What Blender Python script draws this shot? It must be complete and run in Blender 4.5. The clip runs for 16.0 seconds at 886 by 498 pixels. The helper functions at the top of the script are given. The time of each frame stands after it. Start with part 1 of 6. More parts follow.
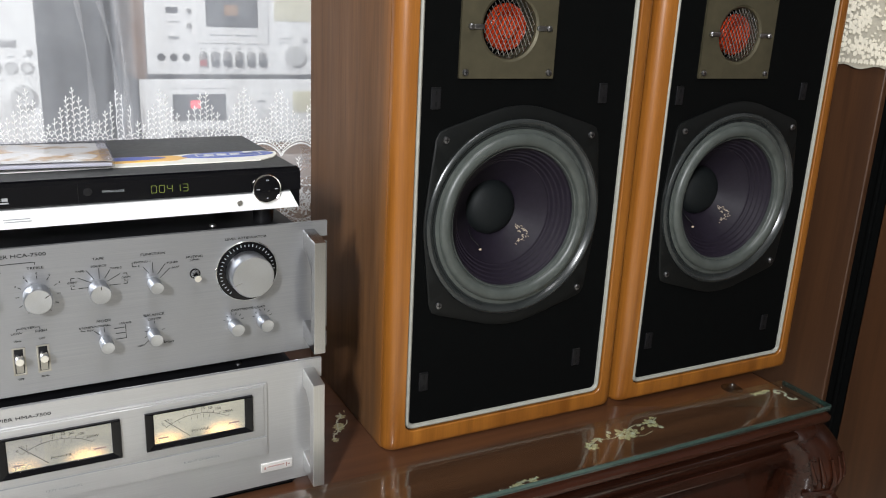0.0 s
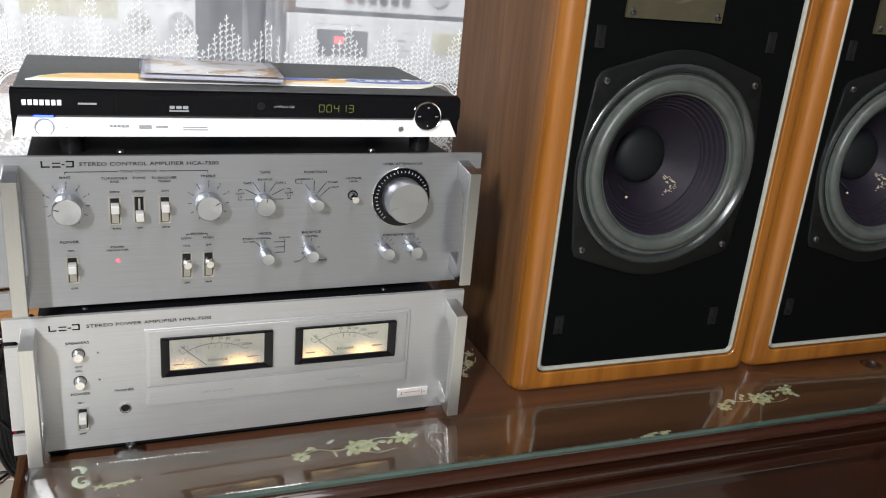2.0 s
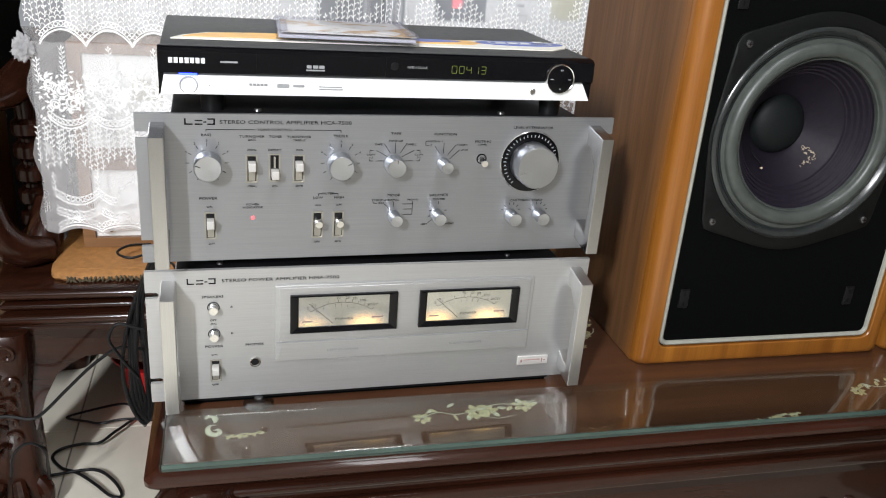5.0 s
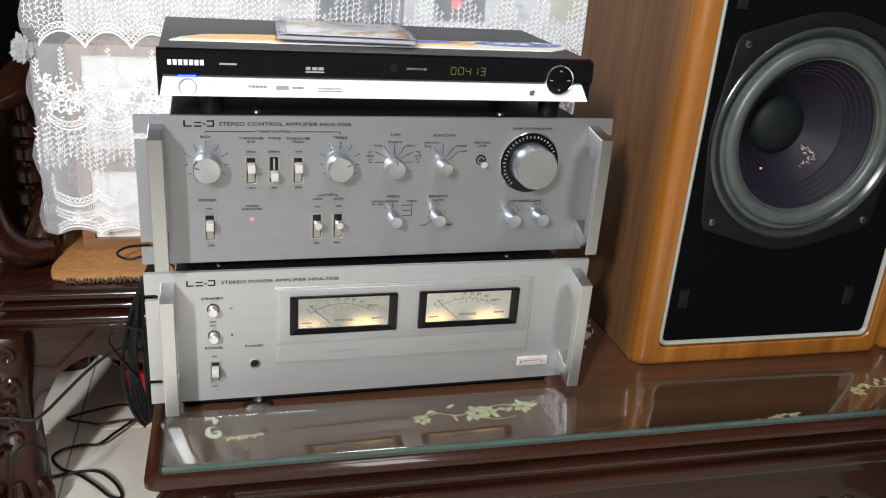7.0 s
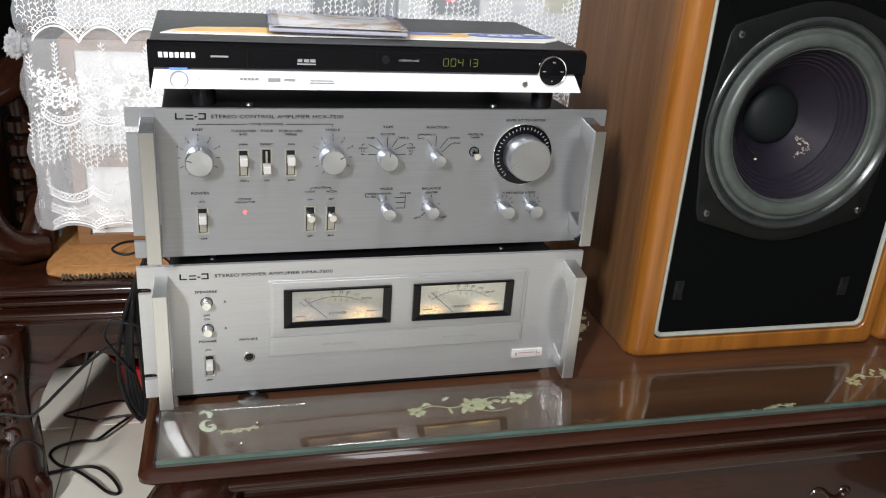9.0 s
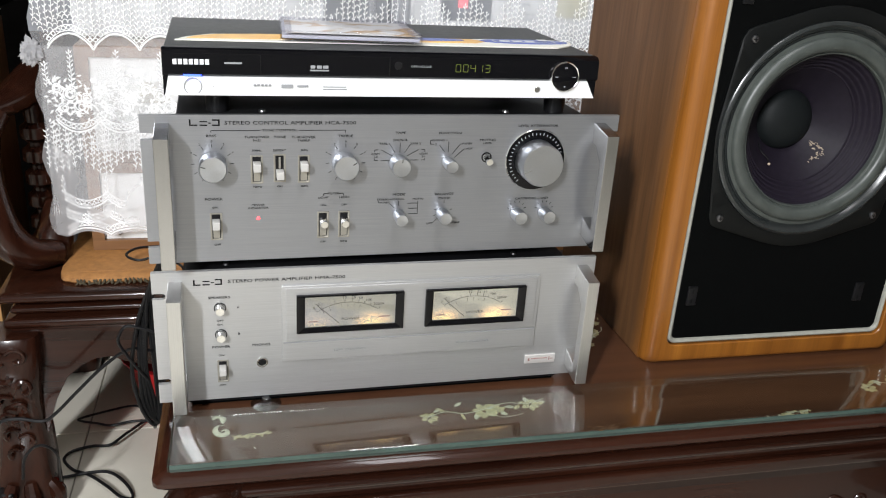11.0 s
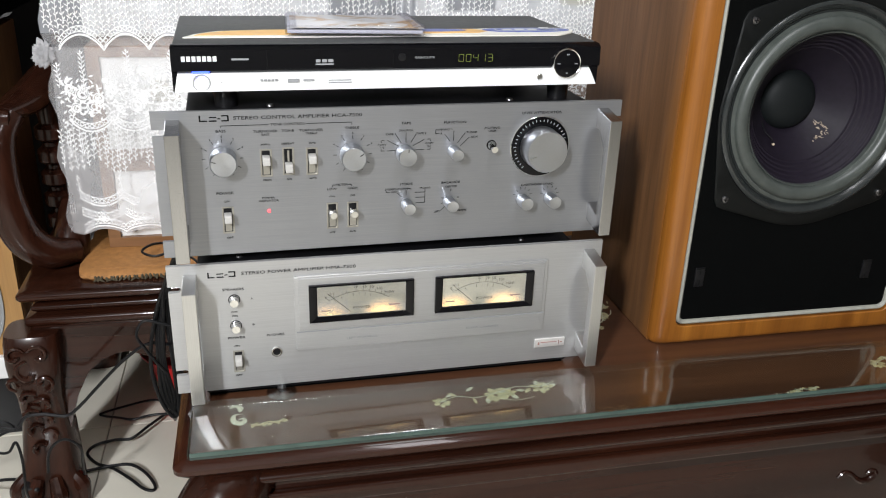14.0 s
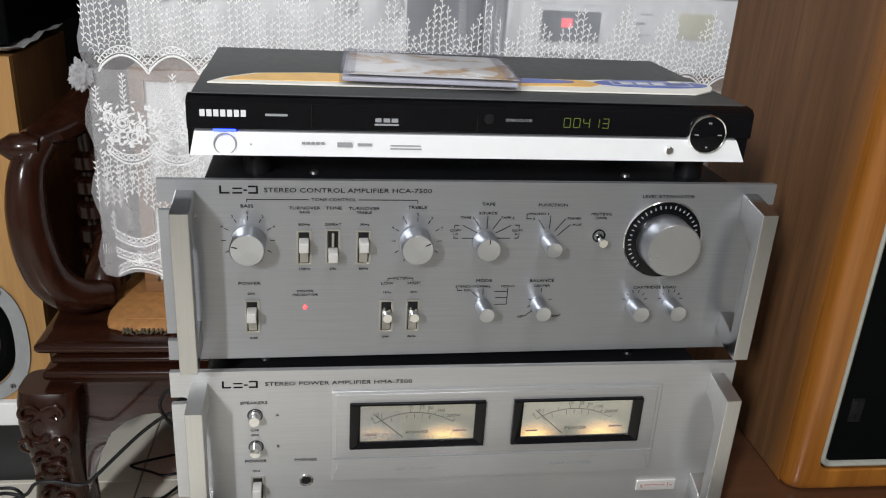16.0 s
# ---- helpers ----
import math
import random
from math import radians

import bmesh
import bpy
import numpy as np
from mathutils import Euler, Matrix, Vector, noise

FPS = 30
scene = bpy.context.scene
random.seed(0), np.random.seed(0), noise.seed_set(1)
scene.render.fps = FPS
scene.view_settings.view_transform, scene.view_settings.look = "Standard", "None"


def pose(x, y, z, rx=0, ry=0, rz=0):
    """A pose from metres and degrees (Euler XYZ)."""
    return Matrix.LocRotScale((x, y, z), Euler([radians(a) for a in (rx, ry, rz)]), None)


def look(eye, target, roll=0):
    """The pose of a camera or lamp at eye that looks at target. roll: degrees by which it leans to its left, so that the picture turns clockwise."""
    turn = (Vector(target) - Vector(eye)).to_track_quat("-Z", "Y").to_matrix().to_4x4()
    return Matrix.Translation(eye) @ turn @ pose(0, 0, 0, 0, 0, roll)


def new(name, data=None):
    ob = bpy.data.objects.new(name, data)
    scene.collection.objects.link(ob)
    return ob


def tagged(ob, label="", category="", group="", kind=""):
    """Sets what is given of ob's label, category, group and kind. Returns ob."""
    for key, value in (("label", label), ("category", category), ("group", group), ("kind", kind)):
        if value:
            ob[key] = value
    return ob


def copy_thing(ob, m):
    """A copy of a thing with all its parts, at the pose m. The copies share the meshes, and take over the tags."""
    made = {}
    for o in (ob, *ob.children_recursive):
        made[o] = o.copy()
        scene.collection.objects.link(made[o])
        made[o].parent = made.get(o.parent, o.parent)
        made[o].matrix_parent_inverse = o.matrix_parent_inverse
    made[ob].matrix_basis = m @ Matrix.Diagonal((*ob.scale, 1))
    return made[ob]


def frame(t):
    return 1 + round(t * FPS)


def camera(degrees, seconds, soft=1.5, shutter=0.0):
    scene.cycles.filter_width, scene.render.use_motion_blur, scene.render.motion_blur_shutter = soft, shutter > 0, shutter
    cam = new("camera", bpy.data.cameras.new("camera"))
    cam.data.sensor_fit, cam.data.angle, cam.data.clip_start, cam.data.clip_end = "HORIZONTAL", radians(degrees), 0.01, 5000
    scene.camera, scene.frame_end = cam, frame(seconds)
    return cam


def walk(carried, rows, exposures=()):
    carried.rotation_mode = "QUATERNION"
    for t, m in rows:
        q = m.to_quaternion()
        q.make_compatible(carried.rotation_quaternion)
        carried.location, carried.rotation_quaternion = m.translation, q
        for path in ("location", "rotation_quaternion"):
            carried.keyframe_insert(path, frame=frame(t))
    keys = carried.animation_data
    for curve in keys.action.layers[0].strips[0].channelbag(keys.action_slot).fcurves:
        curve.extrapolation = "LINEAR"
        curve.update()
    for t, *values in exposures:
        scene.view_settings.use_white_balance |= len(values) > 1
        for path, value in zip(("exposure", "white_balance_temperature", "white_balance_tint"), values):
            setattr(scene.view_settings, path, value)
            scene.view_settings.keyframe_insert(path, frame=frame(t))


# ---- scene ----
import itertools

cam = camera(56.0, 16.0, soft=1.1)
PATH = [
    (0, (-0.385, -0.853, 1.061), (0.512, 0.84, 0.485), 2.8),
    (0.5, (-0.38, -0.853, 1.06), (0.515, 0.836, 0.471), 2.9),
    (1, (-0.382, -0.852, 1.06), (0.517, 0.835, 0.471), 3.2),
    (1.5, (-0.394, -0.851, 1.05), (0.455, 0.856, 0.444), 4.0),
    (2, (-0.446, -0.834, 1.025), (0.246, 0.919, 0.355), 5.2),
    (2.5, (-0.479, -0.825, 1.015), (0.084, 0.955, 0.295), 6.0),
    (3, (-0.486, -0.824, 1.017), (0.033, 0.963, 0.283), 6.0),
    (3.5, (-0.482, -0.822, 1.015), (0.018, 0.968, 0.277), 5.2),
    (4, (-0.479, -0.819, 1.012), (0.004, 0.973, 0.269), 4.7),
    (6.5, (-0.478, -0.816, 1.012), (0.001, 0.972, 0.254), 4.6),
    (7, (-0.478, -0.816, 1.014), (0.002, 0.974, 0.261), 4.5),
    (7.5, (-0.475, -0.817, 1.015), (0.004, 0.974, 0.264), 4.3),
    (8, (-0.474, -0.816, 1.014), (0.007, 0.972, 0.258), 4.3),
    (8.5, (-0.472, -0.815, 1.011), (0.011, 0.971, 0.252), 4.3),
    (9, (-0.472, -0.818, 1.01), (0.009, 0.968, 0.249), 4.2),
    (9.5, (-0.472, -0.818, 1.01), (-0.001, 0.974, 0.256), 4.0),
    (12, (-0.475, -0.818, 1.01), (-0.026, 0.981, 0.259), 3.7),
    (12.5, (-0.476, -0.818, 1.011), (-0.03, 0.98, 0.257), 3.5),
    (13, (-0.475, -0.82, 1.011), (-0.031, 0.977, 0.255), 3.1),
    (13.5, (-0.475, -0.82, 1.01), (-0.044, 0.975, 0.243), 2.4),
    (14, (-0.47, -0.834, 1.013), (-0.05, 0.962, 0.24), 2.0),
    (14.5, (-0.473, -0.829, 1.016), (-0.067, 0.971, 0.245), 2.2),
    (15, (-0.478, -0.804, 1.026), (-0.116, 1.011, 0.268), 1.8),
    (15.5, (-0.469, -0.73, 1.025), (-0.151, 1.106, 0.299), 2.9),
    (16, (-0.438, -0.615, 1.012), (-0.185, 1.219, 0.256), 3.5),
]
walk(cam, [(t, look(eye, target, roll)) for t, eye, target, roll in PATH], exposures=[(0.0, 0.05), (14.6, 0.0), (15.0, -0.06), (15.5, -0.22), (16.0, -0.42)])

# ---- world and light ----
world = bpy.data.worlds.new("room_world")
scene.world = world
world.use_nodes = True
world.node_tree.nodes["Background"].inputs[0].default_value = (0.75, 0.85, 1.0, 1)
world.node_tree.nodes["Background"].inputs[1].default_value = 0.03
lamp_data = bpy.data.lights.new("ceiling_lamp_light", "AREA")
lamp_data.shape, lamp_data.size, lamp_data.size_y = "RECTANGLE", 0.16, 0.5
lamp_data.energy, lamp_data.color = 98, (0.95, 0.97, 1.0)
lamp_light = new("ceiling_lamp_light", lamp_data)
lamp_light.matrix_world = look((-1.55, -2.10, 1.92), (-0.3, 0.1, 0.7))
far_data = bpy.data.lights.new("second_lamp_light", "AREA")
far_data.shape, far_data.size, far_data.size_y = "RECTANGLE", 0.3, 1.2
far_data.energy, far_data.color = 19, (0.97, 0.97, 1.0)
far_light = new("second_lamp_light", far_data)
far_light.matrix_world = pose(-0.2, -0.75, 2.6)

# ---- materials ----


def nodes_of(name):
    m = bpy.data.materials.new(name)
    m.use_nodes = True
    t = m.node_tree
    return m, t, t.nodes["Principled BSDF"]


def link(t, a, b):
    t.links.new(a, b)


def coords(t, scale, rot=(0, 0, 0)):
    c = t.nodes.new("ShaderNodeTexCoord")
    m = t.nodes.new("ShaderNodeMapping")
    m.inputs["Scale"].default_value = scale
    m.inputs["Rotation"].default_value = rot
    link(t, c.outputs["Object"], m.inputs["Vector"])
    return m.outputs["Vector"]


def noise_of(t, vec, scale, detail=4, rough=0.6, distortion=0.0):
    n = t.nodes.new("ShaderNodeTexNoise")
    n.inputs["Scale"].default_value = scale
    n.inputs["Detail"].default_value = detail
    n.inputs["Roughness"].default_value = rough
    n.inputs["Distortion"].default_value = distortion
    link(t, vec, n.inputs["Vector"])
    return n.outputs["Fac"]


def ramp_of(t, fac, stops):
    r = t.nodes.new("ShaderNodeValToRGB")
    e = r.color_ramp.elements
    while len(e) < len(stops):
        e.new(0.5)
    for k, (p, c) in enumerate(stops):
        e[k].position, e[k].color = p, (*c, 1)
    link(t, fac, r.inputs["Fac"])
    return r.outputs["Color"]


def bump_of(t, fac, strength, dist, b):
    n = t.nodes.new("ShaderNodeBump")
    n.inputs["Strength"].default_value = strength
    n.inputs["Distance"].default_value = dist
    link(t, fac, n.inputs["Height"])
    link(t, n.outputs["Normal"], b.inputs["Normal"])


def range_of(t, fac, lo, hi):
    n = t.nodes.new("ShaderNodeMapRange")
    n.inputs["To Min"].default_value, n.inputs["To Max"].default_value = lo, hi
    link(t, fac, n.inputs["Value"])
    return n.outputs["Result"]


def mix_of(t, fac, a, b):
    n = t.nodes.new("ShaderNodeMix")
    n.data_type = "RGBA"
    link(t, fac, n.inputs["Factor"])
    for k, v in ((6, a), (7, b)):
        if isinstance(v, tuple):
            n.inputs[k].default_value = (*v, 1)
        else:
            link(t, v, n.inputs[k])
    return n.outputs[2]


def plain(name, color, rough=0.5, metal=0.0, vary=0.12, scale=60, bump=0.0, coat=0.0, spec=0.5, dist=0.0004):
    """A surface with mild mottling at two scales."""
    m, t, b = nodes_of(name)
    v = coords(t, (1, 1, 1))
    f = noise_of(t, v, scale, 5)
    g = noise_of(t, v, scale * 0.12, 3)
    lo = tuple(c * (1 - vary) for c in color)
    hi = tuple(min(1, c * (1 + vary)) for c in color)
    c1 = ramp_of(t, f, [(0.3, lo), (0.7, hi)])
    c2 = mix_of(t, range_of(t, g, 0.0, 0.35), c1, tuple(c * (1 - vary) for c in color))
    link(t, c2, b.inputs["Base Color"])
    link(t, range_of(t, g, rough * 0.85, min(1, rough * 1.15)), b.inputs["Roughness"])
    b.inputs["Metallic"].default_value = metal
    b.inputs["Coat Weight"].default_value = coat
    b.inputs["Coat Roughness"].default_value = 0.08
    b.inputs["Specular IOR Level"].default_value = spec
    if bump:
        bump_of(t, f, bump, dist, b)
    return m


def wood(name, dark, light, axis="Z", scale=9.0, rough=0.35, coat=0.3, stretch=0.06, bump=0.08, spec=0.5, coat_rough=0.12):
    """Grained wood: long streaks along one axis, fine pores and a broad tone."""
    m, t, b = nodes_of(name)
    s = [1.0, 1.0, 1.0]
    s["XYZ".index(axis)] = stretch
    v = coords(t, tuple(s))
    streak = noise_of(t, v, scale * 3.2, 6, 0.62, 0.4)
    s2 = [1.0, 1.0, 1.0]
    s2["XYZ".index(axis)] = 0.02
    pore = noise_of(t, coords(t, tuple(s2)), 330, 3, 0.7)
    broad = noise_of(t, v, scale * 0.7, 2, 0.5, 0.8)
    c1 = ramp_of(t, streak, [(0.30, dark), (0.50, tuple((a + c) / 2 for a, c in zip(dark, light))), (0.72, light)])
    c2 = mix_of(t, range_of(t, broad, -0.2, 0.75), c1, tuple(a * 0.8 + c * 0.1 for a, c in zip(dark, light)))
    c3 = mix_of(t, range_of(t, pore, -0.35, 0.45), c2, tuple(a * 0.55 for a in dark))
    link(t, c3, b.inputs["Base Color"])
    link(t, range_of(t, broad, rough * 0.8, rough * 1.25), b.inputs["Roughness"])
    b.inputs["Coat Weight"].default_value = coat
    b.inputs["Coat Roughness"].default_value = coat_rough
    b.inputs["Specular IOR Level"].default_value = spec
    bump_of(t, pore, bump, 0.0003, b)
    return m


def brushed(name, color, rough=0.3, axis="X", metal=1.0):
    """Brushed aluminium: hair-fine lines along one axis, dull smears."""
    m, t, b = nodes_of(name)
    s = [1.0, 1.0, 1.0]
    s["XYZ".index(axis)] = 0.008
    line = noise_of(t, coords(t, tuple(s)), 1500, 3, 0.7)
    smear = noise_of(t, coords(t, (1, 1, 1)), 14, 4)
    c = ramp_of(t, line, [(0.3, tuple(v * 0.92 for v in color)), (0.7, tuple(min(1, v * 1.06) for v in color))])
    link(t, c, b.inputs["Base Color"])
    b.inputs["Metallic"].default_value = metal
    link(t, range_of(t, smear, rough * 0.85, rough * 1.2), b.inputs["Roughness"])
    tan = t.nodes.new("ShaderNodeTangent")
    tan.direction_type, tan.axis = "RADIAL", "Y" if axis == "Y" else "Z"
    link(t, tan.outputs[0], b.inputs["Tangent"])
    b.inputs["Anisotropic"].default_value = 0.0 if axis == "Z" else 0.25 if axis == "Y" else 0.8
    b.inputs["Anisotropic Rotation"].default_value = 0.0 if axis == "Y" else 0.25
    bump_of(t, line, 0.05, 0.0001, b)
    return m


def glowing(name, color, strength):
    m, t, b = nodes_of(name)
    b.inputs["Base Color"].default_value = (*color, 1)
    b.inputs["Emission Color"].default_value = (*color, 1)
    b.inputs["Emission Strength"].default_value = strength
    return m


def clear_sheet(name, tint, gloss=0.08, rough=0.02):
    """A thin clear pane: mostly see-through with a faint mirror."""
    m, t, b = nodes_of(name)
    tr = t.nodes.new("ShaderNodeBsdfTransparent")
    tr.inputs["Color"].default_value = (*tint, 1)
    gl = t.nodes.new("ShaderNodeBsdfGlossy")
    gl.inputs["Roughness"].default_value = rough
    mx = t.nodes.new("ShaderNodeMixShader")
    mx.inputs["Fac"].default_value = gloss
    link(t, tr.outputs[0], mx.inputs[1])
    link(t, gl.outputs[0], mx.inputs[2])
    link(t, mx.outputs[0], t.nodes["Material Output"].inputs["Surface"])
    return m


def net(name, color, cover, patchy=0.3):
    """Fine net: thread over open holes too small to see singly."""
    m, t, b = nodes_of(name)
    tr = t.nodes.new("ShaderNodeBsdfTransparent")
    di = t.nodes.new("ShaderNodeBsdfDiffuse")
    di.inputs["Color"].default_value = (*color, 1)
    tl = t.nodes.new("ShaderNodeBsdfTranslucent")
    tl.inputs["Color"].default_value = (*color, 1)
    body = t.nodes.new("ShaderNodeMixShader")
    body.inputs["Fac"].default_value = 0.3
    link(t, di.outputs[0], body.inputs[1])
    link(t, tl.outputs[0], body.inputs[2])
    mx = t.nodes.new("ShaderNodeMixShader")
    n = noise_of(t, coords(t, (1, 1, 1)), 9, 3)
    link(t, range_of(t, n, cover * (1 - patchy), cover * (1 + patchy)), mx.inputs["Fac"])
    link(t, tr.outputs[0], mx.inputs[1])
    link(t, body.outputs[0], mx.inputs[2])
    link(t, mx.outputs[0], t.nodes["Material Output"].inputs["Surface"])
    return m


ROSEWOOD_X = wood("rosewood_along_x", (0.0095, 0.0030, 0.0018), (0.043, 0.0132, 0.0068), "X", 8, 0.24, 0.36, bump=0.04, spec=0.12, coat_rough=0.06)
ROSEWOOD_Z = wood("rosewood_along_z", (0.011, 0.0035, 0.0021), (0.047, 0.0150, 0.0082), "Z", 8, 0.24, 0.32, bump=0.04, spec=0.14, coat_rough=0.10)
TABLE_TOP = wood("table_top_wood", (0.036, 0.0145, 0.0075), (0.105, 0.044, 0.021), "X", 7, 0.3, 0.55, spec=0.3, coat_rough=0.05)
WALNUT = wood("walnut_veneer", (0.092, 0.043, 0.0175), (0.205, 0.099, 0.043), "Z", 26, 0.45, 0.03, spec=0.2, bump=0.12)


def feathered(base, name, color, y0, y1):
    """The same wood with the front's stain feathered onto it along y, in ragged streaks."""
    m = base.copy()
    m.name = name
    t = m.node_tree
    b = t.nodes["Principled BSDF"]
    old = b.inputs["Base Color"].links[0].from_socket
    c = t.nodes.new("ShaderNodeTexCoord")
    s = t.nodes.new("ShaderNodeSeparateXYZ")
    link(t, c.outputs["Object"], s.inputs[0])
    n = noise_of(t, coords(t, (1, 1, 0.09)), 95, 5, 0.7)
    r = t.nodes.new("ShaderNodeMapRange")
    r.inputs["From Min"].default_value, r.inputs["From Max"].default_value = y0, y1
    r.inputs["To Min"].default_value, r.inputs["To Max"].default_value = 1.0, 0.0
    link(t, s.outputs["Y"], r.inputs["Value"])
    a = t.nodes.new("ShaderNodeMath")
    a.operation = "MULTIPLY_ADD"
    a.use_clamp = True
    a.inputs[1].default_value = 1.25
    link(t, r.outputs["Result"], a.inputs[0])
    link(t, range_of(t, n, -0.65, 0.40), a.inputs[2])
    link(t, mix_of(t, a.outputs[0], old, color), b.inputs["Base Color"])
    return m


VENEER = feathered(WALNUT, "walnut_veneer_stained_front", (0.25, 0.100, 0.024), 0.016, 0.050)
CHERRY = wood("orange_frame_wood", (0.150, 0.048, 0.0065), (0.375, 0.145, 0.022), "Z", 12, 0.34, 0.25, spec=0.4)
OAK = wood("yellow_wood", (0.31, 0.155, 0.044), (0.46, 0.255, 0.080), "Z", 10, 0.4, 0.3)
CABINET = wood("cabinet_wood", (0.036, 0.0155, 0.0072), (0.078, 0.034, 0.0150), "Z", 10, 0.4, 0.2)
CASE_WOOD = wood("receiver_case_wood", (0.16, 0.075, 0.03), (0.30, 0.15, 0.065), "X", 12, 0.4, 0.2)
BAFFLE = plain("black_baffle", (0.0016, 0.0018, 0.0018), 0.9, vary=0.3, scale=500, bump=0.3, spec=0.05)
BLACK = plain("black_plastic", (0.007, 0.007, 0.008), 0.35, vary=0.2, scale=90, spec=0.3)
BLACK_METAL = plain("black_painted_metal", (0.006, 0.006, 0.007), 0.45, vary=0.2, scale=200, bump=0.2, spec=0.2)
DVD_TOP = plain("grey_black_lid", (0.052, 0.054, 0.054), 0.5, vary=0.15, scale=900, bump=0.25)
GLOSS_BLACK = plain("gloss_black", (0.003, 0.003, 0.004), 0.08, vary=0.2, coat=0.1, spec=0.2)
ALU = brushed("brushed_aluminium", (0.322, 0.329, 0.346), 0.34, metal=0.74)
ALU_WARM = brushed("satin_aluminium", (0.49, 0.491, 0.493), 0.35, metal=0.68)
ALU_HANDLE = brushed("handle_aluminium", (0.64, 0.64, 0.635), 0.36, "Z")
ALU_POLISHED = brushed("polished_handle_aluminium", (0.52, 0.52, 0.525), 0.24, "Z")
KNOB = brushed("turned_aluminium", (0.58, 0.60, 0.64), 0.33, "Y")
CHROME = plain("chrome", (0.80, 0.80, 0.79), 0.12, 1.0, 0.03)
SILVER_STRIP = plain("white_silver_strip", (0.86, 0.87, 0.88), 0.3, 0.25, 0.02)
SCREW = plain("screw_steel", (0.25, 0.25, 0.26), 0.3, 1.0, 0.2, 300)
TRIM = plain("grey_trim_bead", (0.27, 0.27, 0.235), 0.5, 0, 0.12, 120)
SURROUND = plain("rubber_surround", (0.052, 0.060, 0.055), 0.40, 0, 0.25, 60, 0.15)
GASKET = plain("woofer_gasket", (0.020, 0.023, 0.023), 0.25, 0, 0.2, 60, 0.05)
VIOLET_CONE = plain("violet_cone", (0.060, 0.042, 0.066), 0.5, 0, 0.15, 120, 0.2)
CONE = plain("paper_cone", (0.0105, 0.0078, 0.0138), 0.55, 0, 0.25, 160, 0.25, spec=0.2)
DUSTCAP = plain("dust_cap", (0.0055, 0.0072, 0.0078), 0.6, 0, 0.2, 400, 0.3, spec=0.2)
WOOFER_FRAME = plain("woofer_frame_paint", (0.0034, 0.0040, 0.0040), 0.45, 0, 0.2, 200, 0.1, spec=0.2)
BRONZE = plain("bronze_plate", (0.075, 0.066, 0.040), 0.5, 0.5, 0.2, 40, 0.1)
RED = plain("red_horn", (0.42, 0.036, 0.009), 0.16, 0, 0.15, 80, 0, 0.4)
GRILLE = plain("grille_wire", (0.26, 0.26, 0.26), 0.18, 1.0, 0.1)
GLUE = plain("old_glue", (0.44, 0.36, 0.27), 0.15, 0, 0.3, 200, 0.3)
INK = plain("printed_ink", (0.010, 0.010, 0.011), 0.7, 0, 0.1, spec=0.08)
WHITE_INK = plain("white_ink", (0.62, 0.63, 0.64), 0.5, 0, 0.05)
GREY_INK = plain("grey_ink", (0.26, 0.27, 0.28), 0.5, 0, 0.05)
RED_INK = plain("red_ink", (0.5, 0.06, 0.05), 0.5, 0, 0.05)
FADED_INK = plain("faded_red_ink", (0.34, 0.20, 0.18), 0.5, 0, 0.1)
SWITCH_FRAME = plain("switch_frame_metal", (0.34, 0.325, 0.285), 0.4, 0.5, 0.08)
LEVER = plain("lever_plastic", (0.44, 0.43, 0.41), 0.35, 0, 0.05)
GREY_FRAME = plain("grey_frame_paint", (0.28, 0.29, 0.30), 0.4, 0.3, 0.08)
IVORY = plain("ivory_plastic", (0.66, 0.64, 0.56), 0.4, 0, 0.05)
BADGE = plain("badge_metal", (0.82, 0.80, 0.78), 0.35, 0.6, 0.05)
PEARL = plain("mother_of_pearl", (0.39, 0.36, 0.20), 0.3, 0, 0.4, 160, 0.1, 0.4)
PEARL_PALE = plain("pale_mother_of_pearl", (0.42, 0.43, 0.32), 0.3, 0, 0.32, 160, 0.1, 0.4)
CUSHION = plain("worn_tan_leather", (0.34, 0.155, 0.045), 0.7, 0, 0.25, 90, 0.5, dist=0.001)
CUSHION_EDGE = plain("frayed_backing", (0.07, 0.055, 0.03), 0.9, 0, 0.6, 300, 0.8, dist=0.002)
TILE = plain("cream_floor_tile", (0.72, 0.68, 0.585), 0.22, 0, 0.06, 6, 0.02, 0.2)
GROUT = plain("tile_joint", (0.20, 0.19, 0.17), 0.8, 0, 0.2, 90)
# Mid grey for the unseen walls and ceiling, set to limit their reflections.
PLASTER = plain("grey_room_shell", (0.50, 0.49, 0.46), 0.8, 0, 0.05, 20, 0.1)
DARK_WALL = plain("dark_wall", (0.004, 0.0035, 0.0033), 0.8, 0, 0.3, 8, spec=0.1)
CABLE = plain("black_cable", (0.006, 0.006, 0.007), 0.4, 0, 0.2, 60, spec=0.25)
RED_PLASTIC = plain("red_plastic", (0.42, 0.012, 0.014), 0.35, 0, 0.15, 20)
WHITE_WOOD = plain("white_painted_board", (0.72, 0.72, 0.72), 0.4, 0, 0.05, 20)
GREEN_EDGE = plain("ground_glass_edge", (0.034, 0.064, 0.055), 0.25, 0, 0.3, 18, 0, 0.3)
GREEN_DEEP = plain("deep_glass_edge", (0.016, 0.032, 0.028), 0.2, 0, 0.3, 30, 0, 0.3)
RUST = plain("rusty_stain", (0.085, 0.042, 0.014), 0.6, 0, 0.5, 120)
THREAD = plain("white_thread", (0.90, 0.90, 0.90), 0.9, 0, 0.03, 400)
NET = net("white_net", (0.95, 0.95, 0.97), 0.25)
NET_FOLD = net("white_net_fold", (0.95, 0.95, 0.97), 0.17, 0.8)
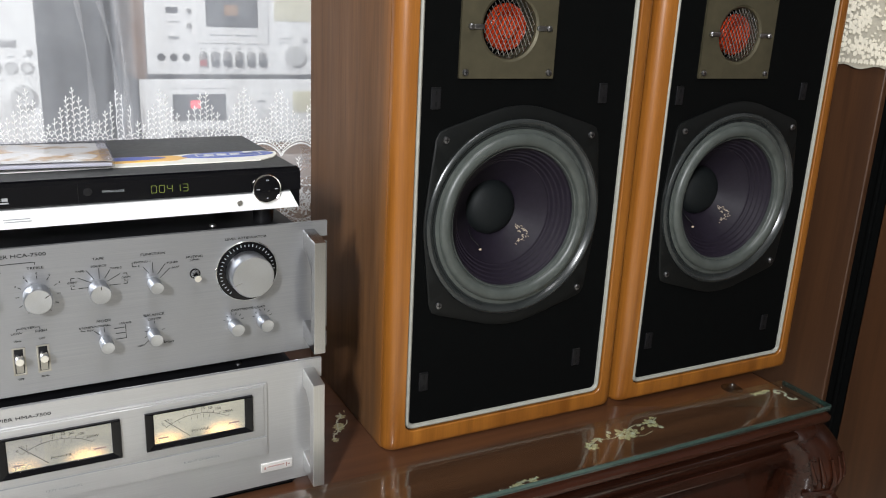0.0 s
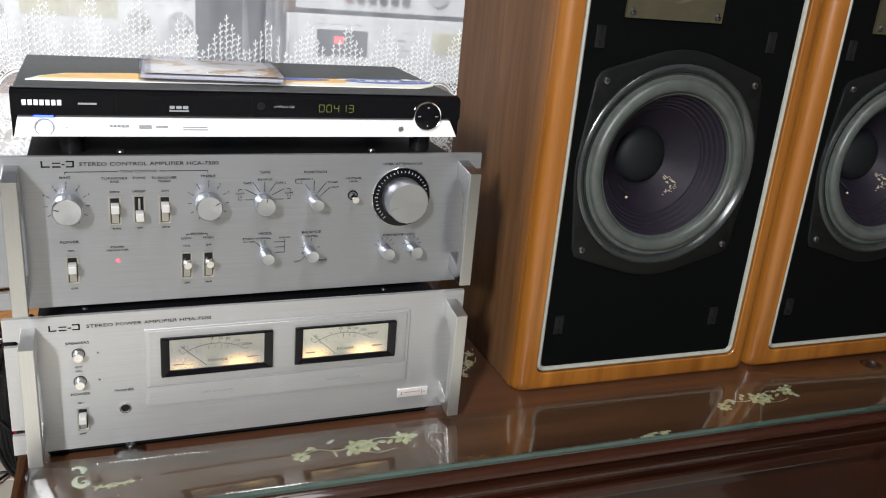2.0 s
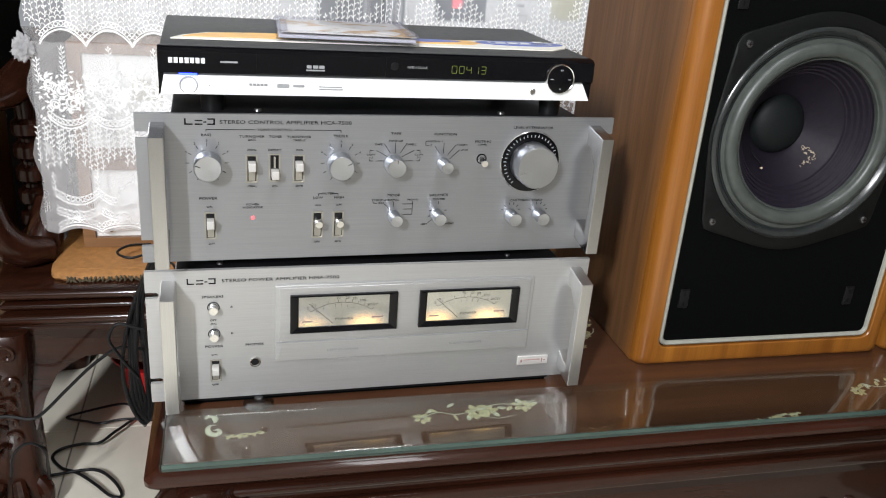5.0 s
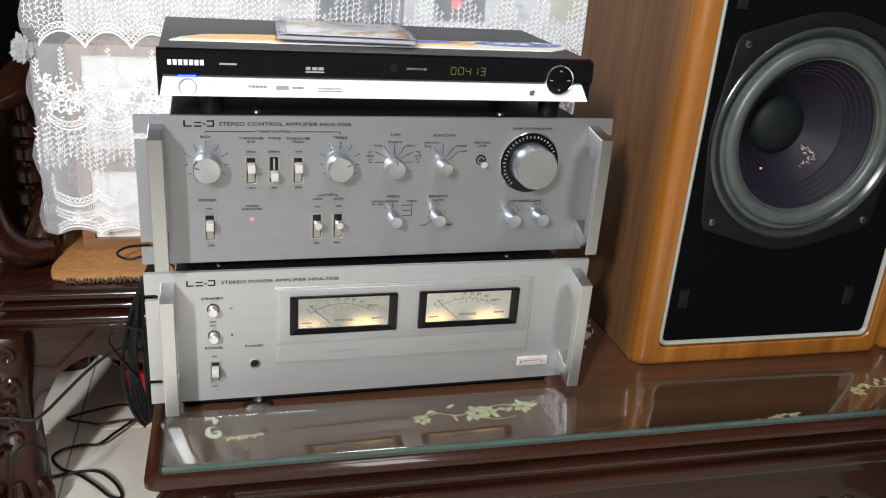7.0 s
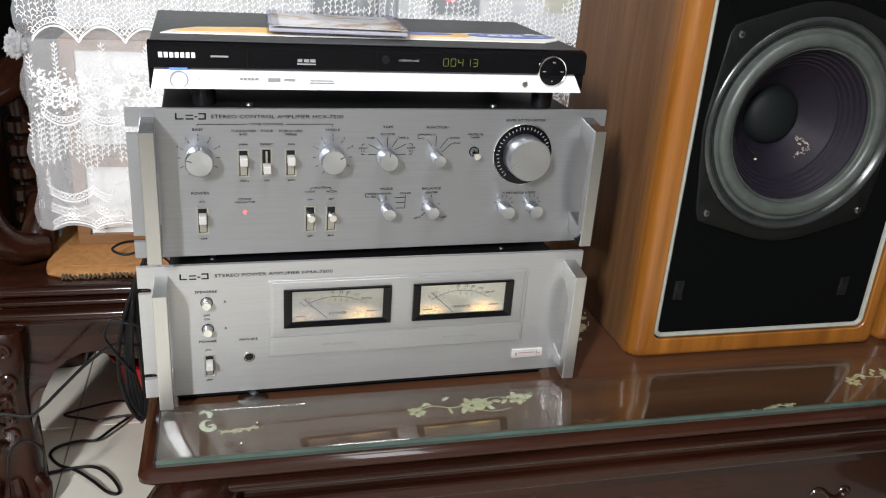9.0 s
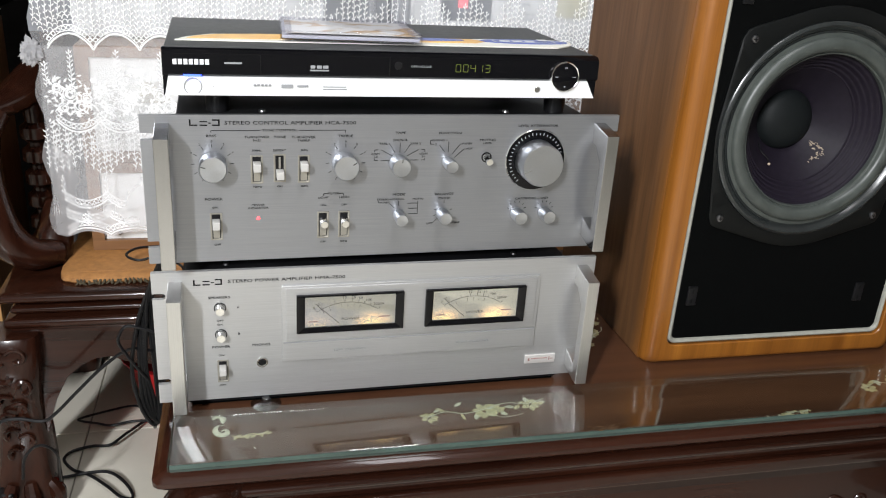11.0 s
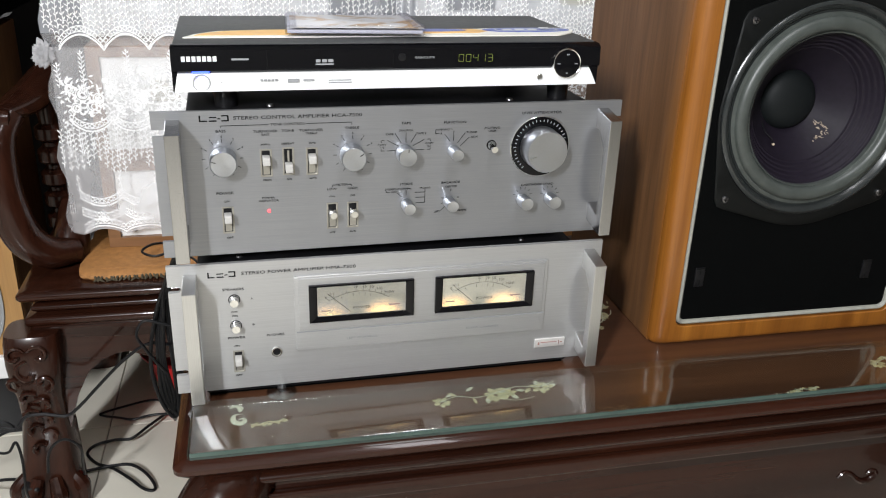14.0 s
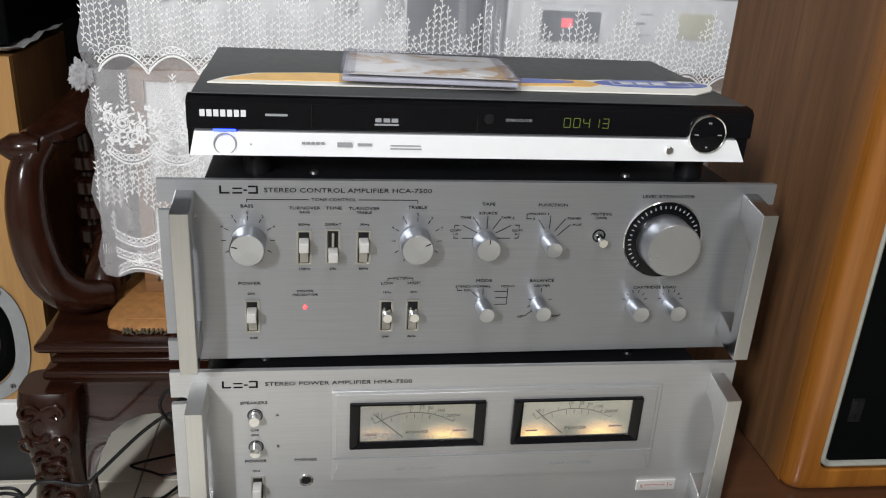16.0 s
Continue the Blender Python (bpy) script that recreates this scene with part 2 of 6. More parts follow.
NET_HAZE = net("dense_net", (0.82, 0.85, 0.91), 0.38)
NET_BUNCH = net("bunched_net", (0.70, 0.70, 0.72), 0.42)
LACE_OLD = net("cream_lace", (0.66, 0.62, 0.51), 0.93, 0.06)
CREAM_THREAD = plain("cream_thread", (0.80, 0.75, 0.62), 0.9, 0, 0.06, 300)
DECK_SILVER = plain("silver_faceplate", (0.90, 0.90, 0.89), 0.5, 0.0, 0.04, 30)
DECK_KNOB = plain("pale_knob_metal", (0.66, 0.66, 0.65), 0.35, 0.25, 0.06, 60)
DECK_DARK = plain("smoked_window", (0.035, 0.04, 0.05), 0.12, 0, 0.2, 30)
GREEN_GLASS = clear_sheet("green_glass", (0.93, 0.975, 0.96), 0.14, 0.02)
CLEAR = clear_sheet("clear_plastic", (0.94, 0.94, 0.96), 0.10, 0.12)
LILAC = plain("pale_lilac_plastic", (0.64, 0.64, 0.70), 0.15, 0, 0.06, 30)
CLEAR_PAD = clear_sheet("clear_rubber", (0.88, 0.92, 0.95), 0.12, 0.2)
CARD = plain("white_card", (0.82, 0.80, 0.72), 0.35, 0, 0.03, 40)
ORANGE_PRINT = plain("orange_print", (0.86, 0.46, 0.07), 0.3, 0, 0.25, 25)
BLUE_PRINT = plain("blue_print", (0.05, 0.10, 0.42), 0.3, 0, 0.3, 25)


def printed(name):
    """Glossy print in soft blotches of white, tan, orange and brown."""
    m, t, b = nodes_of(name)
    v = coords(t, (1, 1, 1))
    c = ramp_of(t, noise_of(t, v, 26, 4, 0.55, 0.6), [(0.48, (0.90, 0.89, 0.86)), (0.55, (0.84, 0.77, 0.66)), (0.61, (0.58, 0.40, 0.24)), (0.67, (0.74, 0.48, 0.20)), (0.78, (0.30, 0.22, 0.16))])
    link(t, c, b.inputs["Base Color"])
    b.inputs["Roughness"].default_value = 0.2
    return m


SLEEVE = printed("printed_sleeve")


def lit_face(name):
    """A translucent dial lit from below by two small bulbs."""
    m, t, b = nodes_of(name)
    b.inputs["Base Color"].default_value = (0.44, 0.42, 0.33, 1)
    b.inputs["Roughness"].default_value = 0.6
    c = t.nodes.new("ShaderNodeTexCoord")
    total = None
    for cx, gain in ((0.13, 1.35), (0.74, 1.55)):
        mp = t.nodes.new("ShaderNodeMapping")
        mp.inputs["Location"].default_value = (-cx / 0.34, 0, 0.06)
        mp.inputs["Scale"].default_value = (1 / 0.34, 0, 1 / 0.70)
        link(t, c.outputs["Generated"], mp.inputs["Vector"])
        g = t.nodes.new("ShaderNodeTexGradient")
        g.gradient_type = "QUADRATIC_SPHERE"
        link(t, mp.outputs["Vector"], g.inputs["Vector"])
        k = t.nodes.new("ShaderNodeMath")
        k.operation = "MULTIPLY_ADD"
        k.inputs[1].default_value = gain
        link(t, g.outputs["Fac"], k.inputs[0])
        if total is None:
            k.inputs[2].default_value = 0.14
        else:
            link(t, total, k.inputs[2])
        total = k.outputs[0]
    col = ramp_of(t, total, [(0.18, (0.72, 0.70, 0.52)), (0.5, (1.0, 0.66, 0.33)), (1.0, (1.0, 0.74, 0.30))])
    link(t, col, b.inputs["Emission Color"])
    link(t, range_of(t, total, 0.0, 2.2), b.inputs["Emission Strength"])
    return m


METER_FACE = lit_face("lit_meter_face")
LED_RED = glowing("red_led", (1.0, 0.05, 0.06), 4.0)
LED_BLUE = glowing("blue_led", (0.02, 0.04, 1.0), 10.0)
SEGMENT = glowing("display_segment", (0.11, 0.14, 0.022), 0.05)
RED_GLOW = glowing("red_display", (1.0, 0.06, 0.08), 1.2)
METER_CREAM = plain("cream_meter", (0.70, 0.66, 0.45), 0.4, 0, 0.05)

# ---- building helpers ----


def part(name, bm, material, parent, label="", angle=35):
    me = bpy.data.meshes.new(name)
    bm.normal_update()
    bm.to_mesh(me)
    bm.free()
    whole = sum(p.area for p in me.polygons)
    for p in me.polygons:
        p.use_smooth = p.area < 0.11 * whole and len(p.vertices) < 6
    me.set_sharp_from_angle(angle=radians(angle))
    me.materials.append(material)
    ob = new(name, me)
    if parent is not None:
        ob.parent = parent
    if label:
        tagged(ob, label)
    return ob


def thing(name, m, label, category, group="", kind=""):
    ob = new(name)
    ob.empty_display_size = 0.02
    ob.matrix_basis = m
    return tagged(ob, label, category, group, kind)


def loft(bm, loops, cap_a=True, cap_b=True, closed=True):
    rows = [[bm.verts.new(p) for p in lp] for lp in loops]
    n = len(rows[0])
    for a, b in zip(rows, rows[1:]):
        for k in range(n if closed else n - 1):
            q = (k + 1) % n
            bm.faces.new((a[k], a[q], b[q], b[k]))
    if cap_a:
        bm.faces.new(rows[0][::-1])
    if cap_b:
        bm.faces.new(rows[-1])
    return bm


def tidy(bm):
    bmesh.ops.recalc_face_normals(bm, faces=bm.faces[:])
    return bm


def outward(bm):
    """Faces of a closed body turned to the outside."""
    tidy(bm)
    if bm.calc_volume(signed=True) < 0:
        bmesh.ops.reverse_faces(bm, faces=bm.faces[:])
    return bm


def rrect(x0, x1, z0, z1, r, n=4):
    """Outline of a rectangle with rounded corners, in x and z."""
    r = max(1e-5, min(r, (x1 - x0) / 2 - 1e-5, (z1 - z0) / 2 - 1e-5))
    out = []
    for cx, cz, a0 in ((x1 - r, z1 - r, 0), (x0 + r, z1 - r, 90), (x0 + r, z0 + r, 180), (x1 - r, z0 + r, 270)):
        for k in range(n + 1):
            a = radians(a0 + 90 * k / n)
            out.append((cx + r * math.cos(a), cz + r * math.sin(a)))
    return out


def slab(x0, x1, y0, y1, z0, z1, r=0.002, corner=None, n=3, bm=None):
    """A box with rounded edges: outline in x and z, thickness in y."""
    bm = bm or bmesh.new()
    c = r if corner is None else corner
    loops = []
    for s in range(n + 1):
        a = radians(90 * s / n)
        d = r * (1 - math.sin(a))
        loops.append([(p, y0 + r * (1 - math.cos(a)), q) for p, q in rrect(x0 + d, x1 - d, z0 + d, z1 - d, max(c - d, r * 0.3), 4)])
    for s in range(n + 1):
        a = radians(90 * s / n)
        d = r * (1 - math.cos(a))
        loops.append([(p, y1 - r * (1 - math.sin(a)), q) for p, q in rrect(x0 + d, x1 - d, z0 + d, z1 - d, max(c - d, r * 0.3), 4)])
    loft(bm, loops)
    return outward(bm)


def ring(steps, n=5, bm=None):
    """A frame swept round a rectangle. steps: (x0, x1, z0, z1, radius, y)."""
    bm = bm or bmesh.new()
    loft(bm, [[(p, s[5], q) for p, q in rrect(*s[:5], n)] for s in steps], False, False)
    return bm


def lathe(profile, n=32, axis="Y", center=(0, 0, 0), bm=None, cap=True):
    """Turned body. profile: (radius, offset along the axis)."""
    bm = bm or bmesh.new()
    cx, cy, cz = center
    loops = []
    for r, h in profile:
        lp = []
        for k in range(n):
            a = 2 * math.pi * k / n
            u, v = max(r, 1e-5) * math.cos(a), max(r, 1e-5) * math.sin(a)
            lp.append((cx + u, cy + h, cz + v) if axis == "Y" else (cx + u, cy + v, cz + h) if axis == "Z" else (cx + h, cy + u, cz + v))
        loops.append(lp)
    loft(bm, loops, cap, cap)
    return tidy(bm)


def smooth_path(points, steps=8):
    """A Catmull-Rom curve through the points."""
    pts = [Vector(p) for p in points]
    pts = [pts[0] * 2 - pts[1]] + pts + [pts[-1] * 2 - pts[-2]]
    out = []
    for k in range(1, len(pts) - 2):
        a, b, c, d = pts[k - 1:k + 3]
        for s in range(steps):
            u = s / steps
            out.append(0.5 * ((2 * b) + (c - a) * u + (2 * a - 5 * b + 4 * c - d) * u * u + (3 * b - a - 3 * c + d) * u ** 3))
    out.append(pts[-2])
    return out


def tube(points, radii, n=8, bm=None, flat=1.0, steps=8, raw=False):
    """A round or oval bar along a smooth path; radii: one number or one for each point."""
    bm = bm or bmesh.new()
    path = [Vector(p) for p in points] if raw else smooth_path(points, steps)
    if not isinstance(radii, (list, tuple)):
        radii = [radii] * len(points)
    loops, up = [], Vector((0.13, 0.31, 0.94)).normalized()
    for k, p in enumerate(path):
        tan = (path[min(k + 1, len(path) - 1)] - path[max(k - 1, 0)]).normalized()
        side = tan.cross(up)
        if side.length < 1e-4:
            side = Vector((1, 0, 0))
        side.normalize()
        nrm = side.cross(tan).normalized()
        up = nrm
        f = k / max(1, len(path) - 1) * (len(radii) - 1)
        i = min(int(f), len(radii) - 2) if len(radii) > 1 else 0
        r = radii[i] + (radii[min(i + 1, len(radii) - 1)] - radii[i]) * (f - i)
        loops.append([p + side * (r * math.cos(2 * math.pi * j / n)) + nrm * (r * flat * math.sin(2 * math.pi * j / n)) for j in range(n)])
    loft(bm, loops)
    return tidy(bm)


def stack(profile, x0, x1, y0, y1, r=0.004, bm=None):
    """Mouldings round a rectangle in plan. profile: (outset, z) from the bottom up."""
    bm = bm or bmesh.new()
    loops = [[(p, q, z) for p, q in rrect(x0 - d, x1 + d, y0 - d, y1 + d, r + max(d, 0) * 0.5, 3)] for d, z in profile]
    loft(bm, loops)
    return tidy(bm)


def nose(d0, z0, z1, bulge, n=9):
    """Profile steps of a rounded edge between two heights."""
    return [(d0 + bulge * math.sin(math.pi * k / n), z0 + (z1 - z0) * (1 - math.cos(math.pi * k / n)) / 2) for k in range(n + 1)]


def lettering(body, x, z, size, parent, material=None, wide=1.25, y=-0.0004, align="CENTER", name="lettering", flat=False):
    cu = bpy.data.curves.new(name, "FONT")
    cu.body, cu.size, cu.align_x, cu.align_y = body, size, align, "CENTER"
    cu.extrude, cu.resolution_u = 0.00012, 2
    ob = bpy.data.objects.new(name, cu)
    scene.collection.objects.link(ob)
    dg = bpy.context.evaluated_depsgraph_get()
    me = bpy.data.meshes.new_from_object(ob.evaluated_get(dg))
    bpy.data.objects.remove(ob)
    me.name = name
    me.transform(Matrix.Diagonal((wide, 1, 1, 1)))
    if flat:
        me.transform(Matrix.Translation((x, y, z)))
    else:
        me.transform(Matrix.Translation((x, y, z)) @ Euler((math.pi / 2, 0, 0)).to_matrix().to_4x4())
    me.materials.clear()
    me.materials.append(material or INK)
    out = new(name, me)
    out.parent = parent
    return out


def bars(rects, material, parent, name="marking", y=-0.0004, t=0.0004):
    """Flat printed bars: (x0, x1, z0, z1)."""
    bm = bmesh.new()
    for x0, x1, z0, z1 in rects:
        loft(bm, [[(x0, y, z0), (x1, y, z0), (x1, y, z1), (x0, y, z1)], [(x0, y + t, z0), (x1, y + t, z0), (x1, y + t, z1), (x0, y + t, z1)]])
    return tagged(part(name, tidy(bm), material, parent), kind="stuff")


def strokes(lines, width, material, parent, name="marking", y=-0.0004):
    """Printed lines: ((x, z), (x, z))."""
    bm = bmesh.new()
    for a, b in lines:
        d = Vector((b[0] - a[0], b[1] - a[1]))
        if d.length < 1e-6:
            continue
        s = Vector((-d.y, d.x)).normalized() * width / 2
        q = [(a[0] + s.x, a[1] + s.y), (a[0] - s.x, a[1] - s.y), (b[0] - s.x, b[1] - s.y), (b[0] + s.x, b[1] + s.y)]
        loft(bm, [[(u, y, v) for u, v in q], [(u, y + 0.0003, v) for u, v in q]])
    return tagged(part(name, tidy(bm), material, parent), kind="stuff")


# ---- the room ----
floor = tagged(part("floor", slab(-2.9, 2.9, 0, 0.05, -2.9, 1.7, 0.002), GROUT, None), "grey joints under cream floor tiles", "floor", kind="structure")
floor.matrix_basis = Matrix(((1, 0, 0, 0), (0, 0, 1, 0), (0, -1, 0, -0.008), (0, 0, 0, 1)))
# South, west and east walls and the ceiling are unseen, added for bounce light.
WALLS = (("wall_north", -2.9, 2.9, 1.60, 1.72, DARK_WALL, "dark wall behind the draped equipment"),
         ("wall_south", -2.9, 2.9, -3.02, -2.9, PLASTER, "unseen plain grey wall, added to set the bounce light"),
         ("wall_west", -3.02, -2.9, -2.9, 1.6, PLASTER, "unseen plain grey wall, added to set the bounce light"),
         ("wall_east", 2.9, 3.02, -2.9, 1.6, PLASTER, "unseen plain grey wall, added to set the bounce light"))
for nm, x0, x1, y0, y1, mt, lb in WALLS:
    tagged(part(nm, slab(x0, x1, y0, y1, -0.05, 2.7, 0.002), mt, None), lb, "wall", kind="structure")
tagged(part("ceiling", slab(-3.02, 3.02, -3.02, 1.72, 2.7, 2.8, 0.002), PLASTER, None), "unseen plain grey ceiling, added to set the bounce light", "ceiling", kind="structure")

# ---- the low table ----
TOP = 0.503


def flat_slab(x0, x1, y0, y1, z0, z1, r=0.002, corner=None, n=3):
    """As slab(), lying: outline in x and y, thickness in z."""
    bm = slab(x0, x1, z0, z1, y0, y1, r, corner, n)
    for v in bm.verts:
        v.co = Vector((v.co.x, v.co.z, v.co.y))
    return outward(bm)


def build_table():
    tb = thing("low_table", pose(0.045, 0.12, 0, 0, 0, 0), "dark lacquered rosewood low table with carved legs", "table")
    x0, x1, y0, y1 = -0.60, 0.605, -0.246, 0.26
    prof = [(-0.022, 0.400), (-0.022, 0.4495)] + nose(-0.016, 0.4505, 0.466, 0.011) + [(-0.024, 0.467), (-0.024, 0.479)] + nose(-0.006, 0.4805, TOP - 0.001, 0.020, 7) + [(-0.012, TOP)]
    part("tabletop", stack(prof, x0, x1, y0, y1), ROSEWOOD_X, tb)
    part("top_panel", flat_slab(x0 + 0.003, x1 - 0.003, y0 + 0.003, y1 - 0.003, TOP - 0.001, TOP + 0.0008, 0.0006, 0.004), TABLE_TOP, tb, "brown polished top panel")
    for sx, sg in ((x0 + 0.050, -1), (x1 - 0.012, 1)):
        fy = y0 + 0.030
        lg = part("corner_carving", tube([(sx - sg * 0.020, fy + 0.020, 0.455), (sx + sg * 0.010, fy - 0.004, 0.440), (sx + sg * 0.026, fy - 0.016, 0.405), (sx + sg * 0.022, fy - 0.012, 0.360), (sx + sg * 0.002, fy + 0.004, 0.310), (sx - sg * 0.010, fy + 0.012, 0.24), (sx, fy + 0.006, 0.10), (sx + sg * 0.012, fy, 0.001)], [0.030, 0.042, 0.050, 0.047, 0.040, 0.034, 0.030, 0.036], 18, steps=6), ROSEWOOD_X, tb, "carved bulging corner leg")
        for k in range(5):
            a = -0.9 + 0.42 * k
            part("fan_groove", tube([(sx + sg * 0.020 + 0.040 * math.sin(a) * 0.6, fy - 0.066 + 0.014 * abs(a), 0.382), (sx + sg * 0.022 + 0.040 * math.sin(a), fy - 0.070 + 0.014 * abs(a), 0.402), (sx + sg * 0.018 + 0.046 * math.sin(a), fy - 0.062 + 0.014 * abs(a), 0.434)], [0.0022, 0.0042, 0.0018], 8), ROSEWOOD_X, lg)
        part("brow", tube([(sx + sg * 0.022 - 0.040, fy - 0.046, 0.374), (sx + sg * 0.022, fy - 0.064, 0.380), (sx + sg * 0.022 + 0.040, fy - 0.040, 0.372)], [0.003, 0.006, 0.003], 8), ROSEWOOD_X, lg)
        part("snout", tube([(sx + sg * 0.022, fy - 0.060, 0.372), (sx + sg * 0.024, fy - 0.076, 0.352), (sx + sg * 0.020, fy - 0.062, 0.332)], [0.010, 0.016, 0.010], 10), ROSEWOOD_X, lg)
    apron = part("apron", slab(x0 + 0.05, x1 - 0.05, y0 + 0.03, y0 + 0.05, 0.25, 0.401, 0.002), ROSEWOOD_X, tb)
    part("apron_moulding", slab(x0 + 0.024, x1 - 0.024, y0 + 0.0130, y0 + 0.0240, 0.4151, 0.4340, 0.0035), ROSEWOOD_X, apron, "worn rounded moulding")
    for sg in (-1, 1):
        pts = [(0.045 + sg * u, y0 + 0.0300, w) for u, w in ((0.142, 0.346), (0.150, 0.353), (0.160, 0.350), (0.170, 0.341), (0.182, 0.336), (0.194, 0.340), (0.198, 0.348), (0.190, 0.352), (0.184, 0.347))]
        part("scroll_carving", tube(pts, [0.002, 0.0032, 0.0036, 0.0040, 0.0042, 0.0040, 0.0034, 0.0028, 0.0018], 8, steps=3), ROSEWOOD_X, apron)
    for sx in (x0 + 0.03, x1 - 0.03):
        for sy in (y1 - 0.045,):
            part("leg", tube([(sx, sy, 0.0), (sx, sy, 0.1), (sx, sy, 0.25), (sx, sy, 0.401)], [0.035, 0.028, 0.034, 0.05], 12), ROSEWOOD_X, tb)
    return tb


build_table()


# ---- loudspeakers on the table ----
SW, SH, SD = 0.358, 0.655, 0.30


def screw(parent, x, y, z, r=0.0045, name="screw"):
    bm = lathe([(r, 0.0), (r, -0.0012), (r * 0.8, -0.0026), (r * 0.3, -0.0031), (0, -0.0031)], 14, "Y", (x, y, z))
    s = part(name, bm, SCREW, parent)
    cross = bmesh.new()
    for w, h in ((r * 0.55, r * 0.12), (r * 0.12, r * 0.55)):
        slab(x - w, x + w, y - 0.0034, y - 0.0028, z - h, z + h, 0.0001, bm=cross)
    part("slot", cross, BLACK, s)
    return s


def around(cx, cz, x0, x1, z0, z1, n=64):
    """Directions from a point, and where each meets a rectangle, corners included."""
    angs = sorted({round(2 * math.pi * k / n, 6) for k in range(n)} | {round(math.atan2(q - cz, p - cx) % (2 * math.pi), 6) for p in (x0, x1) for q in (z0, z1)})
    out = []
    for a in angs:
        c, s = math.cos(a), math.sin(a)
        tx = ((x1 if c > 0 else x0) - cx) / c if abs(c) > 1e-9 else 1e9
        tz = ((z1 if s > 0 else z0) - cz) / s if abs(s) > 1e-9 else 1e9
        t = min(tx, tz)
        out.append((c, s, cx + c * t, cz + s * t))
    return out


def holed_board(x0, x1, z0, z1, r, y0, y1, holes):
    """A board with round holes through it, one above another."""
    bm = bmesh.new()
    hs = sorted(holes, key=lambda h: h[1])
    cuts = [z0] + [(a[1] + a[2] + b[1] - b[2]) / 2 for a, b in zip(hs, hs[1:])] + [z1]
    for (cx, cz, rr), lo, hi in zip(hs, cuts, cuts[1:]):
        ar = around(cx, cz, x0, x1, lo, hi)
        loft(bm, [[(p, y1, q) for _, _, p, q in ar], [(p, y0, q) for _, _, p, q in ar], [(cx + rr * c, y0, cz + rr * s) for c, s, _, _ in ar], [(cx + rr * c, y1, cz + rr * s) for c, s, _, _ in ar]], False, False)
    return tidy(bm)


def hull(points):
    """Convex outline, counter-clockwise."""
    pts = sorted(points)
    half = []
    for seq in (pts, pts[::-1]):
        h = []
        for p in seq:
            while len(h) > 1 and (h[-1][0] - h[-2][0]) * (p[1] - h[-2][1]) - (h[-1][1] - h[-2][1]) * (p[0] - h[-2][0]) <= 0:
                h.pop()
            h.append(p)
        half += h[:-1]
    return half


def speaker_shell():
    """The wooden box behind the front frame, open at the front."""
    e = [(0, SW, 0, SH, 0.004, 0.022), (0, SW, 0, SH, 0.004, SD - 0.002), (0.002, SW - 0.002, 0.002, SH - 0.002, 0.004, SD)]
    bm = ring(e)
    loft(bm, [[(p, SD, q) for p, q in rrect(0.002, SW - 0.002, 0.002, SH - 0.002, 0.004, 5)], [(p, SD - 0.015, q) for p, q in rrect(0.02, SW - 0.02, 0.02, SH - 0.02, 0.004, 5)], [(p, 0.03, q) for p, q in rrect(0.02, SW - 0.02, 0.02, SH - 0.02, 0.004, 5)], [(p, 0.022, q) for p, q in rrect(0, SW, 0, SH, 0.004, 5)]], True, False)
    bmesh.ops.remove_doubles(bm, verts=bm.verts[:], dist=1e-6)
    return tidy(bm)


